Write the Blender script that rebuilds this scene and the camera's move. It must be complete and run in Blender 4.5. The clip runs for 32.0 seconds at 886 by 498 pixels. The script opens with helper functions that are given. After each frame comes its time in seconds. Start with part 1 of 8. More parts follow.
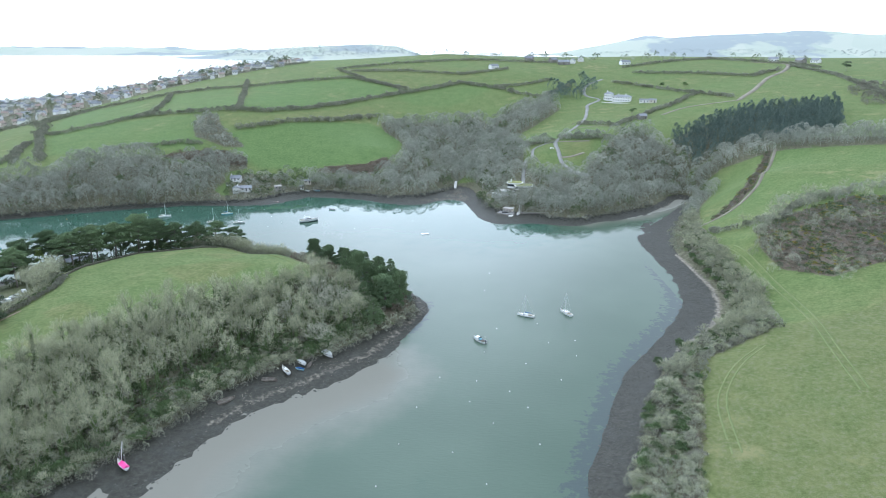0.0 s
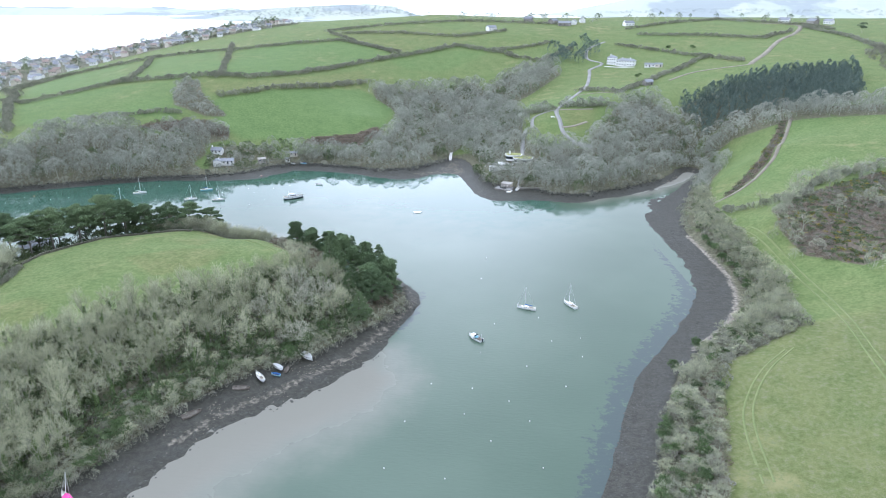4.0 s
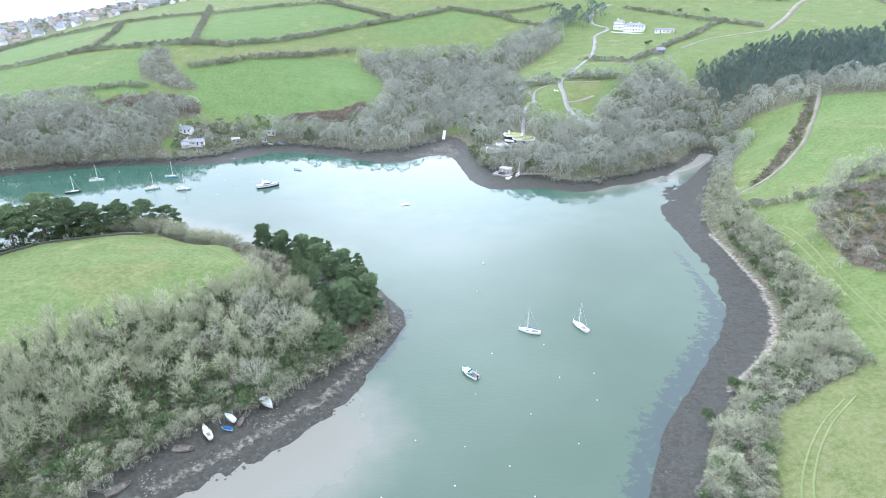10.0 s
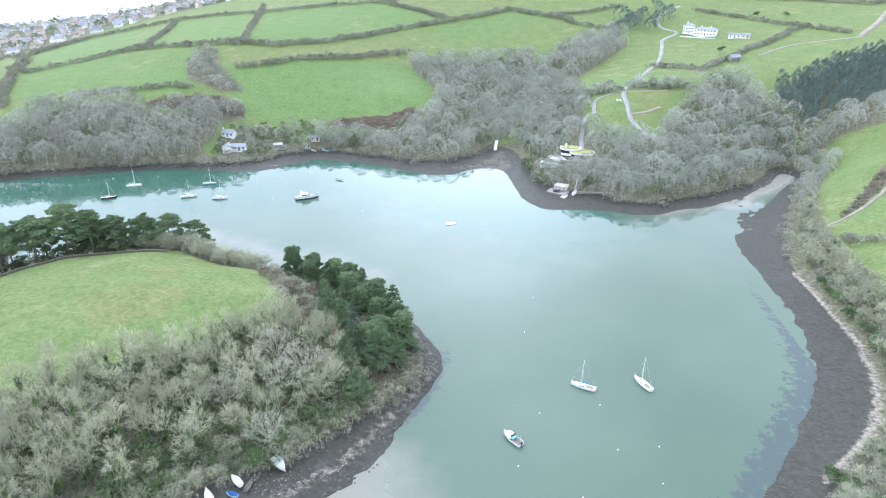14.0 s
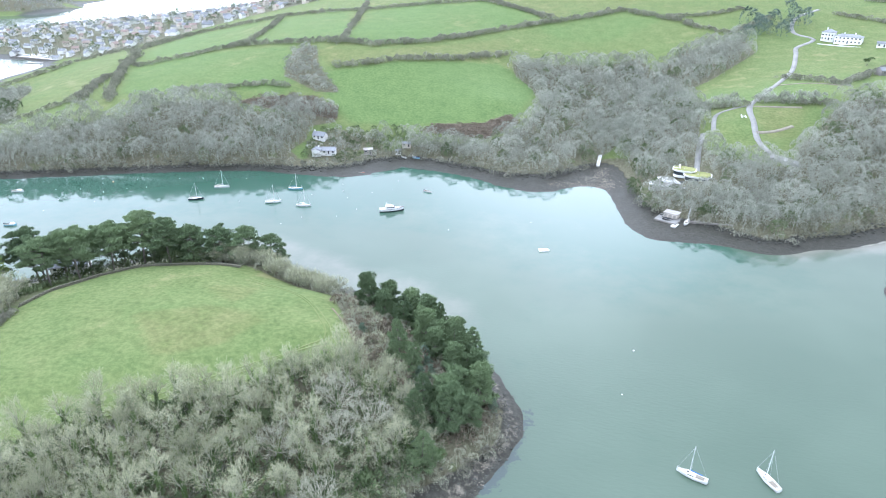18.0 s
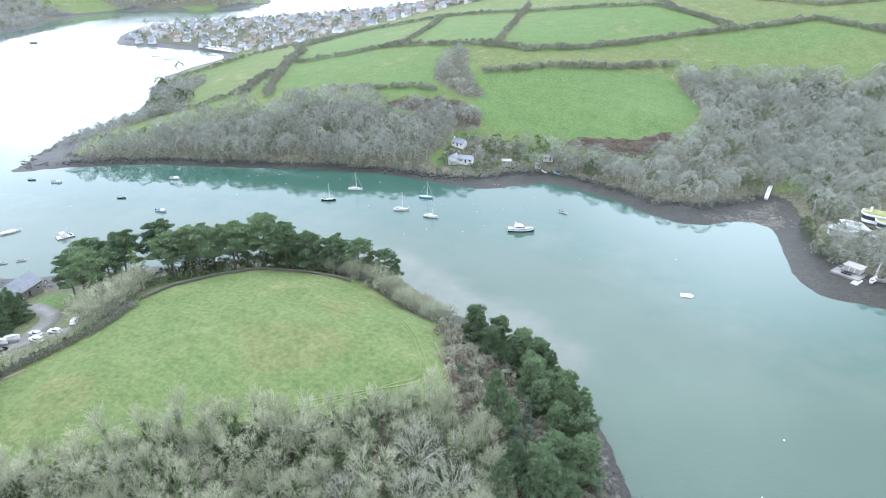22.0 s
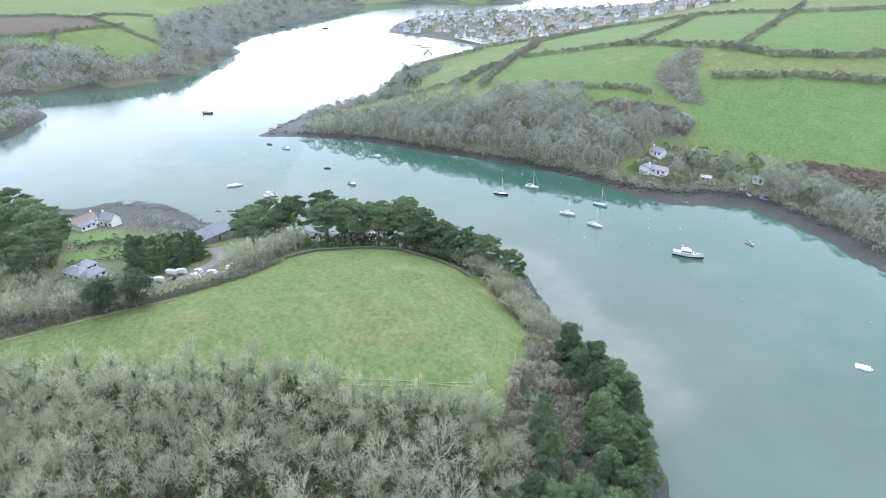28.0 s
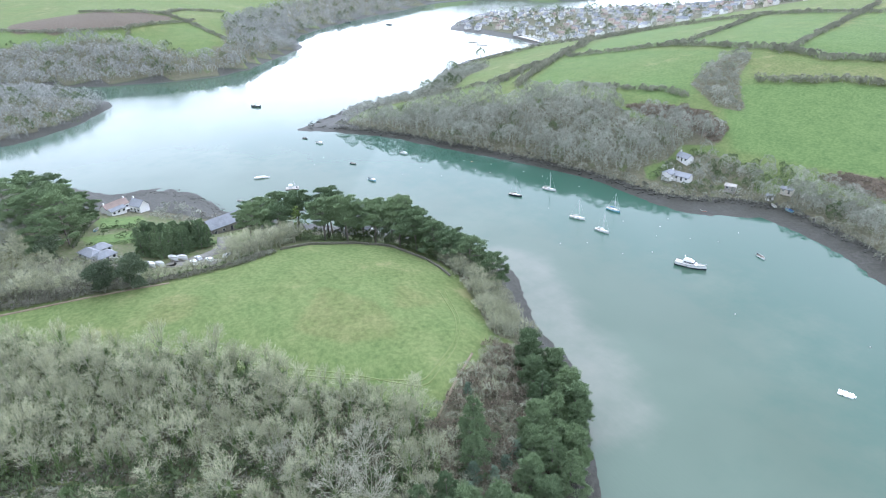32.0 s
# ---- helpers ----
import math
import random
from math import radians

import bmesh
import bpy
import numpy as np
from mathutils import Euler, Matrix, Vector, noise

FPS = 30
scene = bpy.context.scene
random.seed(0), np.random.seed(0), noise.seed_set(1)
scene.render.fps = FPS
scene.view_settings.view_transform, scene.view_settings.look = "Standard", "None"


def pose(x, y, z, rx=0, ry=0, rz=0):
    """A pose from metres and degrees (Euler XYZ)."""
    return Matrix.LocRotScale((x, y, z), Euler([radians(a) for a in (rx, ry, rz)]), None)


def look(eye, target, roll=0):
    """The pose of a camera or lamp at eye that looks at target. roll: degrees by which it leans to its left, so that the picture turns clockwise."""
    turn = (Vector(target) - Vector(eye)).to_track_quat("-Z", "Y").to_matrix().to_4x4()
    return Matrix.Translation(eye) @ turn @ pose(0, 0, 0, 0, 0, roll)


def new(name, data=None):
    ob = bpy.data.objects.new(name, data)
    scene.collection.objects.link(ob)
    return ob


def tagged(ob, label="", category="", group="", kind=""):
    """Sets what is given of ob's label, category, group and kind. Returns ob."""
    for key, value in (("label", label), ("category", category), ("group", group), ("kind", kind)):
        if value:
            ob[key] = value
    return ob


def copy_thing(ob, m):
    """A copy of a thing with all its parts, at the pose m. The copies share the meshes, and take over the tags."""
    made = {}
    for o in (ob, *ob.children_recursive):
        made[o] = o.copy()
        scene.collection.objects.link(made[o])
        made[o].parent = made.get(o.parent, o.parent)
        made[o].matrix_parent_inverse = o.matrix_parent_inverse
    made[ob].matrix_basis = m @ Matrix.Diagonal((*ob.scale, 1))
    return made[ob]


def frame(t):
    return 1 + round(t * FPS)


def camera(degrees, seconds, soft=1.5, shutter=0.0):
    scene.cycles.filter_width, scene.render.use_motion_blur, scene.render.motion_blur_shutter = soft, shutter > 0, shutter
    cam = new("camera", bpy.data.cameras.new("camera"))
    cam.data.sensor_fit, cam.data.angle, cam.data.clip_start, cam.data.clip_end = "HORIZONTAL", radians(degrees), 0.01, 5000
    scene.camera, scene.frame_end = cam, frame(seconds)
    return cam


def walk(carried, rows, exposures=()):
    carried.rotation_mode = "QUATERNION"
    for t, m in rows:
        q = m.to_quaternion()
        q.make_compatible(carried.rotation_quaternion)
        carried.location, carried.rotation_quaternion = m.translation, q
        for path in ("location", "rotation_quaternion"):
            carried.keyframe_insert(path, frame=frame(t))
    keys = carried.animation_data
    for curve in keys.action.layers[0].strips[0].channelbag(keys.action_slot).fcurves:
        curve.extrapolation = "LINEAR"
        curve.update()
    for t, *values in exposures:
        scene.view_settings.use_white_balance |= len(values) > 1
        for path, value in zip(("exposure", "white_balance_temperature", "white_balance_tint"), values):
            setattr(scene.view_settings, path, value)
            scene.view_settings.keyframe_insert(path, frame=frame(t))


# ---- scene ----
# The drone's flight: seconds, east, north, height above the water, heading, tilt, lean.
FLIGHT = [
    (0, 0.0, 0.0, 115.0, 0.00, -18.23, 0.16),
    (0.5, 0.3, 3.2, 115.0, -0.02, -18.17, 0.15),
    (1, 0.4, 6.5, 115.1, -0.08, -18.11, 0.14),
    (1.5, 0.4, 9.9, 115.1, -0.14, -18.07, 0.19),
    (2, 0.6, 13.3, 115.2, -0.16, -18.02, 0.16),
    (2.5, 0.8, 16.8, 115.5, -0.18, -18.00, 0.20),
    (3, 1.0, 20.2, 115.6, -0.22, -17.94, 0.16),
    (3.5, 1.3, 23.5, 115.5, -0.26, -19.14, 0.16),
    (4, 1.7, 27.1, 115.6, -0.31, -21.47, 0.13),
    (4.5, 1.9, 30.7, 115.7, -0.36, -23.46, 0.05),
    (6.5, 3.2, 45.1, 116.4, -0.44, -24.65, -0.01),
    (7, 3.5, 48.6, 116.5, -0.46, -24.66, 0.02),
    (7.5, 3.7, 52.1, 116.6, -0.51, -24.68, 0.05),
    (8, 3.9, 55.7, 116.6, -0.53, -24.69, 0.02),
    (8.5, 4.1, 59.3, 116.8, -0.53, -24.71, 0.07),
    (9, 4.4, 62.8, 117.0, -0.56, -24.74, 0.08),
    (9.5, 4.6, 66.3, 117.1, -0.57, -24.78, 0.08),
    (10, 4.8, 69.8, 117.2, -0.60, -24.78, 0.11),
    (10.5, 5.1, 73.4, 117.2, -0.61, -24.80, 0.14),
    (11, 5.2, 77.0, 117.2, -0.55, -24.81, 0.14),
    (11.5, 5.4, 80.6, 117.2, 0.25, -24.84, 0.15),
    (12, 5.7, 84.1, 117.3, 1.45, -24.89, 0.18),
    (12.5, 5.9, 87.6, 117.5, 2.46, -24.91, 0.18),
    (13, 5.9, 91.0, 117.5, 3.07, -24.93, 0.24),
    (13.5, 5.9, 94.4, 117.6, 3.65, -24.95, 0.22),
    (14, 5.9, 97.9, 117.6, 4.23, -24.97, 0.27),
    (14.5, 5.8, 101.3, 117.8, 4.84, -25.01, 0.28),
    (16.5, 4.5, 114.9, 118.6, 7.89, -25.20, 0.36),
    (17, 4.2, 118.6, 118.5, 9.73, -25.23, 0.36),
    (17.5, 3.7, 122.2, 118.4, 11.46, -25.28, 0.35),
    (18, 3.1, 125.8, 118.5, 13.13, -25.34, 0.29),
    (18.5, 3.0, 129.0, 118.8, 14.83, -25.38, 0.31),
    (19, 2.6, 132.3, 119.1, 16.51, -25.45, 0.26),
    (19.5, 2.0, 135.7, 119.2, 17.15, -25.51, 0.22),
    (20, 1.5, 139.0, 119.4, 18.12, -25.51, 0.20),
    (20.5, 1.3, 142.0, 119.5, 19.72, -25.53, 0.16),
    (21, 1.7, 144.7, 119.6, 21.98, -25.50, 0.14),
    (21.5, 2.7, 147.3, 119.5, 24.90, -25.48, 0.06),
    (22, 4.1, 149.9, 119.5, 27.42, -25.47, 0.03),
    (22.5, 6.0, 152.3, 119.4, 29.52, -25.47, -0.02),
    (23, 8.1, 154.7, 119.1, 31.78, -25.43, -0.10),
    (23.5, 10.4, 157.1, 118.9, 34.86, -25.50, -0.21),
    (24, 12.8, 159.5, 118.7, 37.99, -25.54, -0.33),
    (24.5, 15.3, 162.0, 118.4, 40.88, -25.58, -0.42),
    (25, 17.9, 164.5, 118.3, 42.30, -25.59, -0.46),
    (25.5, 20.5, 167.2, 118.3, 43.74, -25.61, -0.59),
    (27.5, 31.8, 177.0, 118.9, 49.94, -25.68, -0.84),
    (28, 34.4, 179.8, 119.0, 51.62, -25.69, -0.93),
    (28.5, 36.9, 182.6, 119.2, 53.45, -25.71, -1.01),
    (29, 39.3, 185.5, 119.3, 55.26, -25.75, -1.08),
    (29.5, 41.6, 188.4, 119.5, 57.08, -25.77, -1.13),
    (30, 44.1, 191.3, 119.7, 58.64, -25.76, -1.21),
    (30.5, 46.6, 194.3, 119.9, 58.72, -25.77, -1.24),
    (31, 49.2, 197.5, 120.1, 58.75, -25.80, -1.30),
    (31.5, 51.7, 200.8, 120.5, 58.79, -25.88, -1.36),
    (32, 54.3, 204.2, 120.8, 58.80, -25.91, -1.38),
]


def flown(t, x, y, z, heading, tilt, lean):
    a, b = radians(heading), radians(tilt)
    ahead = Vector((-math.sin(a) * math.cos(b), math.cos(a) * math.cos(b), math.sin(b)))
    return t, look((x, y, z), Vector((x, y, z)) + ahead, lean)


cam = camera(69.36, 32.0, soft=0.9)
# The camera opens up once the sky leaves the picture.
LIGHTING = [(0, 0.45), (3, 0.52), (4, 0.72), (4.5, 0.84), (6.5, 1.19), (14, 1.23), (20, 1.21), (25, 0.95), (28, 0.95), (32, 0.97)]
walk(cam, [flown(*row) for row in FLIGHT], [(t, stops, 5320 if t < 4 else 5400, 9.0 if t < 4 else 15.0) for t, stops in LIGHTING])

# ---------------------------------------------------------------- daylight: a bright, even overcast
world = bpy.data.worlds.new("overcast")
scene.world = world
world.use_nodes = True
wn, wl = world.node_tree.nodes, world.node_tree.links
wn.clear()
sky = wn.new("ShaderNodeTexSky")
sky.sky_type, sky.sun_disc = "NISHITA", False
sky.sun_elevation, sky.sun_rotation = radians(30), radians(0)
sky.air_density, sky.dust_density, sky.ozone_density = 1.4, 3.0, 1.0
grey = wn.new("ShaderNodeHueSaturation")
grey.inputs["Saturation"].default_value, grey.inputs["Value"].default_value = 0.22, 1.0
cloud = wn.new("ShaderNodeMix")
cloud.data_type, cloud.inputs[0].default_value = "RGBA", 0.86
# Cloud: bright in the thin haze low down, a greyer belt above it, bright again overhead.
way, height_of = wn.new("ShaderNodeTexCoord"), wn.new("ShaderNodeSeparateXYZ")
veil = wn.new("ShaderNodeMapRange")
veil.inputs[1].default_value, veil.inputs[2].default_value, veil.interpolation_type = 0.0, 0.34, "SMOOTHSTEP"
layer = wn.new("ShaderNodeMix")
layer.data_type = "RGBA"
layer.inputs[6].default_value, layer.inputs[7].default_value = (14.6, 14.5, 14.2, 1), (6.5, 6.7, 6.8, 1)
crown_of = wn.new("ShaderNodeMapRange")
crown_of.inputs[1].default_value, crown_of.inputs[2].default_value, crown_of.interpolation_type = 0.42, 0.9, "SMOOTHSTEP"
dome_of = wn.new("ShaderNodeMix")
dome_of.data_type = "RGBA"
dome_of.inputs[7].default_value = (12.6, 12.9, 13.1, 1)
wl.new(height_of.outputs["Z"], crown_of.inputs[0])
wl.new(crown_of.outputs[0], dome_of.inputs[0])
wl.new(layer.outputs[2], dome_of.inputs[6])
wl.new(way.outputs["Generated"], height_of.inputs[0])
wl.new(height_of.outputs["Z"], veil.inputs[0])
wl.new(veil.outputs[0], layer.inputs[0])
# Uneven cloud, brighter towards the west, with a thin place low in the north.
toward = wn.new("ShaderNodeVectorMath")
toward.operation = "DOT_PRODUCT"
toward.inputs[1].default_value = (-0.852, 0.397, 0.342)
thin = wn.new("ShaderNodeMapRange")
thin.interpolation_type = "SMOOTHSTEP"
for i, v in zip((1, 2, 3, 4), (0.30, 1.0, 0.80, 1.75)):
    thin.inputs[i].default_value = v
gap = wn.new("ShaderNodeVectorMath")
gap.operation = "DOT_PRODUCT"
gap.inputs[1].default_value = (0.0, 0.961, 0.276)
rift = wn.new("ShaderNodeMapRange")
rift.interpolation_type = "SMOOTHSTEP"
for i, v in zip((1, 2, 3, 4), (0.955, 1.0, 0.0, 0.95)):
    rift.inputs[i].default_value = v
sum_of = wn.new("ShaderNodeMath")
banks = wn.new("ShaderNodeTexNoise")
banks.inputs["Scale"].default_value, banks.inputs["Detail"].default_value = 4.5, 4.0
broken = wn.new("ShaderNodeMapRange")
for i, v in zip((1, 2, 3, 4), (0.3, 0.7, 0.9, 1.1)):
    broken.inputs[i].default_value = v
both = wn.new("ShaderNodeMath")
both.operation = "MULTIPLY"
glow = wn.new("ShaderNodeVectorMath")
glow.operation = "SCALE"
wl.new(way.outputs["Generated"], toward.inputs[0])
wl.new(way.outputs["Generated"], banks.inputs["Vector"])
wl.new(banks.outputs[0], broken.inputs[0])
wl.new(toward.outputs["Value"], thin.inputs[0])
wl.new(way.outputs["Generated"], gap.inputs[0])
wl.new(gap.outputs["Value"], rift.inputs[0])
wl.new(thin.outputs[0], sum_of.inputs[0])
wl.new(rift.outputs[0], sum_of.inputs[1])
wl.new(sum_of.outputs[0], both.inputs[0])
wl.new(broken.outputs[0], both.inputs[1])
wl.new(dome_of.outputs[2], glow.inputs[0])
wl.new(both.outputs[0], glow.inputs["Scale"])
wl.new(glow.outputs[0], cloud.inputs[7])
bg = wn.new("ShaderNodeBackground")
bg.inputs["Strength"].default_value = 0.13
wout = wn.new("ShaderNodeOutputWorld")
wl.new(sky.outputs[0], grey.inputs["Color"])
wl.new(grey.outputs[0], cloud.inputs[6])
wl.new(cloud.outputs[2], bg.inputs["Color"])
wl.new(bg.outputs[0], wout.inputs["Surface"])
sun = new("sun", bpy.data.lights.new("sun", "SUN"))
sun.data.energy, sun.data.angle, sun.data.color = 0.5, radians(120), (1.0, 0.98, 0.95)
# The sun is spread wide by the cloud, ahead of the first heading.
sun.matrix_world = look((0, 0, 300), (0, -math.cos(radians(40)), 300 - math.sin(radians(40))))

# ---------------------------------------------------------------- materials
def bare_material(name):
    m = bpy.data.materials.new(name)
    m.use_nodes = True
    n, k = m.node_tree.nodes, m.node_tree.links
    n.clear()
    out, bsdf = n.new("ShaderNodeOutputMaterial"), n.new("ShaderNodeBsdfPrincipled")
    k.new(bsdf.outputs[0], out.inputs["Surface"])
    return m, n, k, bsdf


def rgba(c):
    return (*c, 1) if len(c) == 3 else c


def mixed(n, k, fac, a, b, kind="MIX"):
    """A colour mix; fac, a and b are sockets or values."""
    x = n.new("ShaderNodeMix")
    x.data_type, x.blend_type = "RGBA", kind
    for socket, value in ((x.inputs[0], fac), (x.inputs[6], a), (x.inputs[7], b)):
        if hasattr(value, "is_output"):
            k.new(value, socket)
        else:
            socket.default_value = rgba(value) if isinstance(value, tuple) else value
    return x.outputs[2]


def speckle(n, k, scale, detail=4.0, rough=0.6, where=None, kind="ShaderNodeTexNoise"):
    t = n.new(kind)
    t.inputs["Scale"].default_value = scale
    if kind == "ShaderNodeTexNoise":
        t.inputs["Detail"].default_value, t.inputs["Roughness"].default_value = detail, rough
    if where is not None:
        k.new(where, t.inputs["Vector"])
    return t.outputs[0]


def ramp(n, k, fac, low, high, a=0.0, b=1.0):
    r = n.new("ShaderNodeMapRange")
    r.interpolation_type = "SMOOTHSTEP"
    k.new(fac, r.inputs[0])
    for i, v in zip((1, 2, 3, 4), (low, high, a, b)):
        r.inputs[i].default_value = v
    return r.outputs[0]


def place(n, world_space=True):
    return n.new("ShaderNodeNewGeometry").outputs["Position"] if world_space else n.new("ShaderNodeTexCoord").outputs["Object"]


def attribute(n, name):
    a = n.new("ShaderNodeAttribute")
    a.attribute_name = name
    return a.outputs["Fac"]


def maths(n, k, op, a, b):
    x = n.new("ShaderNodeMath")
    x.operation = op
    for socket, v in zip(x.inputs, (a, b)):
        if hasattr(v, "is_output"):
            k.new(v, socket)
        else:
            socket.default_value = v
    return x.outputs[0]


def bumped(n, k, bsdf, height_socket, strength, dist):
    b = n.new("ShaderNodeBump")
    b.inputs["Strength"].default_value, b.inputs["Distance"].default_value = strength, dist
    k.new(height_socket, b.inputs["Height"])
    k.new(b.outputs[0], bsdf.inputs["Normal"])


def surface(name, dark, light, fine=8.0, coarse=0.6, rough=0.8, metal=0.0, bump=0.2, dist=0.02, stain=None, stain_at=0.62, by_object=0.0, tone=False, coat=0.0):
    """A weathered surface: two colours mixed at two scales, stains with a shape of their own, fine relief."""
    m, n, k, bsdf = bare_material(name)
    p = place(n, False)
    f, c = speckle(n, k, fine, 5, 0.65, p), speckle(n, k, coarse, 3, 0.5, p)
    fac = maths(n, k, "ADD", maths(n, k, "MULTIPLY", f, 0.5), maths(n, k, "MULTIPLY", c, 0.5))
    fac = ramp(n, k, fac, 0.3, 0.7)
    if by_object:
        r = n.new("ShaderNodeObjectInfo").outputs["Random"]
        fac = maths(n, k, "ADD", maths(n, k, "MULTIPLY", fac, 1 - by_object), maths(n, k, "MULTIPLY", r, by_object))
    if tone:
        fac = maths(n, k, "ADD", maths(n, k, "MULTIPLY", fac, 0.4), maths(n, k, "MULTIPLY", attribute(n, "tone"), 0.6))
    col = mixed(n, k, fac, dark, light)
    if stain:
        s = ramp(n, k, speckle(n, k, coarse * 2.3, 6, 0.7, p), stain_at, stain_at + 0.12)
        col = mixed(n, k, s, col, stain)
    k.new(col, bsdf.inputs["Base Color"])
    bsdf.inputs["Roughness"].default_value, bsdf.inputs["Metallic"].default_value = rough, metal
    bsdf.inputs["Coat Weight"].default_value = coat
    if rough > 0.5:
        bsdf.inputs["Specular IOR Level"].default_value = 0.25
    if bump:
        bumped(n, k, bsdf, f, bump, dist)
    return m


def leaves(name, dark, light, tone=False, single=0.45, rough=0.75):
    """Foliage or twigs: each leaf or twig a little different, and each tree in a tone of its own."""
    m, n, k, bsdf = bare_material(name)
    r = n.new("ShaderNodeNewGeometry").outputs["Random Per Island"]
    own = attribute(n, "tone") if tone else n.new("ShaderNodeObjectInfo").outputs["Random"]
    fac = maths(n, k, "ADD", maths(n, k, "MULTIPLY", r, single), maths(n, k, "MULTIPLY", own, 1 - single))
    k.new(mixed(n, k, fac, dark, light), bsdf.inputs["Base Color"])
    bsdf.inputs["Roughness"].default_value, bsdf.inputs["Specular IOR Level"].default_value = rough, 0.2
    bsdf.inputs["Transmission Weight"].default_value = 0.0
    return m


TWIG = leaves("bare_twigs", (0.25, 0.26, 0.162), (0.555, 0.565, 0.385), single=0.3)
# Massed twigs, greyer and bluer than TWIG to suggest distance haze.
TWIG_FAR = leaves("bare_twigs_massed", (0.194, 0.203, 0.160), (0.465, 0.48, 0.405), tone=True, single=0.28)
BARK = surface("grey_bark", (0.20, 0.205, 0.14), (0.42, 0.42, 0.32), 3.0, 0.5, 0.9, bump=0.5, dist=0.05, by_object=0.3)
PINE_BARK = surface("pine_bark", (0.11, 0.10, 0.085), (0.27, 0.24, 0.205), 2.0, 0.5, 0.9, bump=0.6, dist=0.06, by_object=0.3)
NEEDLE = leaves("pine_needles", (0.090, 0.135, 0.070), (0.245, 0.320, 0.165))
# Massed needles, lightened and turned bluer to imitate haze.
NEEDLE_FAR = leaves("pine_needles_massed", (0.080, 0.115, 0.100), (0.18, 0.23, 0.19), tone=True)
YOUNG_PINE = leaves("blue_green_needles", (0.12, 0.17, 0.115), (0.25, 0.32, 0.23))
CYPRESS = leaves("golden_cypress_foliage", (0.08, 0.13, 0.035), (0.20, 0.26, 0.07))
EVERGREEN = leaves("evergreen_leaves", (0.055, 0.090, 0.035), (0.17, 0.235, 0.10))
EVERGREEN_FAR = leaves("evergreen_leaves_massed", (0.060, 0.090, 0.040), (0.18, 0.225, 0.11), tone=True)
IVY = leaves("ivy_leaves", (0.070, 0.115, 0.035), (0.19, 0.27, 0.10))
TWIG_OAK = leaves("lichened_oak_twigs", (0.34, 0.34, 0.255), (0.62, 0.61, 0.49), single=0.4)
THICKET = leaves("thorn_thicket_twigs", (0.215, 0.22, 0.155), (0.455, 0.465, 0.345), tone=True, single=0.35)
# West bank twigs, bluish haze worked into their grey.
TWIG_WEST = leaves("far_bank_twigs", (0.24, 0.25, 0.23), (0.43, 0.44, 0.41), tone=True, single=0.2)
HOLM = leaves("holm_oak_leaves", (0.060, 0.085, 0.050), (0.165, 0.205, 0.120))
BRUSH = leaves("hedge_twigs", (0.128, 0.125, 0.096), (0.31, 0.30, 0.24), tone=True)
HEDGE = leaves("hedgerow_twigs", (0.155, 0.162, 0.118), (0.36, 0.36, 0.28), tone=True)
BRACKEN = leaves("dead_bracken", (0.125, 0.106, 0.078), (0.265, 0.225, 0.165), tone=True)
GORSE = leaves("flowering_gorse", (0.085, 0.095, 0.025), (0.40, 0.33, 0.05), tone=True)
HULL_WHITE = surface("white_gelcoat", (0.74, 0.75, 0.74), (0.84, 0.85, 0.84), 4, 0.8, 0.25, bump=0.02, stain=(0.55, 0.53, 0.46), stain_at=0.68, coat=0.4)
HULL_NAVY = surface("dark_hull_paint", (0.012, 0.016, 0.03), (0.03, 0.035, 0.05), 4, 0.8, 0.3, bump=0.02, coat=0.4)
HULL_BLUE = surface("pale_blue_hull_paint", (0.20, 0.42, 0.52), (0.30, 0.52, 0.60), 4, 0.8, 0.3, bump=0.02)
HULL_RED = surface("red_orange_plastic", (0.65, 0.09, 0.03), (0.78, 0.16, 0.06), 4, 0.8, 0.4, bump=0.03)
HULL_WOOD = surface("weathered_boat_timber", (0.10, 0.085, 0.07), (0.28, 0.25, 0.21), 6, 1.2, 0.85, bump=0.4, dist=0.03)
DECK = surface("cream_deck", (0.60, 0.58, 0.50), (0.74, 0.72, 0.64), 6, 1, 0.6, bump=0.05)
COCKPIT = surface("teak_and_grey_cockpit", (0.16, 0.14, 0.11), (0.36, 0.32, 0.26), 6, 1, 0.7, bump=0.1)
COVER_BLUE = surface("blue_canvas", (0.03, 0.10, 0.30), (0.07, 0.20, 0.45), 5, 1, 0.8, bump=0.3)
COVER_PINK = surface("pink_canvas", (0.72, 0.06, 0.28), (0.85, 0.14, 0.40), 5, 1, 0.8, bump=0.3)
ALLOY = surface("mast_alloy", (0.62, 0.63, 0.64), (0.78, 0.79, 0.80), 5, 1, 0.35, metal=0.6, bump=0.02)
ANTIFOUL = surface("antifouling", (0.05, 0.06, 0.09), (0.12, 0.13, 0.16), 5, 1, 0.8, bump=0.1)
TINTED = surface("tinted_glazing", (0.01, 0.012, 0.015), (0.03, 0.034, 0.04), 5, 1, 0.08, bump=0.0)
BUOY_WHITE = surface("buoy_plastic", (0.70, 0.70, 0.66), (0.82, 0.82, 0.80), 6, 1.5, 0.45, bump=0.05, stain=(0.30, 0.32, 0.22), stain_at=0.66)
BUOY_ORANGE = surface("orange_buoy_plastic", (0.75, 0.25, 0.10), (0.85, 0.38, 0.18), 6, 1.5, 0.45, bump=0.05)
RENDER_WHITE = surface("white_painted_render", (0.70, 0.70, 0.67), (0.84, 0.84, 0.82), 2.5, 0.3, 0.85, bump=0.15, stain=(0.52, 0.52, 0.47), stain_at=0.64, by_object=0.25)
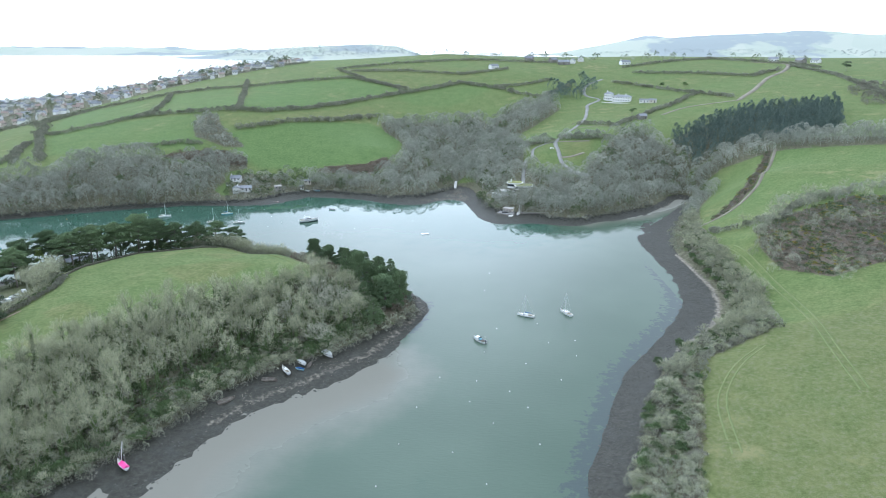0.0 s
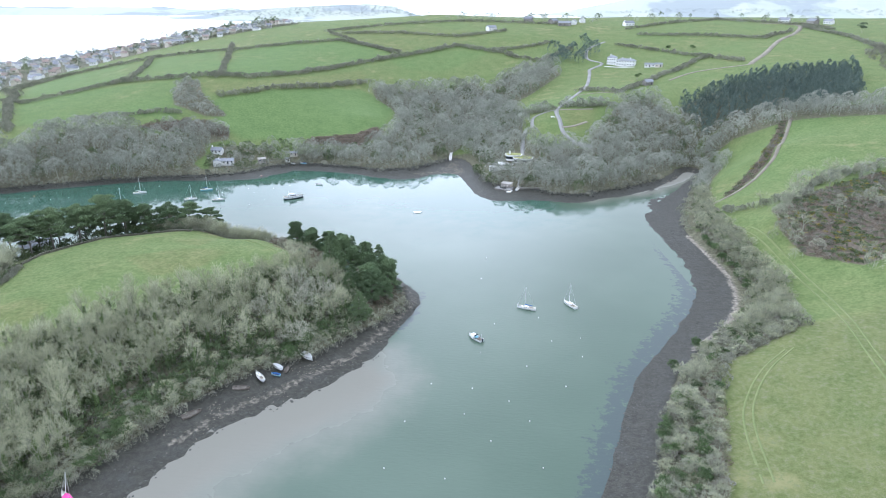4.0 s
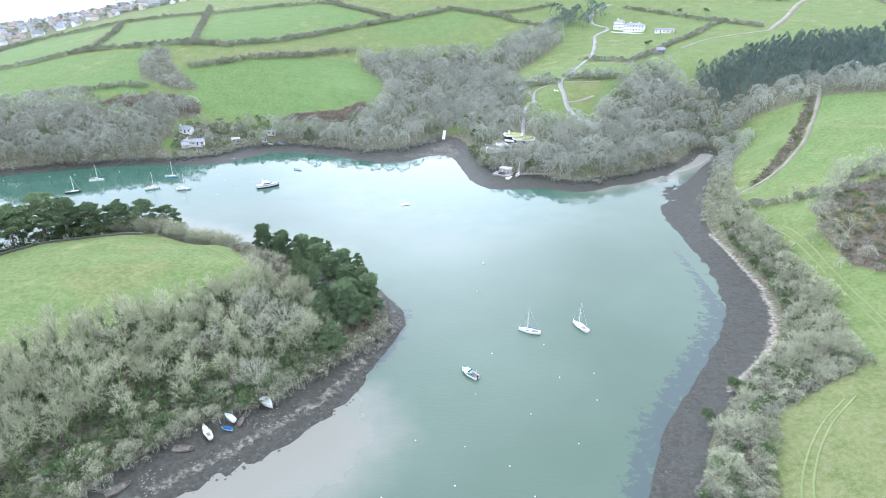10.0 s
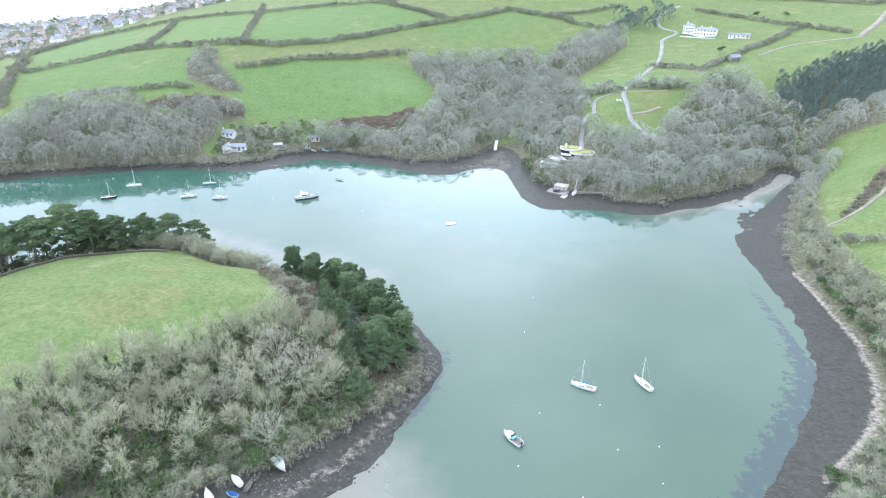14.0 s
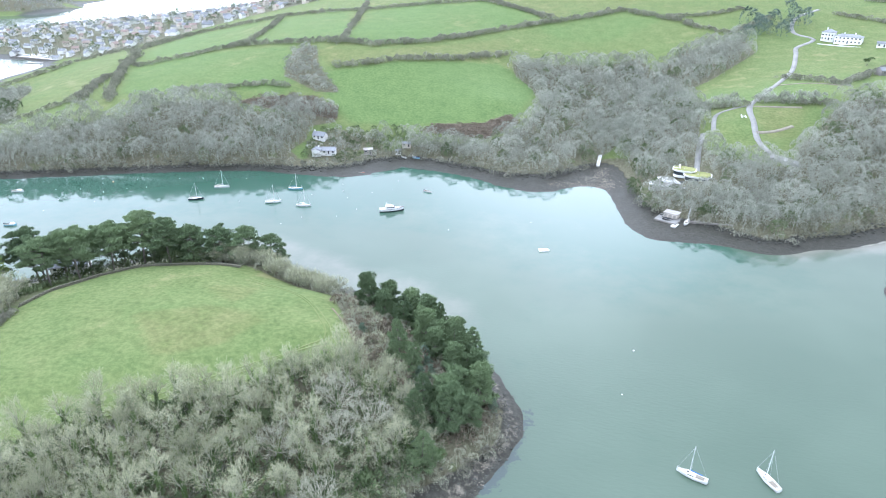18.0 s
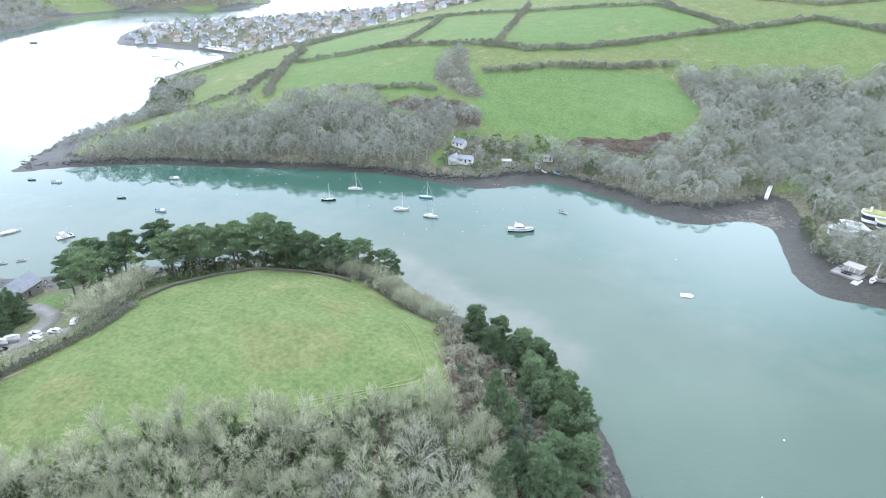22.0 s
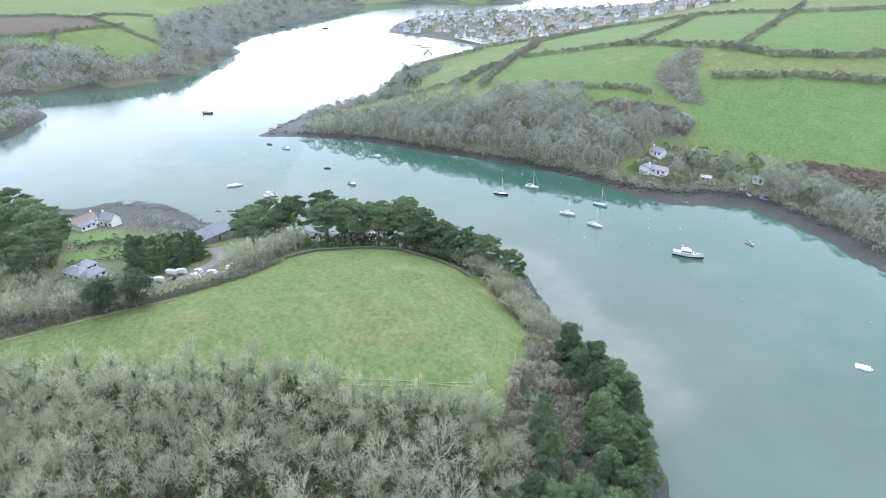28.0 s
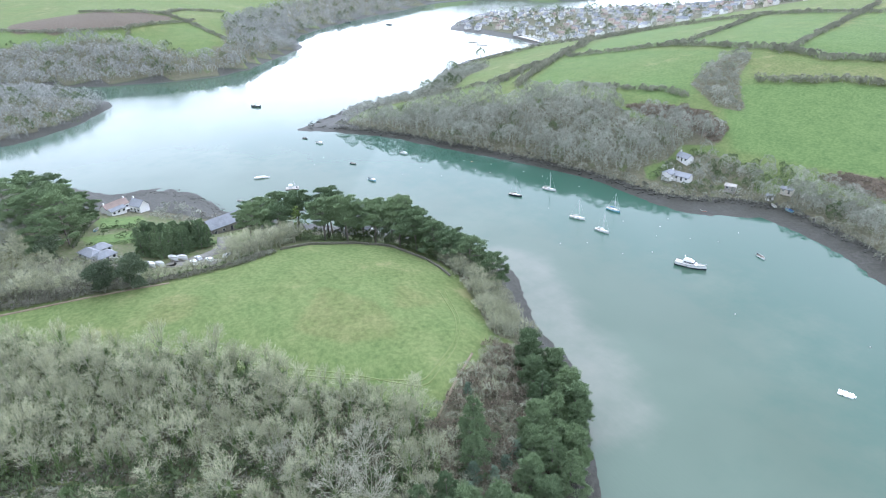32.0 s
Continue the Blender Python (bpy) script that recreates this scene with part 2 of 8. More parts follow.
RENDER_CREAM = surface("cream_painted_render", (0.55, 0.50, 0.42), (0.72, 0.67, 0.58), 2.5, 0.3, 0.85, bump=0.15, by_object=0.3)
STONE = surface("slate_rubble_stone", (0.16, 0.15, 0.135), (0.33, 0.31, 0.275), 2.2, 0.4, 0.9, bump=0.6, dist=0.06)
WALL_MOSSY = surface("mossy_field_stone", (0.075, 0.072, 0.052), (0.20, 0.19, 0.15), 2.2, 0.4, 0.95, bump=0.6, dist=0.06, stain=(0.08, 0.10, 0.035), stain_at=0.55)
SLATE = surface("slate_roof", (0.13, 0.14, 0.155), (0.28, 0.29, 0.305), 1.8, 0.3, 0.6, bump=0.3, dist=0.03, by_object=0.4, stain=(0.22, 0.22, 0.17), stain_at=0.66)
ROOF_BROWN = surface("brown_tile_roof", (0.17, 0.13, 0.11), (0.33, 0.26, 0.22), 1.8, 0.3, 0.75, bump=0.3, dist=0.03, by_object=0.4)
CONCRETE = surface("pale_concrete", (0.44, 0.43, 0.40), (0.64, 0.63, 0.59), 1.6, 0.25, 0.85, bump=0.15, stain=(0.28, 0.28, 0.25), stain_at=0.66)
TIMBER_GREY = surface("silvered_timber", (0.26, 0.24, 0.21), (0.46, 0.44, 0.40), 4, 0.6, 0.85, bump=0.3)
SEDUM = surface("planted_roof", (0.16, 0.18, 0.06), (0.34, 0.34, 0.14), 1.4, 0.25, 0.95, bump=0.4, dist=0.06)
GLASS = surface("window_glass", (0.02, 0.025, 0.03), (0.06, 0.07, 0.08), 0.8, 0.2, 0.06, bump=0.0)
PAINT_FRAME = surface("white_window_paint", (0.70, 0.70, 0.68), (0.82, 0.82, 0.80), 5, 1, 0.5, bump=0.05)
TRACK_PALE = surface("pale_gravel", (0.15, 0.135, 0.10), (0.26, 0.235, 0.18), 0.9, 0.12, 0.95, bump=0.3, dist=0.05, stain=(0.28, 0.30, 0.18), stain_at=0.60)
TRACK_GREY = surface("worn_tarmac", (0.19, 0.188, 0.175), (0.29, 0.285, 0.265), 0.9, 0.1, 0.9, bump=0.2, dist=0.03, stain=(0.32, 0.31, 0.28), stain_at=0.6)
YARD_GRAVEL = surface("yard_gravel", (0.15, 0.145, 0.125), (0.26, 0.245, 0.21), 1.1, 0.14, 0.95, bump=0.3, dist=0.04, stain=(0.13, 0.15, 0.08), stain_at=0.6)
TRACK_WORN = surface("worn_grass_wheel_tracks", (0.135, 0.172, 0.062), (0.19, 0.212, 0.09), 0.6, 0.1, 0.95, bump=0.2, dist=0.04)
TRACK_FAINT = surface("trodden_grass", (0.118, 0.160, 0.050), (0.172, 0.195, 0.076), 0.6, 0.1, 0.95, bump=0.2, dist=0.04)
TRACK_EARTH = surface("bare_earth", (0.15, 0.125, 0.08), (0.26, 0.22, 0.15), 0.8, 0.12, 0.95, bump=0.3, dist=0.05, stain=(0.14, 0.17, 0.07), stain_at=0.58)
PAINT_WHITE = surface("white_road_paint", (0.72, 0.72, 0.70), (0.84, 0.84, 0.82), 2, 0.5, 0.7, bump=0.05)
ROCK_DARK = surface("weedy_foreshore_rock", (0.028, 0.030, 0.026), (0.095, 0.094, 0.078), 1.4, 0.3, 0.7, bump=0.7, dist=0.1, by_object=0.3)
ROCK_PALE = surface("bare_foreshore_rock", (0.13, 0.115, 0.09), (0.28, 0.25, 0.20), 1.4, 0.3, 0.9, bump=0.7, dist=0.1)
CAR_PAINTS = [surface("car_paint_" + w, a, b, 3, 0.5, 0.3, bump=0.0, coat=0.6) for w, a, b in
              (("silver", (0.45, 0.46, 0.47), (0.52, 0.53, 0.54)), ("white", (0.76, 0.77, 0.77), (0.82, 0.82, 0.82)), ("pale", (0.60, 0.61, 0.60), (0.66, 0.67, 0.66)))]
RUBBER = surface("tyre_rubber", (0.015, 0.015, 0.016), (0.04, 0.04, 0.04), 6, 1, 0.85, bump=0.1)


def ground_material():
    """Pasture, leaf litter, mud and dead bracken, each with its own grain, laid out by the land's cover."""
    m, n, k, bsdf = bare_material("land_cover")
    p = place(n)
    n1, n2, n3, n4 = (speckle(n, k, s, d, 0.62, p) for s, d in ((0.02, 4), (0.11, 5), (0.7, 5), (3.0, 3)))
    fine = maths(n, k, "ADD", maths(n, k, "MULTIPLY", n3, 0.6), maths(n, k, "MULTIPLY", n4, 0.4))
    lush = mixed(n, k, ramp(n, k, n2, 0.3, 0.7), (0.085, 0.150, 0.046), (0.119, 0.188, 0.060))
    dry = mixed(n, k, ramp(n, k, n2, 0.3, 0.7), (0.115, 0.132, 0.044), (0.182, 0.174, 0.074))
    tint = maths(n, k, "ADD", attribute(n, "tint"), maths(n, k, "MULTIPLY", maths(n, k, "SUBTRACT", n1, 0.5), 0.9))
    grass = mixed(n, k, ramp(n, k, tint, 0.0, 1.0), lush, dry)
    grass = mixed(n, k, 0.45, grass, mixed(n, k, ramp(n, k, fine, 0.35, 0.65), (0.042, 0.076, 0.018), (0.185, 0.225, 0.082)))
    straw = ramp(n, k, maths(n, k, "ADD", maths(n, k, "MULTIPLY", n1, 0.5), maths(n, k, "MULTIPLY", n2, 0.5)), 0.56, 0.68)
    grass = mixed(n, k, maths(n, k, "MULTIPLY", straw, ramp(n, k, tint, 0.0, 0.9, 0.1, 0.65)), grass, (0.245, 0.228, 0.11))
    litter = mixed(n, k, ramp(n, k, fine, 0.35, 0.65), (0.072, 0.070, 0.043), (0.165, 0.158, 0.102))
    litter = mixed(n, k, ramp(n, k, n2, 0.55, 0.70), litter, (0.10, 0.125, 0.05))
    mud = mixed(n, k, ramp(n, k, fine, 0.35, 0.65), (0.025, 0.0245, 0.018), (0.056, 0.0545, 0.042))
    mud = mixed(n, k, ramp(n, k, n2, 0.50, 0.72, 0.0, 0.6), mud, (0.052, 0.053, 0.046))
    wrack = speckle(n, k, 0.42, 6, 0.7, p)
    mud = mixed(n, k, ramp(n, k, wrack, 0.52, 0.64, 0.0, 0.6), mud, (0.032, 0.032, 0.021))
    mud = mixed(n, k, ramp(n, k, n2, 0.42, 0.30, 0.0, 0.45), mud, (0.072, 0.071, 0.060))
    sand = mixed(n, k, ramp(n, k, fine, 0.35, 0.65), (0.155, 0.135, 0.10), (0.28, 0.25, 0.195))
    dead = mixed(n, k, ramp(n, k, fine, 0.35, 0.65), (0.075, 0.062, 0.045), (0.165, 0.135, 0.10))
    worn = maths(n, k, "MULTIPLY", maths(n, k, "SUBTRACT", n3, 0.5), 0.5)

    def cover(name):
        return ramp(n, k, maths(n, k, "ADD", attribute(n, name), worn), 0.38, 0.62)

    col = mixed(n, k, cover("litter"), grass, litter)
    col = mixed(n, k, cover("bracken"), col, dead)
    col = mixed(n, k, cover("mud"), col, mud)
    col = mixed(n, k, cover("sand"), col, sand)
    k.new(col, bsdf.inputs["Base Color"])
    k.new(ramp(n, k, attribute(n, "mud"), 0.3, 0.8, 0.95, 0.55), bsdf.inputs["Roughness"])
    bsdf.inputs["Specular IOR Level"].default_value = 0.2
    bumped(n, k, bsdf, fine, 0.6, 0.35)
    return m


def water_material():
    """Green estuary water, milky over the shallows, calm under the banks and ruffled in mid-stream."""
    m, n, k, bsdf = bare_material("estuary_water")
    p = place(n)
    broad = speckle(n, k, 0.012, 3, 0.5, p)
    shoal = maths(n, k, "ADD", attribute(n, "shoal"), maths(n, k, "MULTIPLY", maths(n, k, "SUBTRACT", speckle(n, k, 0.06, 4, 0.6, p), 0.5), 0.35))
    silt = mixed(n, k, ramp(n, k, broad, 0.35, 0.65), (0.066, 0.100, 0.069), (0.083, 0.119, 0.084))
    deep = mixed(n, k, ramp(n, k, shoal, 0.02, 0.28), (0.038, 0.088, 0.061), silt)
    col = mixed(n, k, ramp(n, k, shoal, 0.38, 0.9), deep, (0.196, 0.190, 0.156))
    weed = ramp(n, k, maths(n, k, "ADD", maths(n, k, "MULTIPLY", speckle(n, k, 0.30, 6, 0.7, p), 0.9), maths(n, k, "MULTIPLY", attribute(n, "weed"), 0.5)), 0.82, 0.90)
    col = mixed(n, k, maths(n, k, "MULTIPLY", weed, 0.75), col, (0.048, 0.062, 0.066))
    k.new(col, bsdf.inputs["Base Color"])
    calm = ramp(n, k, maths(n, k, "ADD", attribute(n, "lee"), maths(n, k, "MULTIPLY", maths(n, k, "SUBTRACT", broad, 0.5), 0.5)), 0.2, 0.8)
    bsdf.inputs["IOR"].default_value = 1.33
    silted = ramp(n, k, shoal, 0.62, 0.95)
    k.new(maths(n, k, "ADD", ramp(n, k, calm, 0.0, 1.0, 0.20, 0.03), maths(n, k, "MULTIPLY", silted, 0.45)), bsdf.inputs["Roughness"])
    k.new(maths(n, k, "SUBTRACT", 0.5, maths(n, k, "MULTIPLY", silted, 0.3)), bsdf.inputs["Specular IOR Level"])
    stretch = n.new("ShaderNodeMapping")
    stretch.inputs["Scale"].default_value, stretch.inputs["Rotation"].default_value = (0.35, 1.0, 1.0), (0, 0, radians(25))
    k.new(p, stretch.inputs["Vector"])
    ripple = speckle(n, k, 1.1, 4, 0.6, stretch.outputs[0])
    b = n.new("ShaderNodeBump")
    k.new(ramp(n, k, calm, 0.0, 1.0, 0.17, 0.012), b.inputs["Strength"])
    b.inputs["Distance"].default_value = 0.25
    k.new(ripple, b.inputs["Height"])
    k.new(b.outputs[0], bsdf.inputs["Normal"])
    return m


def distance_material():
    """Farmland a league and more away: parcels of pasture and plough, paled to stand in for haze."""
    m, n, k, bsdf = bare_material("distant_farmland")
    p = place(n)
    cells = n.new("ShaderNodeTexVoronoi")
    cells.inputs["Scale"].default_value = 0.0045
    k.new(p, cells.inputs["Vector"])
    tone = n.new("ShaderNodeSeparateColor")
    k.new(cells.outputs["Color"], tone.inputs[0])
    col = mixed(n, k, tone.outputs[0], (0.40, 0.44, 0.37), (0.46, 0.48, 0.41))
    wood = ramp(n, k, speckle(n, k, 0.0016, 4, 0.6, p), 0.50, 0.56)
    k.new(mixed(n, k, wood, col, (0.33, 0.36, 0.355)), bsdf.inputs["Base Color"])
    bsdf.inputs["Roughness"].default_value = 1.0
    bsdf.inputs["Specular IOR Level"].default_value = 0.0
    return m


LAND, WATER, HAZY = ground_material(), water_material(), distance_material()
# Far-shore twigs, their colour paled in place of distance haze.
TWIG_HAZED = leaves("hazy_woodland", (0.32, 0.35, 0.345), (0.40, 0.43, 0.415), tone=True)

# ---------------------------------------------------------------- the lie of the land
# Shorelines at this state of the tide, as runs of (east, north).
EAST_SHORE = [(28, -400), (30, 60), (39, 140), (46, 160), (53, 177), (64, 202), (74, 217), (87, 234), (100, 253), (108, 268),
              (113, 290), (116, 331), (116, 360), (122, 383), (135, 415), (149, 438), (171, 463)]
NORTH_SHORE = [(172, 467), (158, 445), (134, 424), (116, 411), (102, 406), (85, 397), (62, 402), (34, 402), (24, 418), (18, 446), (14, 462),
               (0, 466), (-17, 451), (-40, 454), (-61, 466), (-98, 473), (-112, 463), (-124, 451), (-142, 447), (-166, 447), (-188, 446),
               (-226, 434), (-262, 420), (-294, 408), (-318, 399), (-344, 383), (-362, 370), (-380, 350)]
SPIT_SHORE = [(-382, 343), (-390, 362), (-405, 385), (-421, 412), (-424, 440), (-428, 478), (-450, 503), (-500, 548), (-540, 598), (-560, 655), (-572, 715), (-611, 741),
              (-704, 736), (-780, 726), (-853, 790), (-915, 880), (-890, 985), (-770, 1075), (-600, 1150), (-470, 1300), (-330, 1480),
              (-150, 1720), (300, 1700), (900, 1600), (3600, 1500)]
PENINSULA_SHORE = [(-140, -400), (-110, 90), (-81, 139), (-72, 162), (-65, 175), (-58, 183), (-43, 194), (-33, 204), (-20, 221),
                   (-14, 239), (-9, 253), (-7, 268), (-23, 293), (-35, 302), (-49, 313), (-66, 323), (-86, 327), (-109, 338),
                   (-130, 346), (-165, 338), (-205, 305), (-246, 272), (-260, 265), (-289, 260), (-311, 247), (-317, 219),
                   (-350, 195), (-375, 170), (-430, 60), (-470, -400)]
WEST_POINT_SHORE = [(-490, -60), (-462, 110), (-462, 172), (-474, 194), (-494, 217), (-530, 238), (-552, 249), (-572, 246), (-610, 222),
                    (-660, 170), (-720, 100), (-820, 0), (-880, -200)]
WEST_SHORE = [(-1050, -400), (-940, -40), (-800, 60), (-700, 150), (-682, 178), (-663, 222), (-640, 262), (-628, 312), (-624, 350), (-643, 388),
              (-676, 418), (-726, 468), (-757, 498), (-812, 500), (-868, 532), (-932, 598), (-1042, 740), (-1120, 850), (-1168, 940), (-1172, 1040),
              (-1130, 1125), (-1045, 1145), (-1015, 1200), (-1030, 1270), (-1100, 1370), (-1250, 1600), (-2300, 2000), (-4200, 1500), (-4200, -400)]
CASTLE_SHORE = [(-1550, 3900), (-1000, 3720), (-400, 3650), (-50, 3900), (-200, 4450), (-950, 4350)]
FAR_EAST_SHORE = [(930, 4600), (1400, 4450), (2200, 4300), (3800, 3900), (5600, 3900), (5600, 5200), (1000, 5200)]
FAR_NORTH_SHORE = [(-6000, 4300), (-4600, 4450), (-2400, 4600), (-1400, 4700), (-1200, 5200), (-6000, 5200)]
MAINLAND = EAST_SHORE + NORTH_SHORE + SPIT_SHORE + [(3600, -400)]
LANDS = [MAINLAND, PENINSULA_SHORE, WEST_POINT_SHORE, WEST_SHORE, CASTLE_SHORE, FAR_EAST_SHORE, FAR_NORTH_SHORE]
# Where the foreshore ends and the bank begins.
EAST_BANK = [(38, -400), (40, 60), (47, 137), (55, 157), (62, 174), (72, 195), (92, 222), (112, 241), (125, 264), (131, 292),
             (131, 337), (140, 368), (152, 398), (168, 430), (188, 462), (184, 482)]
NORTH_BANK = [(166, 466), (150, 446), (132, 434), (118, 424), (102, 417), (91, 407), (81, 407), (70, 415), (56, 422), (44, 424), (33, 440), (26, 470), (18, 500),
              (6, 498), (-18, 472), (-40, 469), (-62, 478), (-98, 489), (-120, 480), (-134, 463), (-150, 454), (-170, 452.5), (-190, 451),
              (-227, 439.5), (-264, 425.5), (-296, 413), (-320, 404), (-347, 388), (-366, 374)]
PENINSULA_BANK = [(-155, -400), (-122, 95), (-101, 140), (-92, 152), (-83, 168), (-74, 188), (-63, 200), (-55, 208), (-41, 216),
                  (-29, 231), (-19, 242), (-11, 255), (-13, 270), (-28, 290), (-40, 298), (-54, 309), (-70, 318), (-90, 321),
                  (-112, 332), (-132, 338), (-163, 330), (-198, 300), (-232, 268), (-252, 254), (-272, 240), (-290, 212), (-345, 186)]
# Spot heights inland: east, north, metres.
SPOTS = [(-296, 625, 42), (-199, 645, 52), (-172, 549, 27), (-143, 592, 40), (-74, 695, 47), (97, 542, 32), (60, 462, 12),
         (-43, 617, 24), (-374, 590, 31), (-215, 527, 30), (190, 710, 49), (152, 562, 40), (151, 685, 45), (289, 636, 58),
         (155, 364, 10), (212, 419, 31), (188, 500, 13), (122, 218, 13), (89, 201, 8), (160, 310, 21), (182, 311, 27),
         (249, 482, 40), (170, 200, 22), (300, 250, 40), (360, 400, 50), (15, 560, 8), (40, 640, 20), (80, 520, 27)]
SPOTS += [(-63, 276, 17), (-164, 276, 15), (-81, 298, 14), (-138, 216, 17), (-195, 206, 13), (-222, 252, 5), (-115, 250, 17.5),
          (-100, 190, 11), (-230, 180, 14), (-290, 170, 8), (-190, 100, 18), (-150, 300, 13.5), (-122, 311, 13), (-110, 318, 11), (-40, 262, 10)]
SPOTS += [(-118, 860, 75), (100, 830, 74), (0, 1000, 93), (300, 980, 91), (-220, 1000, 78), (500, 820, 86), (-340, 1120, 66), (-400, 1100, 60), (-515, 950, 34), (-300, 1210, 68),
          (-433, 960, 44), (-520, 836, 22), (-560, 760, 8), (-700, 850, 13), (-650, 1000, 20), (-420, 700, 30), (-470, 620, 20),
          (-420, 500, 12), (-330, 470, 20), (-260, 470, 20), (-60, 560, 24), (800, 700, 94), (1400, 900, 78), (900, 1200, 60)]
SPOTS += [(-790, 168, 25), (-771, 217, 25), (-752, 290, 25), (-686, 318, 22), (-676, 350, 20), (-700, 385, 24), (-812, 416, 34), (-850, 180, 38), (-780, 244, 37), (-775, 300, 38), (-778, 362, 38), (-930, 470, 34), (-830, 340, 46), (-895, 257, 47), (-1090, 1180, 30), (-1180, 1260, 46), (-1320, 1100, 50), (-1000, 400, 48), (-1300, 500, 55), (-1250, 800, 40), (-1900, 900, 60), (-1100, 100, 45),
          (-600, 150, 14), (-560, 205, 11), (-520, 170, 10), (-640, 60, 22), (-2000, 0, 60), (-1300, 3990, 28), (-1150, 4000, 42), (-1000, 4010, 54), (-850, 4020, 62), (-700, 4020, 69), (-550, 4020, 75), (-420, 4020, 78), (-280, 4020, 68), (1000, 4800, 62), (1150, 4830, 82), (1400, 4830, 112), (1550, 4825, 128), (1850, 4805, 145), (2050, 4780, 152), (2250, 4750, 156), (2800, 4630, 163), (3200, 4510, 165), (1700, 4820, 138),
          (1250, 4850, 100), (2500, 4700, 160), (3600, 4400, 165), (2600, 5100, 180), (5000, 4600, 180), (1500, 5100, 140), (-1500, 4970, 45), (-2000, 4960, 55), (-2400, 4950, 60), (-2800, 4930, 62), (-3200, 4910, 64), (-3600, 4900, 64), (-4000, 4880, 66), (-4600, 4850, 66),
          (600, 900, 92), (440, 960, 91), (720, 830, 94)]


def walked(line, step):
    out = []
    for (ax, ay), (bx, by) in zip(line, line[1:]):
        n = max(1, int(math.hypot(bx - ax, by - ay) / step))
        out += [(ax + (bx - ax) * k / n, ay + (by - ay) * k / n) for k in range(n)]
    return out + [line[-1]]


def inside(px, py, ring):
    px, py = np.asarray(px, float), np.asarray(py, float)
    hit = np.zeros(px.shape, bool)
    for (ax, ay), (bx, by) in zip(ring, ring[1:] + ring[:1]):
        if ay != by:
            hit ^= ((ay > py) != (by > py)) & (px < (bx - ax) * (py - ay) / (by - ay) + ax)
    return hit


def distance(px, py, line):
    px, py = np.asarray(px, float), np.asarray(py, float)
    best = np.full(px.shape, 1e9)
    for (ax, ay), (bx, by) in zip(line, line[1:]):
        dx, dy = bx - ax, by - ay
        s = np.clip(((px - ax) * dx + (py - ay) * dy) / (dx * dx + dy * dy + 1e-9), 0, 1)
        best = np.minimum(best, np.hypot(px - ax - s * dx, py - ay - s * dy))
    return best


def eased(line, cuts=4):
    """The same run with rounded bends, through the same points."""
    p, out = [np.array(q, float) for q in line], []
    for i in range(len(p) - 1):
        a, b, c, d = p[max(i - 1, 0)], p[i], p[i + 1], p[min(i + 2, len(p) - 1)]
        for s in (k / cuts for k in range(cuts)):
            out.append(tuple(0.5 * (2 * b + (c - a) * s + (2 * a - 5 * b + 4 * c - d) * s * s + (3 * b - a - 3 * c + d) * s ** 3)))
    return out + [line[-1]]


def survey():
    near = lambda p: abs(p[0]) < 1000 and -120 < p[1] < 900
    close = lambda p: -260 < p[0] < 200 and 110 < p[1] < 520
    known = []
    for rise, lines in ((0.0, (EAST_SHORE, NORTH_SHORE, PENINSULA_SHORE)), (1.6, (EAST_BANK, NORTH_BANK, PENINSULA_BANK))):
        for line in lines:
            run = eased(line)
            known += [(x, y, rise) for x, y in walked(run, 7)[::1] if close((x, y))]
            known += [(x, y, rise) for x, y in walked(line, 14) if near((x, y)) and not close((x, y))]
    known += [(x, y, 0.0) for line in (SPIT_SHORE, WEST_POINT_SHORE, WEST_SHORE) for x, y in walked(line, 14) if near((x, y))]
    known += [(x, y, 0.0) for line in LANDS for x, y in walked(line, 220) if not near((x, y))]
    known += SPOTS
    gx, gy = np.meshgrid(np.arange(-1000, 400, 40.0), np.arange(-120, 900, 40.0))
    fx, fy = np.meshgrid(np.arange(-5800, 5800, 420.0), np.arange(-300, 5200, 420.0))
    gx, gy = np.r_[gx.ravel(), fx.ravel()], np.r_[gy.ravel(), fy.ravel()]
    dry, edge = np.zeros(gx.shape, bool), np.full(gx.shape, 1e9)
    for ring in LANDS:
        dry |= inside(gx, gy, ring)
        edge = np.minimum(edge, distance(gx, gy, ring + ring[:1]))
    known += [(x, y, -1.0 - 0.03 * min(d, 60)) for x, y, d, w in zip(gx, gy, edge, dry) if not w and d > 12]
    return np.array(known, float)


KNOWN = survey()
_away = np.hypot(KNOWN[:, None, 0] - KNOWN[None, :, 0], KNOWN[:, None, 1] - KNOWN[None, :, 1])
WEIGHTS = np.linalg.solve(_away + np.eye(len(KNOWN)) * 1e-3, KNOWN[:, 2])


def height(px, py):
    """The ground's height, for numbers or arrays."""
    px, py = np.asarray(px, float), np.asarray(py, float)
    flat_x, flat_y, out = px.ravel(), py.ravel(), np.empty(px.size)
    for a in range(0, px.size, 4000):
        b = slice(a, a + 4000)
        out[b] = np.hypot(flat_x[b, None] - KNOWN[:, 0], flat_y[b, None] - KNOWN[:, 1]) @ WEIGHTS
    return out.reshape(px.shape)

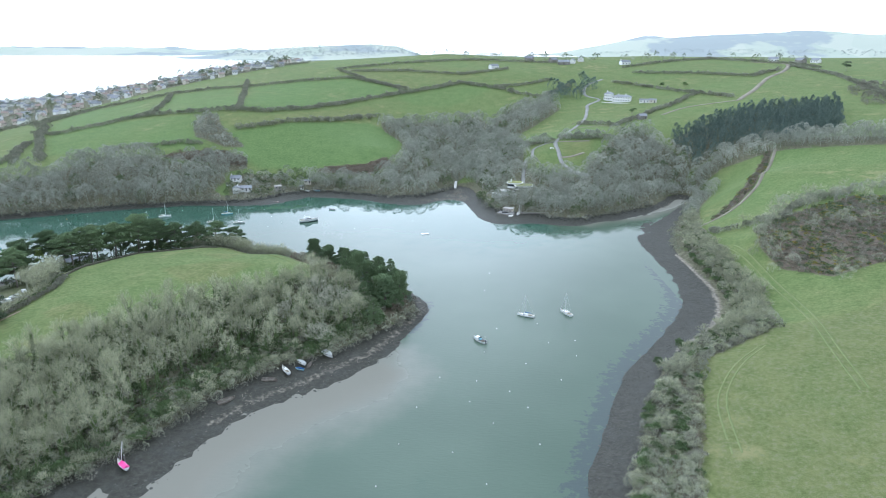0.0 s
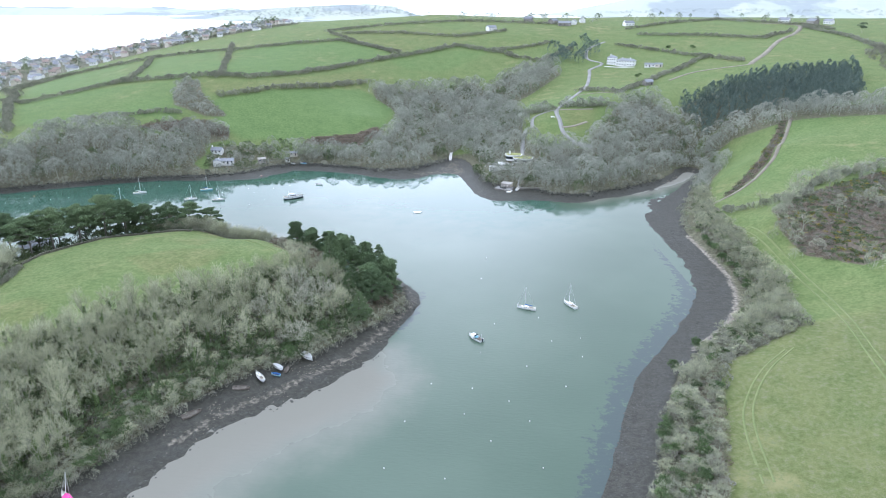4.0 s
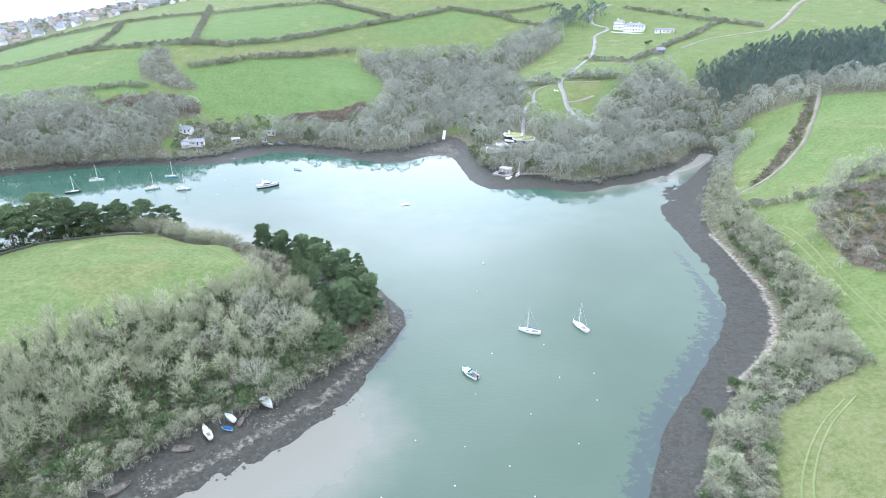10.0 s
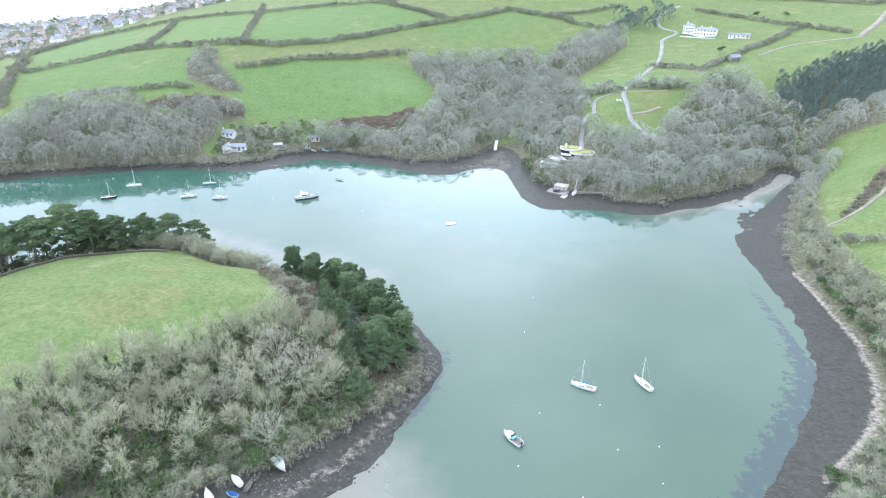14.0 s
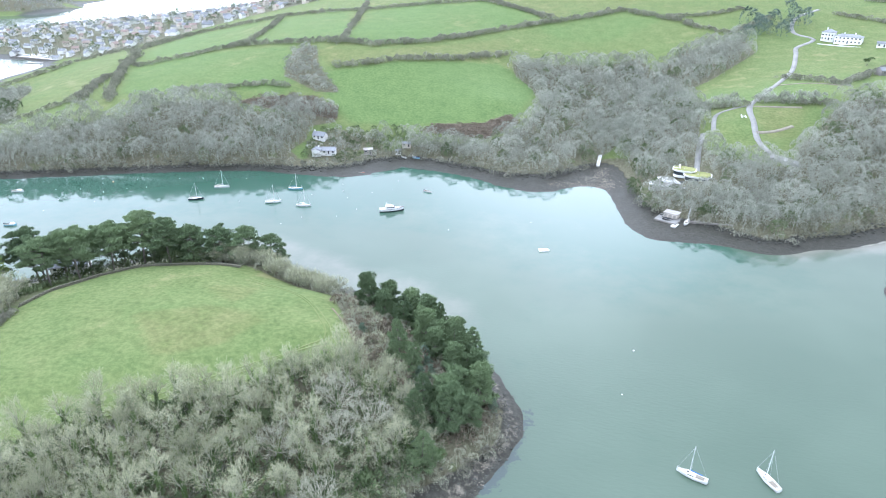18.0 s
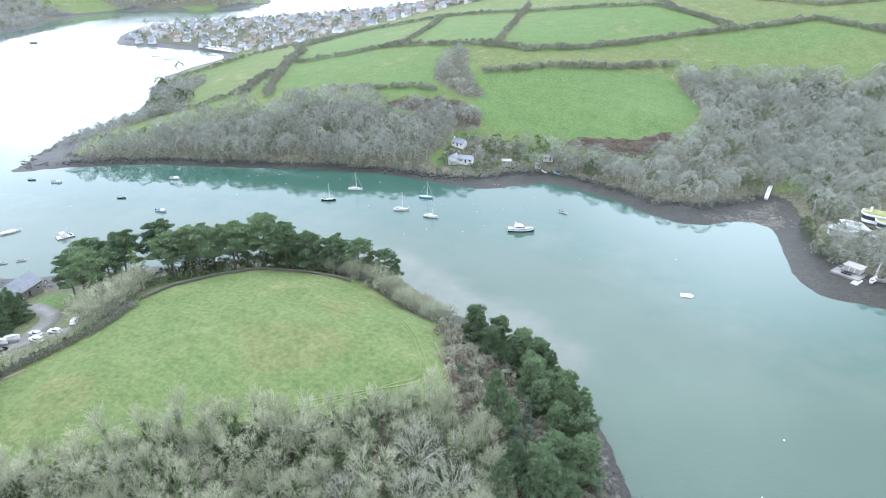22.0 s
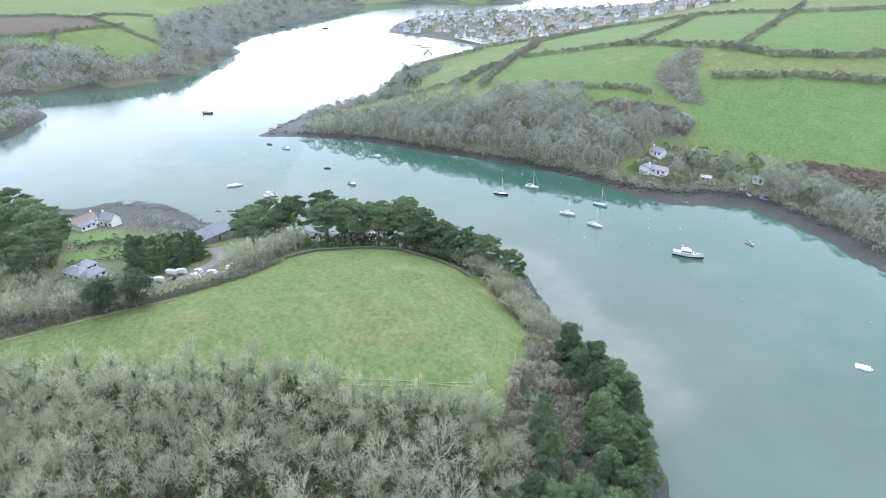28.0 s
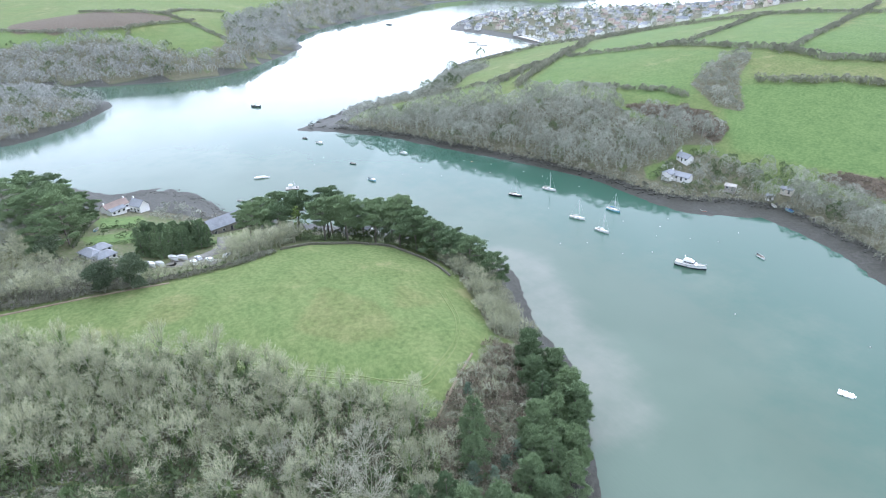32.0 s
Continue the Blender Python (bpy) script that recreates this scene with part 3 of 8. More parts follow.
# ---------------------------------------------------------------- mesh helpers
def mesh_of(name, verts, faces, material, smooth=False, **floats):
    """A mesh from arrays of corners and of faces with a fixed number of sides; floats: point attributes."""
    verts, faces = np.asarray(verts, np.float32).reshape(-1, 3), np.asarray(faces, np.int32)
    me, sides = bpy.data.meshes.new(name), faces.shape[1]
    me.vertices.add(len(verts))
    me.vertices.foreach_set("co", verts.ravel())
    me.loops.add(faces.size)
    me.loops.foreach_set("vertex_index", faces.ravel())
    me.polygons.add(len(faces))
    me.polygons.foreach_set("loop_start", np.arange(0, faces.size, sides, dtype=np.int32))
    for key, values in floats.items():
        me.attributes.new(key, "FLOAT", "POINT").data.foreach_set("value", np.asarray(values, np.float32))
    me.polygons.foreach_set("use_smooth", np.full(len(faces), smooth))
    me.update(calc_edges=True)
    if material:
        me.materials.append(material)
    return me


def part(name, shape, material, parent, label="", at=None):
    """Links a bmesh or a mesh as one object under a thing or a part."""
    if isinstance(shape, bmesh.types.BMesh):
        me = bpy.data.meshes.new(name)
        shape.to_mesh(me)
        shape.free()
        me.materials.append(material)
    else:
        me = shape
    ob = new(name, me)
    ob.parent = parent
    if at is not None:
        ob.matrix_basis = at
    if label:
        tagged(ob, label)
    return ob


def thing(name, label, category, m=None, group="", kind=""):
    ob = new(name)
    ob.empty_display_size = 0.2
    if m is not None:
        ob.matrix_basis = m
    return tagged(ob, label, category, group, kind)


def box(bm, lo, hi, bevel=0.0):
    made = bmesh.ops.create_cube(bm, size=1.0)["verts"]
    for v in made:
        v.co = Vector([lo[i] + (v.co[i] + 0.5) * (hi[i] - lo[i]) for i in range(3)])
    if bevel:
        bmesh.ops.bevel(bm, geom=list({e for v in made for e in v.link_edges}), offset=bevel, segments=1, affect="EDGES")
    return made


def boxed(lo, hi, bevel=0.0):
    bm = bmesh.new()
    box(bm, lo, hi, bevel)
    return bm


def rod(bm, a, b, r1, r2=None, sides=6):
    a, b = Vector(a), Vector(b)
    made = bmesh.ops.create_cone(bm, cap_ends=True, segments=sides, radius1=r1, radius2=r2 if r2 is not None else r1, depth=(b - a).length)["verts"]
    turn = (b - a).to_track_quat("Z", "Y").to_matrix()
    for v in made:
        v.co = turn @ v.co + (a + b) / 2


def rodded(*rods):
    bm = bmesh.new()
    for one in rods:
        rod(bm, *one)
    return bm


# ---------------------------------------------------------------- land cover
WEST_WOOD = [(-352, 386), (-370, 380), (-376, 396), (-351, 420), (-339, 435), (-325, 449), (-316, 459), (-288, 467), (-283, 478), (-259, 500), (-230, 507),
             (-217, 500), (-189, 507), (-168, 521), (-158, 510), (-172, 499), (-168, 484), (-172, 470), (-162, 462), (-190, 453), (-228, 441),
             (-265, 427), (-298, 414), (-322, 405), (-350, 389)]
MIDDLE_WOOD = [(-110, 500), (-86, 506), (-61, 508), (-39, 537), (-31, 574), (-43, 609), (-58, 627), (-64, 651), (-51, 653), (-18, 666), (7, 672),
               (32, 663), (40, 646), (30, 587), (19, 524), (3, 500), (-18, 477), (-40, 475), (-62, 485), (-98, 494), (-112, 492)]
VALLEY_WOOD = [(7, 672), (35, 690), (49, 665), (73, 705), (119, 727), (124, 690), (86, 637), (65, 617), (30, 587), (40, 646)]
POINT_WOOD = [(28, 490), (25, 576), (46, 614), (68, 601), (69, 545), (64, 508), (69, 490), (84, 480), (108, 480), (115, 501), (145, 548), (170, 564),
              (187, 534), (198, 505), (184, 486), (164, 470), (148, 454), (132, 437), (118, 427), (102, 420), (91, 411), (81, 410), (72, 417), (58, 424), (46, 428), (36, 446)]
SLIP_WOOD = [(4, 500), (19, 524), (30, 590), (27, 560), (30, 500), (22, 506), (14, 512)]
PLANTATION = [(192, 545), (227, 567), (258, 582), (292, 590), (322, 580), (345, 568), (300, 486), (259, 483), (236, 503), (217, 509), (200, 502), (192, 530)]
STRIP_WOOD = [(199, 500), (226, 508), (253, 492), (300, 470), (340, 440), (330, 425), (271, 452), (243, 472), (214, 487), (192, 478)]
EAST_WOOD = [(178, 465), (168, 412), (151, 362), (147, 330), (144, 298), (143, 266), (124, 217), (106, 211), (89, 201), (83, 181), (75, 160), (63, 125), (45, 60), (42, 62),
             (49, 137), (56, 157), (64, 174), (74, 195), (94, 222), (114, 241), (128, 264), (134, 292), (135, 337), (144, 368), (156, 398), (172, 430)]
SOUTH_WOOD = [(-186, 145), (-153, 172), (-127, 200), (-105, 226), (-78, 248), (-57, 265), (-44, 262), (-24, 244), (-32, 231), (-44, 218), (-57, 209), (-65, 201), (-76, 190),
              (-85, 169), (-94, 153), (-103, 141), (-124, 95), (-150, 40), (-230, 60)]
TIP_WOOD = [(-76, 302), (-62, 279), (-54, 266), (-44, 262), (-24, 246), (-15, 256), (-17, 270), (-31, 288), (-42, 297), (-56, 307), (-72, 316)]
NORTH_FRINGE = [(-80, 303), (-98, 309), (-116, 313), (-134, 316), (-134, 336), (-112, 330), (-90, 320), (-76, 315)]
WEST_GARDEN = [(-165, 282), (-163, 244), (-158, 225), (-170, 188), (-180, 168), (-230, 130), (-330, 160), (-290, 210), (-250, 252), (-205, 290)]
SCRUB = [(-213, 552), (-222, 575), (-229, 604), (-222, 620), (-210, 606), (-196, 576), (-182, 560), (-168, 547), (-184, 540), (-198, 546)]
BROWN_BANK = [(-228, 507), (-212, 519), (-185, 534), (-164, 528), (-158, 512), (-175, 512), (-205, 507)]
BRACKEN_STRIP = [(-104, 516), (-60, 514), (-42, 540), (-50, 548), (-66, 531), (-94, 526)]
GORSE_BRAKE = [(163, 322), (190, 334), (225, 345), (250, 320), (215, 262), (168, 258), (157, 278), (157, 302)]
BRACKEN_BANK = [(161, 374), (173.4, 388), (187.7, 404), (202.3, 419.4), (225.7, 454.6), (240, 476), (244, 474), (235, 459), (221.5, 437.6), (204.5, 411.3), (196.3, 402.5), (186.2, 392.7), (175, 383.4), (164, 376)]
COTTAGE_GARDEN = [(-168, 484), (-158, 505), (-130, 506), (-118, 494), (-124, 478), (-140, 464), (-160, 462)]
NEAR_FIELD = [(-205, 150), (-176, 165), (-169, 185), (-161, 210), (-160, 235), (-161, 249), (-166, 264), (-164, 278), (-159, 294), (-148, 304), (-132, 308), (-113, 307),
              (-98, 303), (-85, 296.5), (-74.5, 286.5), (-66.5, 277), (-56, 267), (-76, 250), (-103, 228), (-125, 202), (-151, 174), (-185, 145)]
WEST_POINT_WOOD = [(-466, 110), (-467, 172), (-479, 194), (-498, 214), (-532, 234), (-552, 243), (-572, 240), (-606, 217), (-650, 168), (-660, 110), (-560, 60)]
WEST_LAND_WOOD = [(-700, 160), (-670, 222), (-646, 264), (-634, 312), (-630, 350), (-648, 384), (-680, 412), (-730, 462), (-758, 492), (-812, 494), (-866, 524), (-930, 592), (-950, 500), (-926, 477),
                  (-812, 416), (-707, 390), (-672, 362), (-665, 342), (-690, 318), (-748, 293), (-763, 252), (-771, 217), (-791, 165), (-740, 120)]
WEST_LAND_WOOD_2 = [(-932, 604), (-1042, 746), (-1120, 856), (-1166, 940), (-1300, 920), (-1170, 700), (-1060, 560), (-960, 500)]
BEYOND_WOOD = [(-1170, 1045), (-1130, 1130), (-1047, 1150), (-1022, 1200), (-1037, 1268), (-1106, 1364), (-1200, 1480), (-1400, 1300), (-1300, 1060)]
SPIT_SCRUB = [(-430, 480), (-452, 505), (-500, 550), (-480, 575), (-440, 560), (-415, 530), (-395, 500), (-372, 474), (-384, 452), (-398, 428), (-402, 404), (-404, 390), (-419, 414), (-422, 440)]
# Pastures: ring, and how dry the grass is (0 lush, 1 bleached).
PASTURES = [([(-187, 570), (-153, 589), (-107, 618), (-73, 638), (-58, 628), (-40, 615), (-44, 546), (-66, 533), (-94, 528), (-149, 513), (-166, 531), (-181, 543)], 0.0),
            ([(-351, 573), (-335, 596), (-240, 615), (-224, 600), (-217, 564), (-199, 536), (-214, 523), (-240, 525), (-270, 515), (-312, 503), (-337, 548)], 0.3),
            ([(-363, 593), (-400, 689), (-396, 730), (-342, 763), (-305, 664), (-294, 625), (-329, 604)], 0.28),
            ([(-290, 630), (-320, 772), (-248, 781), (-211, 678), (-201, 630)], 0.3),
            ([(-196, 630), (-208, 707), (-228, 771), (-117, 809), (-46, 765), (-81, 728), (-122, 685), (-155, 634)], 0.15),
            ([(-211, 606), (-160, 618), (-115, 657), (-80, 692), (-69, 675), (-71, 660), (-113, 618), (-156, 590), (-190, 580)], 0.85),
            ([(-56, 742), (-12, 770), (21, 794), (59, 778), (36, 745), (6, 717), (-31, 712)], 0.35),
            ([(-100, 812), (-48, 770), (25, 800), (40, 860), (-60, 900), (-140, 870)], 0.75)]
RIGHT_FIELD = [(90, 204), (106, 215), (125, 221), (160, 225), (215, 256), (330, 250), (330, 0), (52, -100), (58, 100), (75, 165)]
PASTURES += [(NEAR_FIELD, 0.5), ([(-122, 266), (-106, 252), (-94, 260), (-88, 272), (-104, 274)], 1.9), ([(-112, 288), (-100, 282), (-100, 292)], 1.4), ([(-148, 222), (-136, 214), (-134, 222), (-142, 228)], 1.8),
             (RIGHT_FIELD, 0.9),
             ([(151, 360), (148, 330), (146, 298), (145, 266), (125, 221), (170, 225), (168, 258), (157, 278), (157, 302), (163, 322), (172, 335)], 0.55),
             ([(159, 371), (223, 437), (247, 471), (290, 450), (300, 380), (230, 350), (187, 349)], 0.4), ([(167, 404), (199, 467), (221, 482), (236, 477), (185, 412)], 0.5),
             ([(70, 506), (72, 545), (95, 545), (95, 505)], 0.5), ([(98, 505), (99, 541), (128, 545), (112, 510)], 0.9),
             ([(72, 560), (100, 548), (140, 550), (152, 580), (126, 612), (80, 610)], 0.45), ([(-748, 300), (-690, 322), (-672, 350), (-705, 385), (-775, 364), (-770, 300)], 0.5), ([(-791, 170), (-771, 220), (-765, 290), (-775, 290), (-785, 240), (-845, 176)], 0.3), ([(-790, 372), (-812, 412), (-880, 436), (-900, 357), (-830, 350)], 0.7)]
LAWNS = [[(-270, 210), (-264, 227), (-247, 226), (-248, 211)], [(-234, 202), (-238, 224), (-220, 222), (-222, 207)], [(-300, 231), (-295, 241), (-280, 239), (-284, 231)], [(-203, 246), (-214, 262), (-206, 270), (-196, 254)]]
PASTURES += [(ring, 0.1) for ring in LAWNS]
PLOUGHED = [(-845, 176), (-785, 240), (-776, 298), (-784, 362), (-824, 345), (-895, 262), (-880, 190)]


VILLAGE = [(-585, 738), (-480, 705), (-440, 770), (-395, 835), (-335, 905), (-235, 965), (-210, 1060), (-330, 1230), (-440, 1300), (-590, 1140), (-760, 1062),
           (-878, 980), (-900, 885), (-840, 800), (-778, 740), (-704, 748), (-620, 752)]


def grown(first, last, step, ratio):
    out = [first]
    while abs(out[-1] - first) < abs(last - first):
        out.append(out[-1] + math.copysign(step, last - first))
        step *= ratio
    return out


def sheet_lines():
    xs = grown(-420, -5600, 7, 1.06)[::-1] + list(np.arange(-416, -262, 4.0)) + list(np.arange(-260, 200, 2.8)) + list(np.arange(202, 270, 4.0)) + grown(270, 5400, 7, 1.07)
    ys = grown(60, -420, 8, 1.12)[::-1] + list(np.arange(64, 110, 4.0)) + list(np.arange(112, 520, 2.8)) + list(np.arange(522, 660, 4.0)) + grown(660, 5100, 6, 1.05)
    return np.array(xs), np.array(ys)


GX, GY = np.meshgrid(*sheet_lines())
GZ = height(GX, GY)
ROWS, COLS = GX.shape
_i = np.arange(ROWS * COLS).reshape(ROWS, COLS)
GRID_FACES = np.stack([_i[:-1, :-1], _i[:-1, 1:], _i[1:, 1:], _i[1:, :-1]], -1).reshape(-1, 4)


def softly(ring, width=3.0):
    """1 inside the ring, 0 outside, with an edge that wide."""
    px, py = GX.ravel(), GY.ravel()
    x0, y0, x1, y1 = min(p[0] for p in ring) - 9, min(p[1] for p in ring) - 9, max(p[0] for p in ring) + 9, max(p[1] for p in ring) + 9
    near = (px > x0) & (px < x1) & (py > y0) & (py < y1)
    out = np.zeros(px.shape)
    d = distance(px[near], py[near], ring + ring[:1])
    out[near] = np.clip(0.5 + np.where(inside(px[near], py[near], ring), d, -d) / (2 * width), 0, 1)
    return out


def lay_ground():
    px, py, pz = GX.ravel(), GY.ravel(), GZ.ravel()
    litter = np.zeros(px.shape)
    for ring in (WEST_WOOD, MIDDLE_WOOD, VALLEY_WOOD, POINT_WOOD, PLANTATION, STRIP_WOOD, EAST_WOOD, SOUTH_WOOD, TIP_WOOD, NORTH_FRINGE, SCRUB,
                 WEST_POINT_WOOD, WEST_LAND_WOOD, WEST_LAND_WOOD_2, BEYOND_WOOD, SPIT_SCRUB):
        litter = np.maximum(litter, softly(ring))
    litter = np.maximum(litter, 0.52 * softly(WEST_GARDEN))
    litter = np.maximum(litter, 0.62 * softly(VILLAGE, 12))
    litter = np.maximum(litter, 0.43 * softly(RIGHT_FIELD))
    for ring in LAWNS:
        litter *= 1 - softly(ring, 1.5)
    litter = np.maximum(litter, 0.62 * softly(COTTAGE_GARDEN))
    for line in (EAST_BANK, NORTH_BANK, PENINSULA_BANK):
        litter = np.maximum(litter, np.clip(1.6 - distance(px, py, line) / 9, 0, 1))
    litter *= 1 - softly(NEAR_FIELD)
    bracken = np.zeros(px.shape)
    for ring in (BRACKEN_STRIP, GORSE_BRAKE, BRACKEN_BANK, BROWN_BANK):
        bracken = np.maximum(bracken, softly(ring))
    bracken = np.maximum(bracken, softly(PLOUGHED, 6))
    tint = np.full(px.shape, 0.55)
    for ring, dry in PASTURES:
        w = softly(ring)
        tint = tint * (1 - w) + dry * w
    # Beyond 2400 m the grass is bleached to stand in for haze.
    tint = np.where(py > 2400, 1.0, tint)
    mud = np.clip((np.where(px > 100, 1.75, 2.3) - pz) / 0.6, 0, 1)
    east = np.exp(-(distance(px + 1.6, py, eased(EAST_BANK[6:11])) / 2.6) ** 2)
    cove = np.exp(-(np.hypot(px - 6, py - 478) / 14) ** 2)
    sand = np.maximum(0.62 * east, 0.45 * cove) * (pz > 0.2) * (pz < 3.5)
    ledge = [((3 * a[0] + 2 * b[0]) / 5, (3 * a[1] + 2 * b[1]) / 5) for a, b in zip(PENINSULA_SHORE[4:13], PENINSULA_BANK[4:13])]
    ledges = 0.47 * np.exp(-(distance(px, py, ledge) / 4.2) ** 2)
    sand = np.maximum(sand, ledges)
    relief = np.array([noise.noise((x * 0.08, y * 0.08, 0.0)) for x, y in zip(px, py)])
    lumps = np.array([noise.noise((x * 0.21, y * 0.21, 4.0)) + 0.6 * noise.noise((x * 0.45, y * 0.45, 9.0)) if -0.8 < h < 1.5 and y < 700 else 0.0 for x, y, h in zip(px, py, pz)])
    z = pz + np.where(pz > 1.2, 0.12, 0.05) * relief + np.where(px < 5, 0.24, 0.10) * lumps * np.clip((pz + 0.8) / 0.5, 0, 1) * np.clip((1.5 - pz) / 0.6, 0, 1)
    # The farthest faces take the colours that have distance haze mixed in.
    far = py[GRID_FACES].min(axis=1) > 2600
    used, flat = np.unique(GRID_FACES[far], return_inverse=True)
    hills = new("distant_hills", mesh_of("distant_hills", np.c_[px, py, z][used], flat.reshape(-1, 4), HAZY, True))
    tagged(hills, "farmland hills paled with haze colour across the wide estuary", "hills", kind="structure")
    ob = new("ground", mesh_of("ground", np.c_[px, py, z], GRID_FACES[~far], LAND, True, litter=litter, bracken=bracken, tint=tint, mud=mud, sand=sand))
    tagged(ob, "green pasture, brown woodland floor and dark tidal mud on rolling hills", "ground", kind="structure")


def lay_water():
    px, py, pz = GX.ravel(), GY.ravel(), GZ.ravel()
    flats = distance(px, py, PENINSULA_SHORE[1:8])
    spit = distance(px, py, PENINSULA_SHORE[14:19])
    shoal = np.maximum(np.clip(1.08 - flats / 54, 0, 1) * (px > -130), np.clip(0.9 - spit / 46, 0, 0.62))
    shoal = np.maximum(shoal, np.clip(1.0 - distance(px, py, [(92, 409), (130, 425), (160, 447), (178, 468)]) / 30, 0, 0.95))
    shoal = np.maximum(shoal, np.clip(0.4 - distance(px, py, EAST_SHORE[2:]) / 40, 0, 0.4))
    open_river = 0.3 * np.clip((distance(px, py, NORTH_SHORE[8:]) - 28) / 70, 0, 1)
    shoal = np.maximum(shoal, open_river + (0.18 - open_river) * np.clip((-290 - px) / 160, 0, 1))
    weed = np.clip(1.25 - distance(px, py, EAST_SHORE[2:12]) / 14, 0, 1) * (px < 112)
    weed = np.maximum(weed, np.clip(1.1 - distance(px, py, PENINSULA_SHORE[9:12]) / 8, 0, 1))
    lee = np.clip(1.35 - distance(px, py, NORTH_SHORE) / 105, 0, 1)
    lee = np.maximum(lee, np.clip(1.0 - distance(px, py, EAST_SHORE[8:]) / 40, 0, 1))
    lee = np.maximum(lee, 0.9 * np.clip((-40 - px) / 60, 0, 1))
    out_west = np.clip((-290 - px) / 160, 0, 1)
    lee = lee * (1 - out_west) + out_west * np.clip(0.55 - 0.15 * np.clip((-380 - px) / 200, 0, 1) + np.clip(1.2 - distance(px, py, WEST_SHORE) / 60, 0, 0.5), 0, 1)
    wet = GZ.ravel()[GRID_FACES].min(axis=1) < 1.2
    ob = new("water", mesh_of("water", np.c_[px, py, np.zeros(px.size)], GRID_FACES[wet], WATER, True, shoal=shoal, weed=weed, lee=lee))
    tagged(ob, "calm green estuary water, milky over the mudflats", "water", kind="structure")


lay_ground()
lay_water()

# ---------------------------------------------------------------- trees and hedges
class Growth:
    """Corners, triangles and tones of something that grows, gathered in arrays."""

    def __init__(self):
        self.v, self.f, self.count = [], [], 0

    def blades(self, base, way, length, width, rng):
        """Slender triangles from base along way: twigs, needles or leaves."""
        base, way = np.asarray(base, float), np.asarray(way, float)
        way = way / (np.linalg.norm(way, axis=1, keepdims=True) + 1e-9)
        side = np.cross(way, rng.normal(size=way.shape))
        side /= np.linalg.norm(side, axis=1, keepdims=True) + 1e-9
        length, width = np.asarray(length).reshape(-1, 1), np.asarray(width).reshape(-1, 1)
        v = np.stack([base - side * width / 2, base + side * width / 2, base + way * length], 1).reshape(-1, 3)
        self.f.append(np.arange(len(v)).reshape(-1, 3) + self.count)
        self.v.append(v)
        self.count += len(v)

    def limb(self, points, radii, sides=4):
        """A tapered tube through points."""
        points, rings = [Vector(p) for p in points], []
        for k, (p, r) in enumerate(zip(points, radii)):
            ahead = (points[min(k + 1, len(points) - 1)] - points[max(k - 1, 0)]).normalized()
            a = ahead.orthogonal().normalized()
            b = ahead.cross(a)
            rings += [p + (a * math.cos(2 * math.pi * s / sides) + b * math.sin(2 * math.pi * s / sides)) * r for s in range(sides)]
        f = []
        for k in range(len(points) - 1):
            for s in range(sides):
                i, j = k * sides + s, k * sides + (s + 1) % sides
                f += [(i, j, j + sides), (i, j + sides, i + sides)]
        self.f.append(np.array(f) + self.count)
        self.v.append(np.array([tuple(p) for p in rings]))
        self.count += len(rings)

    def arrays(self):
        return np.concatenate(self.v), np.concatenate(self.f)

    def mesh(self, name, material):
        return mesh_of(name, *self.arrays(), material)


def unit(rng, n, up=0.0):
    d = rng.normal(size=(n, 3))
    d[:, 2] = np.abs(d[:, 2]) * (1 if up else np.sign(d[:, 2])) + up
    return d / np.linalg.norm(d, axis=1, keepdims=True)


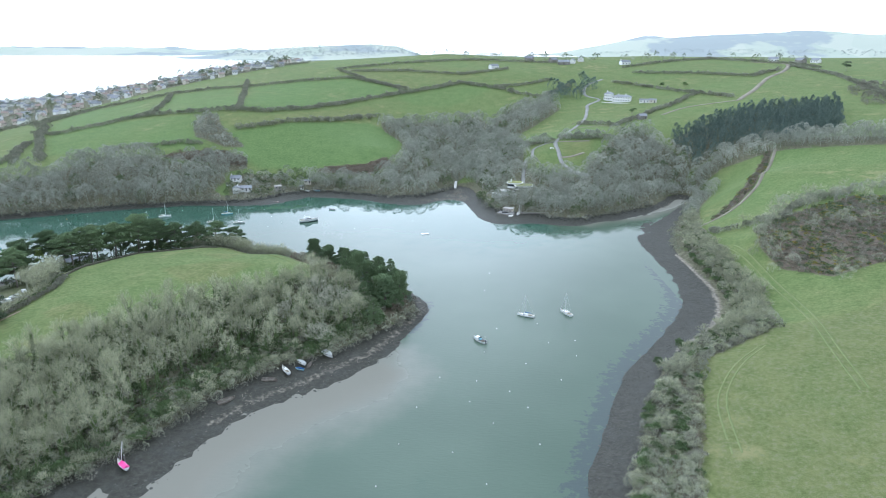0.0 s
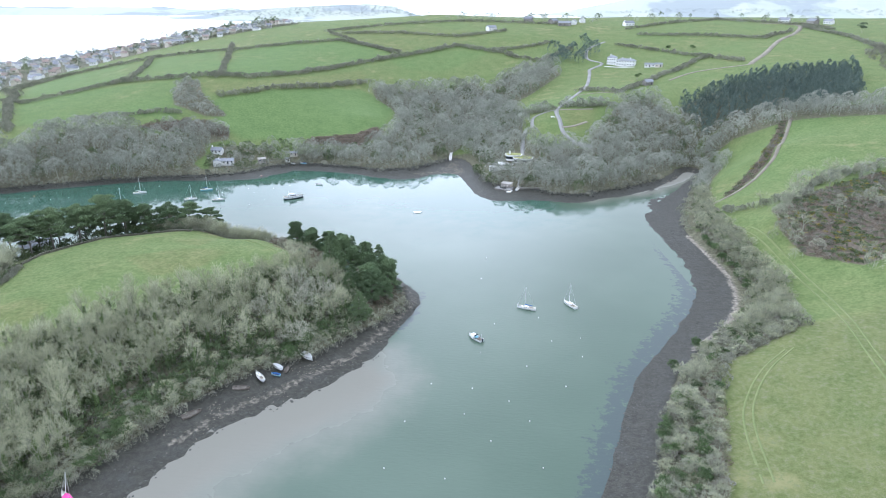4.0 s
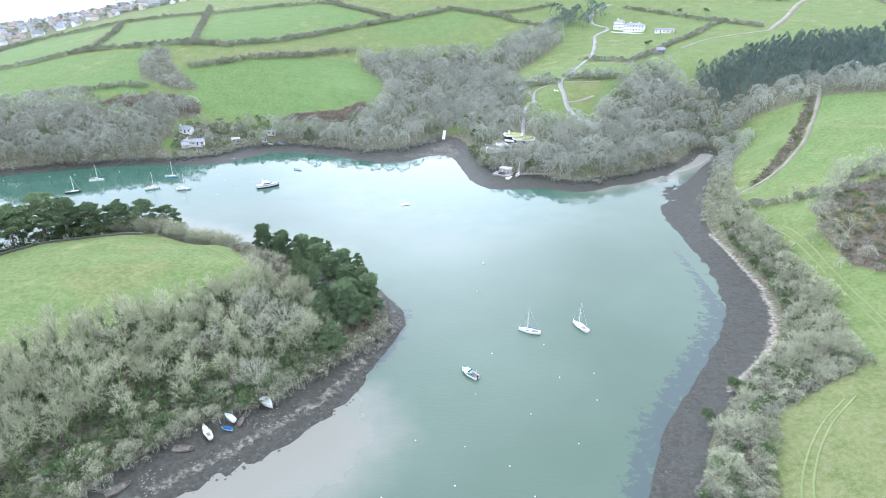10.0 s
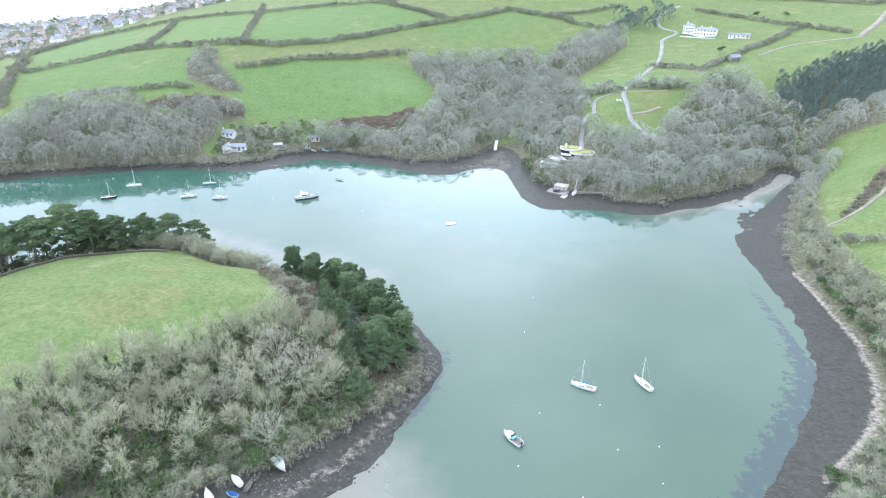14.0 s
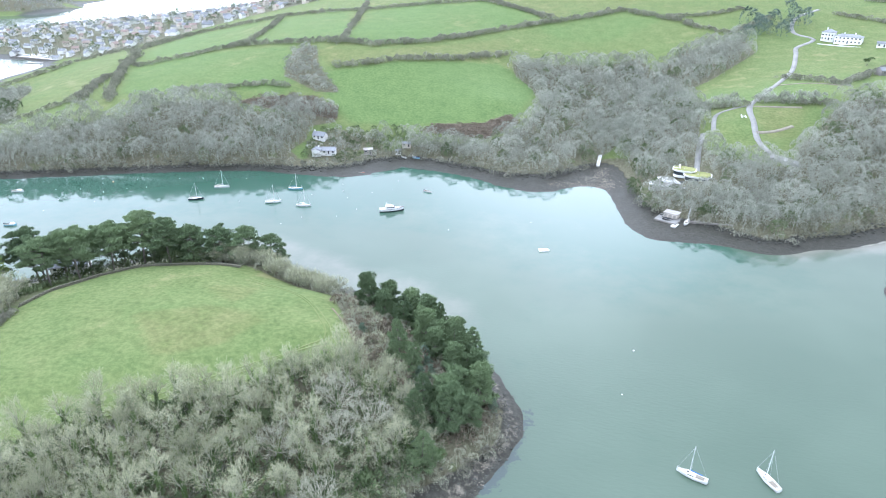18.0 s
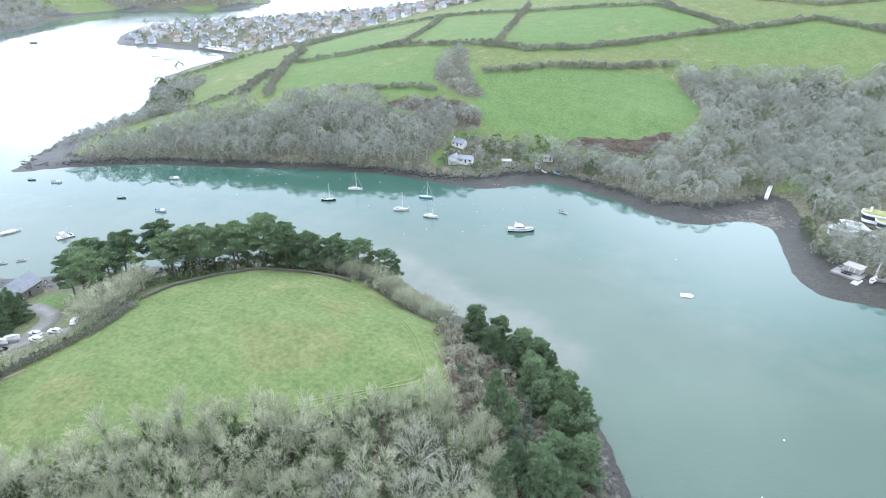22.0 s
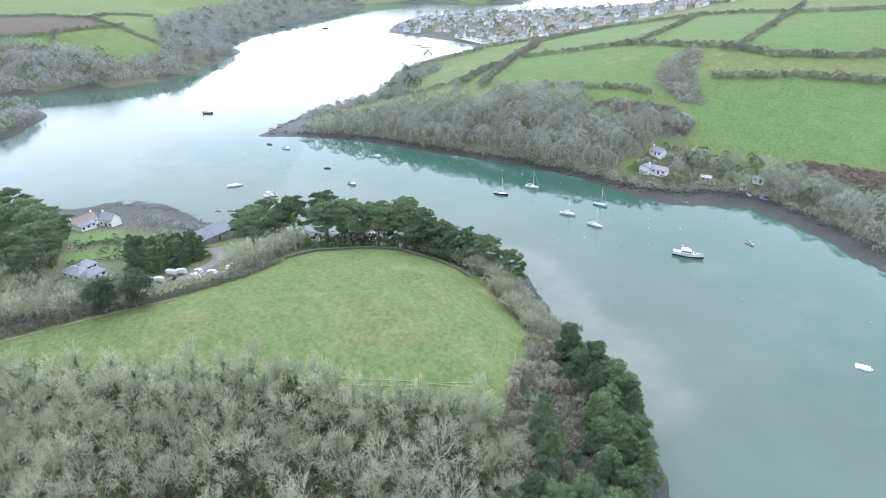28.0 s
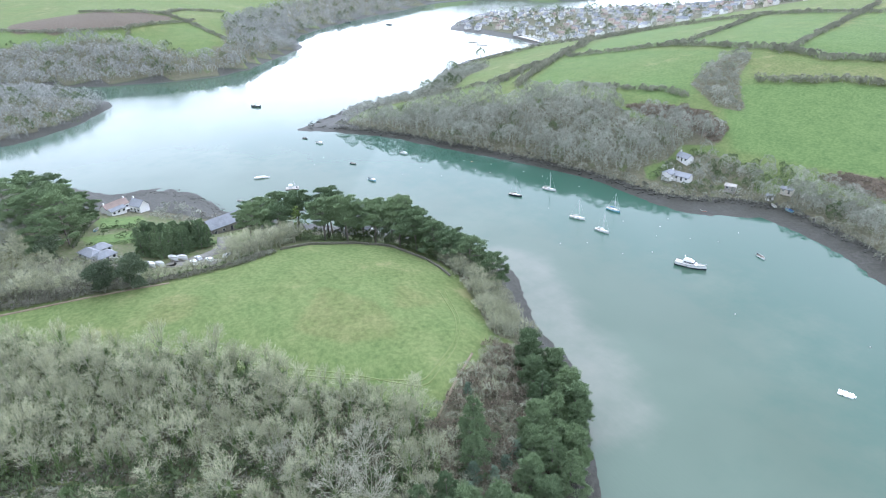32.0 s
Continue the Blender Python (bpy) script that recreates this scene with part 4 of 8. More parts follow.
def bare_tree_meshes(seed, tall, spread, limbs, ivy=0.0, twigs=None, fork=0.3):
    """A leafless broadleaf: a forked trunk, limbs that sweep up to a domed crown, boughs, branchlets and a haze of twigs."""
    rng, wood, crown = np.random.default_rng(seed), Growth(), Growth()
    lean = rng.normal(0, 0.03, 2) * tall
    foot = np.array([lean[0] * fork, lean[1] * fork, tall * fork])
    heart = np.array([lean[0], lean[1], tall * 0.46])
    dome = np.array([spread, spread, tall * 0.54])
    wood.limb([(0, 0, -0.6), foot * (1, 1, 0.5), foot, foot * (1.2, 1.2, 1.5)], [0.30, 0.23, 0.18, 0.08], 5)
    boughs = max(5, limbs // 2)
    for a in range(boughs):
        turn, rise = 2.4 * a + rng.uniform(-0.4, 0.4), 0.15 + 0.8 * (a + 0.5) / boughs
        flat = math.sqrt(1 - rise * rise)
        aim = np.array([math.cos(turn) * flat, math.sin(turn) * flat, rise])
        root = foot * (1, 1, rng.uniform(0.7, 1.45))
        end = heart + aim * dome * rng.uniform(0.72, 0.86)
        elbow = root * 0.5 + end * 0.5 + np.array([0, 0, 0.06 * tall]) + rng.normal(0, 0.25, 3)
        wood.limb([root, elbow, end], [0.11, 0.07, 0.028], 4)
        for b in range(6):
            s = rng.uniform(0.25, 1.0)
            start = root * (1 - s) ** 2 + 2 * s * (1 - s) * elbow + end * s * s
            goal = aim * 0.9 + rng.normal(0, 0.42, 3)
            goal[2] = abs(goal[2])
            goal = heart + goal / np.linalg.norm(goal) * dome * rng.uniform(0.84, 1.0)
            bend = start * 0.5 + goal * 0.5 + np.array([0, 0, 0.03 * tall]) + rng.normal(0, 0.15, 3)
            wood.limb([start, bend, goal], [0.045, 0.03, 0.012], 3)
            n = 7
            s = rng.uniform(0.3, 1.0, (n, 1))
            at = start * (1 - s) ** 2 + 2 * s * (1 - s) * bend + goal * s * s
            way = (goal - bend) / (np.linalg.norm(goal - bend) + 1e-6) + unit(rng, n, 0.25) * 0.9
            way /= np.linalg.norm(way, axis=1, keepdims=True)
            reach = rng.uniform(0.9, 1.9, n) * tall / 11
            crown.blades(at, way, reach, np.full(n, 0.04), rng)
            m = 12
            k = np.repeat(np.arange(n), m)
            tips = at[k] + way[k] * (reach[k] * rng.uniform(0.3, 1.0, n * m))[:, None]
            crown.blades(tips, way[k] + unit(rng, n * m, 0.2) * 0.75, rng.uniform(0.35, 0.95, n * m) * tall / 11, rng.uniform(0.013, 0.026, n * m), rng)
    parts = [wood.mesh("trunk", BARK), crown.mesh("crown", twigs or TWIG)]
    if ivy:
        g = Growth()
        n = 900
        z = rng.uniform(0.0, tall * (fork + 0.35 * ivy), n)
        a = rng.uniform(0, 2 * math.pi, n)
        r = rng.uniform(0.12, 0.75, n) * (1 - 0.6 * z / tall)
        at = np.stack([np.cos(a) * r, np.sin(a) * r, z], 1)
        g.blades(at, unit(rng, n), rng.uniform(0.2, 0.42, n), rng.uniform(0.16, 0.30, n), rng)
        parts.append(g.mesh("ivy", IVY))
    return parts


def puff(seed, tall, spread, n, blade=(0.5, 1.1), wide=(0.14, 0.3), low=0.15, squash=0.75, up=0.6):
    """A tree or bush seen from afar: limbs hinted at, and a domed, gapped mass of twigs or leaves."""
    rng, g = np.random.default_rng(seed), Growth()
    lobes = int(rng.integers(11, 16))
    way = unit(rng, lobes, 0.12)
    way[0] = (0, 0, 1)
    waist = tall * (0.30 + low)
    size = spread * rng.uniform(0.26, 0.42, lobes)
    reach = np.array([spread, spread, tall - waist]) - (size[:, None] * 0.75)
    centre = way * reach * rng.uniform(0.75, 1.0, (lobes, 1)) + (0, 0, waist)
    pick = rng.integers(0, lobes, n)
    d = rng.normal(size=(n, 3)) * 0.8 + way[pick]
    d /= np.linalg.norm(d, axis=1, keepdims=True)
    at = centre[pick] + d * (size[pick] * rng.uniform(0.6, 1.0, n))[:, None] * np.array([1, 1, squash])
    skirt = rng.random(n) < 0.14
    at[skirt, 2] *= rng.uniform(0.1, 0.7, skirt.sum())
    at[:, 2] = np.maximum(at[:, 2], 0.1)
    g.blades(at, d + unit(rng, n, up) * 0.6, rng.uniform(*blade, n), rng.uniform(*wide, n), rng)
    g.limb([(0, 0, -0.6), (0, 0, tall * 0.5)], [0.14, 0.08], 3)
    return g.arrays()


def crown_puff(seed, tall, spread, n, blade=(0.35, 0.8), wide=(0.10, 0.21)):
    """A leafless crown seen from afar: a rounded dome of bough-end domes, each a fan of fine twigs, over a short trunk."""
    rng, g = np.random.default_rng(seed), Growth()
    lobes = int(rng.integers(9, 13))
    turn = 2.4 * np.arange(lobes) + rng.uniform(-0.4, 0.4, lobes)
    rise = np.linspace(0.05, 0.97, lobes)
    way = np.stack([np.cos(turn) * np.sqrt(1 - rise ** 2), np.sin(turn) * np.sqrt(1 - rise ** 2), rise], 1)
    size = spread * rng.uniform(0.30, 0.46, lobes)
    heart = np.array([0, 0, tall * 0.36])
    centre = heart + way * (np.array([spread * 1.08, spread * 1.08, tall * 0.64]) - size[:, None]) * rng.uniform(0.86, 1.0, (lobes, 1))
    pick = rng.integers(0, lobes, n)
    d = rng.normal(size=(n, 3)) * 0.62 + way[pick]
    d /= np.linalg.norm(d, axis=1, keepdims=True)
    at = centre[pick] + d * (size[pick] * rng.uniform(0.72, 1.0, n))[:, None]
    low = rng.random(n) < 0.07
    at[low, 2] *= rng.uniform(0.15, 0.7, low.sum())
    at[:, 2] = np.maximum(at[:, 2], 0.2)
    g.blades(at, d + unit(rng, n, 0.3) * 0.45, rng.uniform(*blade, n), rng.uniform(*wide, n), rng)
    g.limb([(0, 0, -0.6), (0, 0, tall * 0.3), (0.3, 0.2, tall * 0.6)], [0.10, 0.08, 0.04], 3)
    return g.arrays()


def needle_clump(g, rng, centre, size, n, flat=0.45, tufts=7):
    """A bough end: several small tufts of needles round a centre."""
    spots = unit(rng, tufts, 0.1) * rng.uniform(0.3, 0.85, (tufts, 1)) * size * np.array([1, 1, flat])
    pick = rng.integers(0, tufts, n)
    d = unit(rng, n, 0.12)
    at = np.asarray(centre) + spots[pick] + d * (size * 0.42 * rng.uniform(0.3, 1.0, (n, 1))) * np.array([1, 1, flat * 1.3])
    g.blades(at, d + unit(rng, n, 0.3) * 0.9, rng.uniform(0.35, 0.75, n), rng.uniform(0.12, 0.25, n), rng)


def pine_meshes(seed, tall, spread, bare=0.45, plates=11, n=230, flat=0.42, dome=0.62):
    """A maritime pine: a tall leaning trunk, open limbs and layered plates of dark needles."""
    rng, wood, crown = np.random.default_rng(seed), Growth(), Growth()
    lean = rng.normal(0, 0.05, 2) * tall
    top = np.array([lean[0], lean[1], tall * 0.86])
    wood.limb([(0, 0, -0.8), (lean[0] * 0.3, lean[1] * 0.3, tall * 0.35), top], [0.42, 0.32, 0.14], 6)
    for k in range(plates):
        turn, z = 2.4 * k + rng.uniform(-0.4, 0.4), tall * (bare + (0.96 - bare) * (k + 0.5) / plates)
        out = spread * (1.0 if z < tall * (0.8 if dome > 0.5 else 0.6) else dome) * rng.uniform(0.4, 0.9)
        c = np.array([lean[0] * z / tall + math.cos(turn) * out, lean[1] * z / tall + math.sin(turn) * out, z])
        low = min(z - 1.2, tall * 0.84)
        bend = np.array([lean[0] * 0.3, lean[1] * 0.3, tall * 0.35])
        root = bend * (low / bend[2]) if low < bend[2] else bend + (top - bend) * (low - bend[2]) / (top[2] - bend[2])
        wood.limb([root, root * 0.45 + c * 0.55 - (0, 0, 0.3), c - (0, 0, 0.2)], [0.14, 0.09, 0.04], 3)
        needle_clump(crown, rng, c, spread * rng.uniform(0.34, 0.5), n, flat, 9)
    needle_clump(crown, rng, top + (0, 0, tall * 0.08), spread * 0.55, int(n * 1.4), flat + 0.03, 11)
    return [wood.mesh("trunk", PINE_BARK), crown.mesh("crown", NEEDLE)]


def conifer_meshes(seed, tall, spread, n=1300, material=NEEDLE, skirt=0.12):
    """A dense, ragged conifer, branched almost to the ground."""
    rng, wood, crown = np.random.default_rng(seed), Growth(), Growth()
    wood.limb([(0, 0, -0.8), (0, 0, tall * 0.9)], [0.28, 0.06], 5)
    whorls = 9
    for k in range(whorls):
        s = (k + 0.5) / whorls
        z, reach = tall * (skirt + (1 - skirt) * s), spread * (1 - s) ** 0.7 + 0.35
        for b in range(5):
            turn = 2 * math.pi * b / 5 + k * 1.1 + rng.uniform(-0.3, 0.3)
            out = reach * rng.uniform(0.4, 0.95)
            c = (math.cos(turn) * out, math.sin(turn) * out, z + rng.uniform(-0.5, 0.5) - 0.15 * out)
            needle_clump(crown, rng, c, max(0.6, reach * 0.48), n // (5 * whorls), 0.6, 5)
    return [wood.mesh("trunk", PINE_BARK), crown.mesh("crown", material)]


def bush_meshes(seed, tall, spread, n, material, blade=(0.35, 0.8), wide=(0.2, 0.4), lobes=7, low=0.35):
    rng, wood, crown = np.random.default_rng(seed), Growth(), Growth()
    for a in range(5):
        t = 2 * math.pi * a / 5
        wood.limb([(0, 0, -0.4), (math.cos(t) * spread * 0.5, math.sin(t) * spread * 0.5, tall * 0.7)], [0.1, 0.03], 3)
    for a in range(lobes):
        t, out = 2 * math.pi * a / lobes + rng.uniform(-0.3, 0.3), spread * rng.uniform(0.1, 0.7)
        c = np.array([math.cos(t) * out, math.sin(t) * out, tall * rng.uniform(low, 0.72)])
        m = n // lobes
        d = unit(rng, m, 0.2)
        at = c + d * spread * 0.48 * rng.uniform(0.5, 1, (m, 1)) * np.array([1, 1, 0.8])
        at[:, 2] = np.maximum(at[:, 2], 0.05)
        crown.blades(at, d + unit(rng, m) * 0.8, rng.uniform(*blade, m), rng.uniform(*wide, m), rng)
    return [wood.mesh("trunk", BARK), crown.mesh("crown", material)]


def scatter(ring, step, seed, keep_off=(), edge=0.0):
    """Uneven spots inside a ring, about a step apart."""
    rng = np.random.default_rng(seed)
    x0, y0, x1, y1 = (f(p[i] for p in ring) for f, i in ((min, 0), (min, 1), (max, 0), (max, 1)))
    xs, ys = np.meshgrid(np.arange(x0, x1 + step, float(step)), np.arange(y0, y1 + step, step * 0.87))
    xs[1::2] += step / 2
    px, py = (a.ravel() + rng.uniform(-0.38, 0.38, a.size) * step for a in (xs, ys))
    ok = inside(px, py, ring)
    if edge:
        ok &= distance(px, py, ring + ring[:1]) > edge
    for x, y, r in keep_off:
        ok &= np.hypot(px - x, py - y) > r
    return np.stack([px[ok], py[ok]], 1)


def stand(name, parts, label, category, group):
    """One thing from its part meshes, to be copied; it is moved to its first place by planted()."""
    ob = thing(name, label, category, group=group)
    for me in parts:
        part(me.name.split(".")[0], me, None, ob)
    return ob


def planted(kinds, spots, seed, size=(0.8, 1.2), first=True, sink=0.15):
    """Copies of the kinds at the spots, turned and sized by chance."""
    rng, used = np.random.default_rng(seed), set()
    z = height(spots[:, 0], spots[:, 1])
    for (x, y), h in zip(spots, z):
        kind = int(rng.integers(len(kinds)))
        s = rng.uniform(*size)
        m = pose(x, y, max(h, 0.3) - sink, rng.normal(0, 2.5), rng.normal(0, 2.5), rng.uniform(0, 360)) @ Matrix.Diagonal((s * rng.uniform(0.9, 1.1), s * rng.uniform(0.9, 1.1), s * rng.uniform(0.9, 1.12), 1))
        if first and kind not in used:
            kinds[kind].matrix_basis = m
            used.add(kind)
        else:
            ob = copy_thing(kinds[kind], m)
            ob.matrix_basis = m


def massed(name, kinds, spots, seed, material, label, category, size=(0.75, 1.25), sink=0.1, base=None):
    """Many far plants as one body: each keeps its own place, turn, size and tone."""
    if not len(spots):
        return None
    rng = np.random.default_rng(seed)
    z = height(spots[:, 0], spots[:, 1]) if base is None else base
    vs, fs, tones, count = [], [], [], 0
    pick = rng.integers(len(kinds), size=len(spots))
    for kind, (v, f) in enumerate(kinds):
        mine = np.flatnonzero(pick == kind)
        m = len(mine)
        if not m:
            continue
        a, s = rng.uniform(0, 2 * math.pi, m), rng.uniform(*size, m)
        c, d = np.cos(a)[:, None], np.sin(a)[:, None]
        x = (v[None, :, 0] * c - v[None, :, 1] * d) * s[:, None] + spots[mine, 0][:, None]
        y = (v[None, :, 0] * d + v[None, :, 1] * c) * s[:, None] + spots[mine, 1][:, None]
        h = v[None, :, 2] * (s * rng.uniform(0.85, 1.2, m))[:, None] + (z[mine] - sink)[:, None]
        vs.append(np.stack([x, y, h], -1).reshape(-1, 3))
        fs.append((f[None] + (np.arange(m) * len(v))[:, None, None]).reshape(-1, 3) + count)
        tones.append(np.repeat(rng.uniform(0, 1, m), len(v)))
        count += m * len(v)
    ob = new(name, mesh_of(name, np.concatenate(vs), np.concatenate(fs), material, False, tone=np.concatenate(tones)))
    return tagged(ob, label, category, kind="stuff")


FAR_BARE = [crown_puff(s, 9.6, 4.9, 880) for s in (1, 2, 3, 4, 5)]
FAR_SMALL = [puff(s, 4.6, 3.0, 240, (0.4, 0.9), (0.15, 0.30), 0.03, 0.9) for s in (11, 12, 13)]
NEAR_SMALL = [puff(s, 4.4, 2.9, 520, (0.35, 0.8), (0.05, 0.12), 0.03, 0.9) for s in (14, 15, 16)]
FAR_GREEN = [puff(s, 7.0, 3.6, 300, (0.4, 0.8), (0.3, 0.55), 0.03, 1.0, 0.1) for s in (21, 22, 23)]
FAR_PINE = [puff(s, 13, 3.2, 300, (0.6, 1.2), (0.3, 0.6), 0.1, 1.3, 0.1) for s in (31, 32, 33)]
BRUSH_BITS = [puff(s, 2.3, 1.9, 100, (0.35, 0.8), (0.18, 0.38), 0.0, 0.8) for s in (41, 42, 43)]
TUSSOCK = [puff(s, 0.9, 1.3, 70, (0.25, 0.6), (0.12, 0.3), 0.0, 0.5) for s in (51, 52)]
TINY_BARE = [crown_puff(s, 9.0, 5.2, 250, (0.6, 1.2), (0.28, 0.5)) for s in (61, 62, 63)]
TINY_GREEN = [puff(s, 9.0, 4.5, 210, (0.6, 1.2), (0.35, 0.65), 0.05, 0.95, 0.1) for s in (71, 72)]

HOUSE_SPOTS = [(-160, 488, 7), (-151, 473, 8), (-130, 486, 5), (-106, 492, 4), (52, 461, 13), (44, 424, 9), (60, 468, 7)]


def mostly(spots, share, seed):
    pick = np.random.default_rng(seed).random(len(spots)) < share
    return spots[pick], spots[~pick]


def off_line(spots, line, gap):
    return spots[distance(spots[:, 0], spots[:, 1], line) > gap]


HOUSE_LANE = [(64, 456), (60, 466), (61, 480), (64, 502), (67, 515)]
DRIVE_END = [(110, 484), (104, 486), (97, 492), (94, 502)]


def grow_far_woods():
    for n, (ring, step, green) in enumerate(((WEST_WOOD, 6.7, 0.10), (MIDDLE_WOOD, 6.6, 0.15), (VALLEY_WOOD, 7.0, 0.10), (POINT_WOOD, 6.0, 0.14), (STRIP_WOOD, 6.5, 0.05),
                                             (SLIP_WOOD, 6.0, 0.15),
                                             (WEST_POINT_WOOD, 9.01, 0.2), (WEST_LAND_WOOD, 9.01, 0.12), (WEST_LAND_WOOD_2, 13, 0.12), (BEYOND_WOOD, 15, 0.12))):
        spots = off_line(off_line(scatter(ring, step, 100 + n, HOUSE_SPOTS), HOUSE_LANE, 4.0), DRIVE_END, 5.5)
        leafy, bare = mostly(spots, green, 200 + n)
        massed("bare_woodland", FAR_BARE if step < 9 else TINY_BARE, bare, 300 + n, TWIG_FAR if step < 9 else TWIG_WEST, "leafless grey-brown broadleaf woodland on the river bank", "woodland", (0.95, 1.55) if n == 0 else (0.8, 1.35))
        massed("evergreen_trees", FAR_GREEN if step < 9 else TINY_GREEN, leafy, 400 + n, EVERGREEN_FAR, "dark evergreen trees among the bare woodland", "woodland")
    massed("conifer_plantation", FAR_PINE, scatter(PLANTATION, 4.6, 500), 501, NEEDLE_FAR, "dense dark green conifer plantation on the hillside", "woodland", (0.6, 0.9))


grow_far_woods()

# ---------------------------------------------------------------- the near headland's trees
FOOTPATH = [(-96, 168), (-92, 180), (-90, 185), (-83, 194), (-77, 206), (-70, 213), (-65, 219), (-62, 226), (-63, 235), (-59, 245)]


def grow_headland():
    tall = [stand("bare_tree", bare_tree_meshes(600 + k, 10.6 + 0.4 * k, 2.7 + 0.15 * k, 13, ivy=1.2 if k % 2 else 0.75, fork=0.3),
                  "leafless pale grey broadleaf tree with ivy on its trunk" if k % 2 else "leafless pale grey broadleaf tree on the wooded slope", "tree", "bare trees on the headland slope") for k in range(5)]
    oak_spots = np.array([(-52, 246), (-43, 243), (-49, 237), (-47, 221), (-61, 230)], float)
    spots = off_line(scatter(SOUTH_WOOD, 4.5, 610), FOOTPATH, 2.2)
    spots = spots[np.hypot(*(spots[:, None] - oak_spots).T).min(axis=0) > 5.5]
    low = distance(spots[:, 0], spots[:, 1], PENINSULA_BANK) < 9
    upper = spots[~low]
    near = upper[:, 1] > 128
    planted(tall, upper[near][-360:], 611, (0.75, 1.12))
    massed("bare_woodland", FAR_BARE, np.r_[upper[near][:-360], upper[~near]], 612, TWIG_FAR, "leafless grey woodland on the headland slope", "woodland", (0.9, 1.3))
    # Great oaks by the point, broad and pale.
    oaks = [stand("oak_tree", bare_tree_meshes(620 + k, 9.5, 5.8, 26, ivy=0.5, twigs=TWIG_OAK, fork=0.2), "broad leafless oak with pale lichen-grey twigs", "tree", "oaks near the point") for k in range(2)]
    planted(oaks, oak_spots, 621, (1.0, 1.25))
    # Shrubs along the top of the bank.
    grey = [stand("shrub", bush_meshes(630 + k, 3.6, 2.6, 420, TWIG, (0.4, 0.9), (0.05, 0.12)), "grey leafless blackthorn shrub above the shore", "shrub", "shrubs above the shore") for k in range(3)]
    green = [stand("evergreen_shrub", bush_meshes(640 + k, 3.4, 2.3, 420, EVERGREEN), "dark green evergreen shrub above the shore", "shrub", "evergreen shrubs above the shore") for k in range(3)]
    lower = off_line(scatter(SOUTH_WOOD, 3.6, 650), FOOTPATH, 2.5)
    lower = lower[(distance(lower[:, 0], lower[:, 1], PENINSULA_BANK) < 14) & (lower[:, 1] > 120)]
    g, b = mostly(lower, 0.27, 651)
    planted(grey, b, 652, (0.7, 1.2))
    planted(green, g, 653, (0.7, 1.25))
    under = scatter(SOUTH_WOOD, 3.7, 660)
    u, _ = mostly(under, 0.95, 661)
    massed("ivy_undergrowth", TUSSOCK + BRUSH_BITS[:2], u, 662, EVERGREEN_FAR, "green ivy and bramble undergrowth beneath the bare trees", "undergrowth", (1.2, 2.4))
    massed("dead_undergrowth", TUSSOCK + BRUSH_BITS, scatter(SOUTH_WOOD, 4.0, 663), 664, BRUSH, "brown bramble and dead stems on the woodland floor", "undergrowth", (0.6, 1.2))
    slope = scatter(SOUTH_WOOD, 2.9, 665)
    slope = slope[(distance(slope[:, 0], slope[:, 1], PENINSULA_BANK) < 11) & (slope[:, 1] > 120)]
    slope = off_line(slope, FOOTPATH, 1.5)
    leafy, bare = mostly(slope, 0.25, 666)
    massed("slope_thicket", NEAR_SMALL, bare, 667, THICKET, "tangled grey thicket on the slope above the shore", "scrub", (0.5, 0.85))
    massed("slope_thicket", FAR_SMALL + BRUSH_BITS, leafy, 668, EVERGREEN_FAR, "green ivy and bramble on the slope above the shore", "scrub", (0.4, 0.75))
    rim = np.array(walked(eased(PENINSULA_BANK[2:12]), 1.9), float)
    rim += np.random.default_rng(669).normal(0, 0.8, rim.shape) + (-0.2, 0.2)
    massed("slope_thicket", NEAR_SMALL, rim[::2], 672, THICKET, "grey thorn scrub overhanging the tide line", "scrub", (0.5, 0.85))
    massed("slope_thicket", NEAR_SMALL, rim + (-2.2, 1.6), 674, THICKET, "grey thorn scrub along the top of the low cliff", "scrub", (0.5, 0.8))
    massed("slope_thicket", BRUSH_BITS, rim[1::2], 673, BRUSH, "brown bramble overhanging the tide line", "scrub", (0.6, 1.0))
    # Conifers on the point.
    firs = [stand("conifer", pine_meshes(670 + k, 10.5 + k, 4.5, 0.06, 44, 430, 0.55, 0.5) if k < 2 else conifer_meshes(670 + k, 11.0 + k, 4.8, 12000, skirt=0.06), "dense dark green pine on the rocky point", "tree", "conifers on the point") for k in range(4)]
    planted(firs, np.array([(-64, 305), (-58, 308), (-51, 306), (-44, 303), (-38, 299), (-43, 296), (-50, 297), (-57, 300), (-31, 292), (-36, 291), (-25, 285), (-30, 284), (-22, 276),
                            (-28, 276), (-20, 267), (-26, 265), (-21, 258), (-25, 253), (-28, 258), (-43, 271), (-33, 250), (-40, 287), (-28.5, 239), (-32, 256), (-39, 267), (-36, 283), (-47, 301)], float), 671, (0.8, 1.08))
    small = [stand("young_pine", conifer_meshes(680, 5.5, 2.0, 1500, YOUNG_PINE, skirt=0.05), "young blue-green pine among the scrub", "tree", "young pines on the point")]
    planted(small, np.array([(-34, 270), (-36, 265), (-33, 262), (-38, 280), (-36, 275), (-31, 243), (-15, 266), (-57, 278)], float), 681, (0.6, 1.0))
    thin = [stand("small_tree", bare_tree_meshes(685 + k, 5.5, 2.6, 11), "small leafless tree among the russet scrub on the point", "tree", "small bare trees on the point") for k in range(2)]
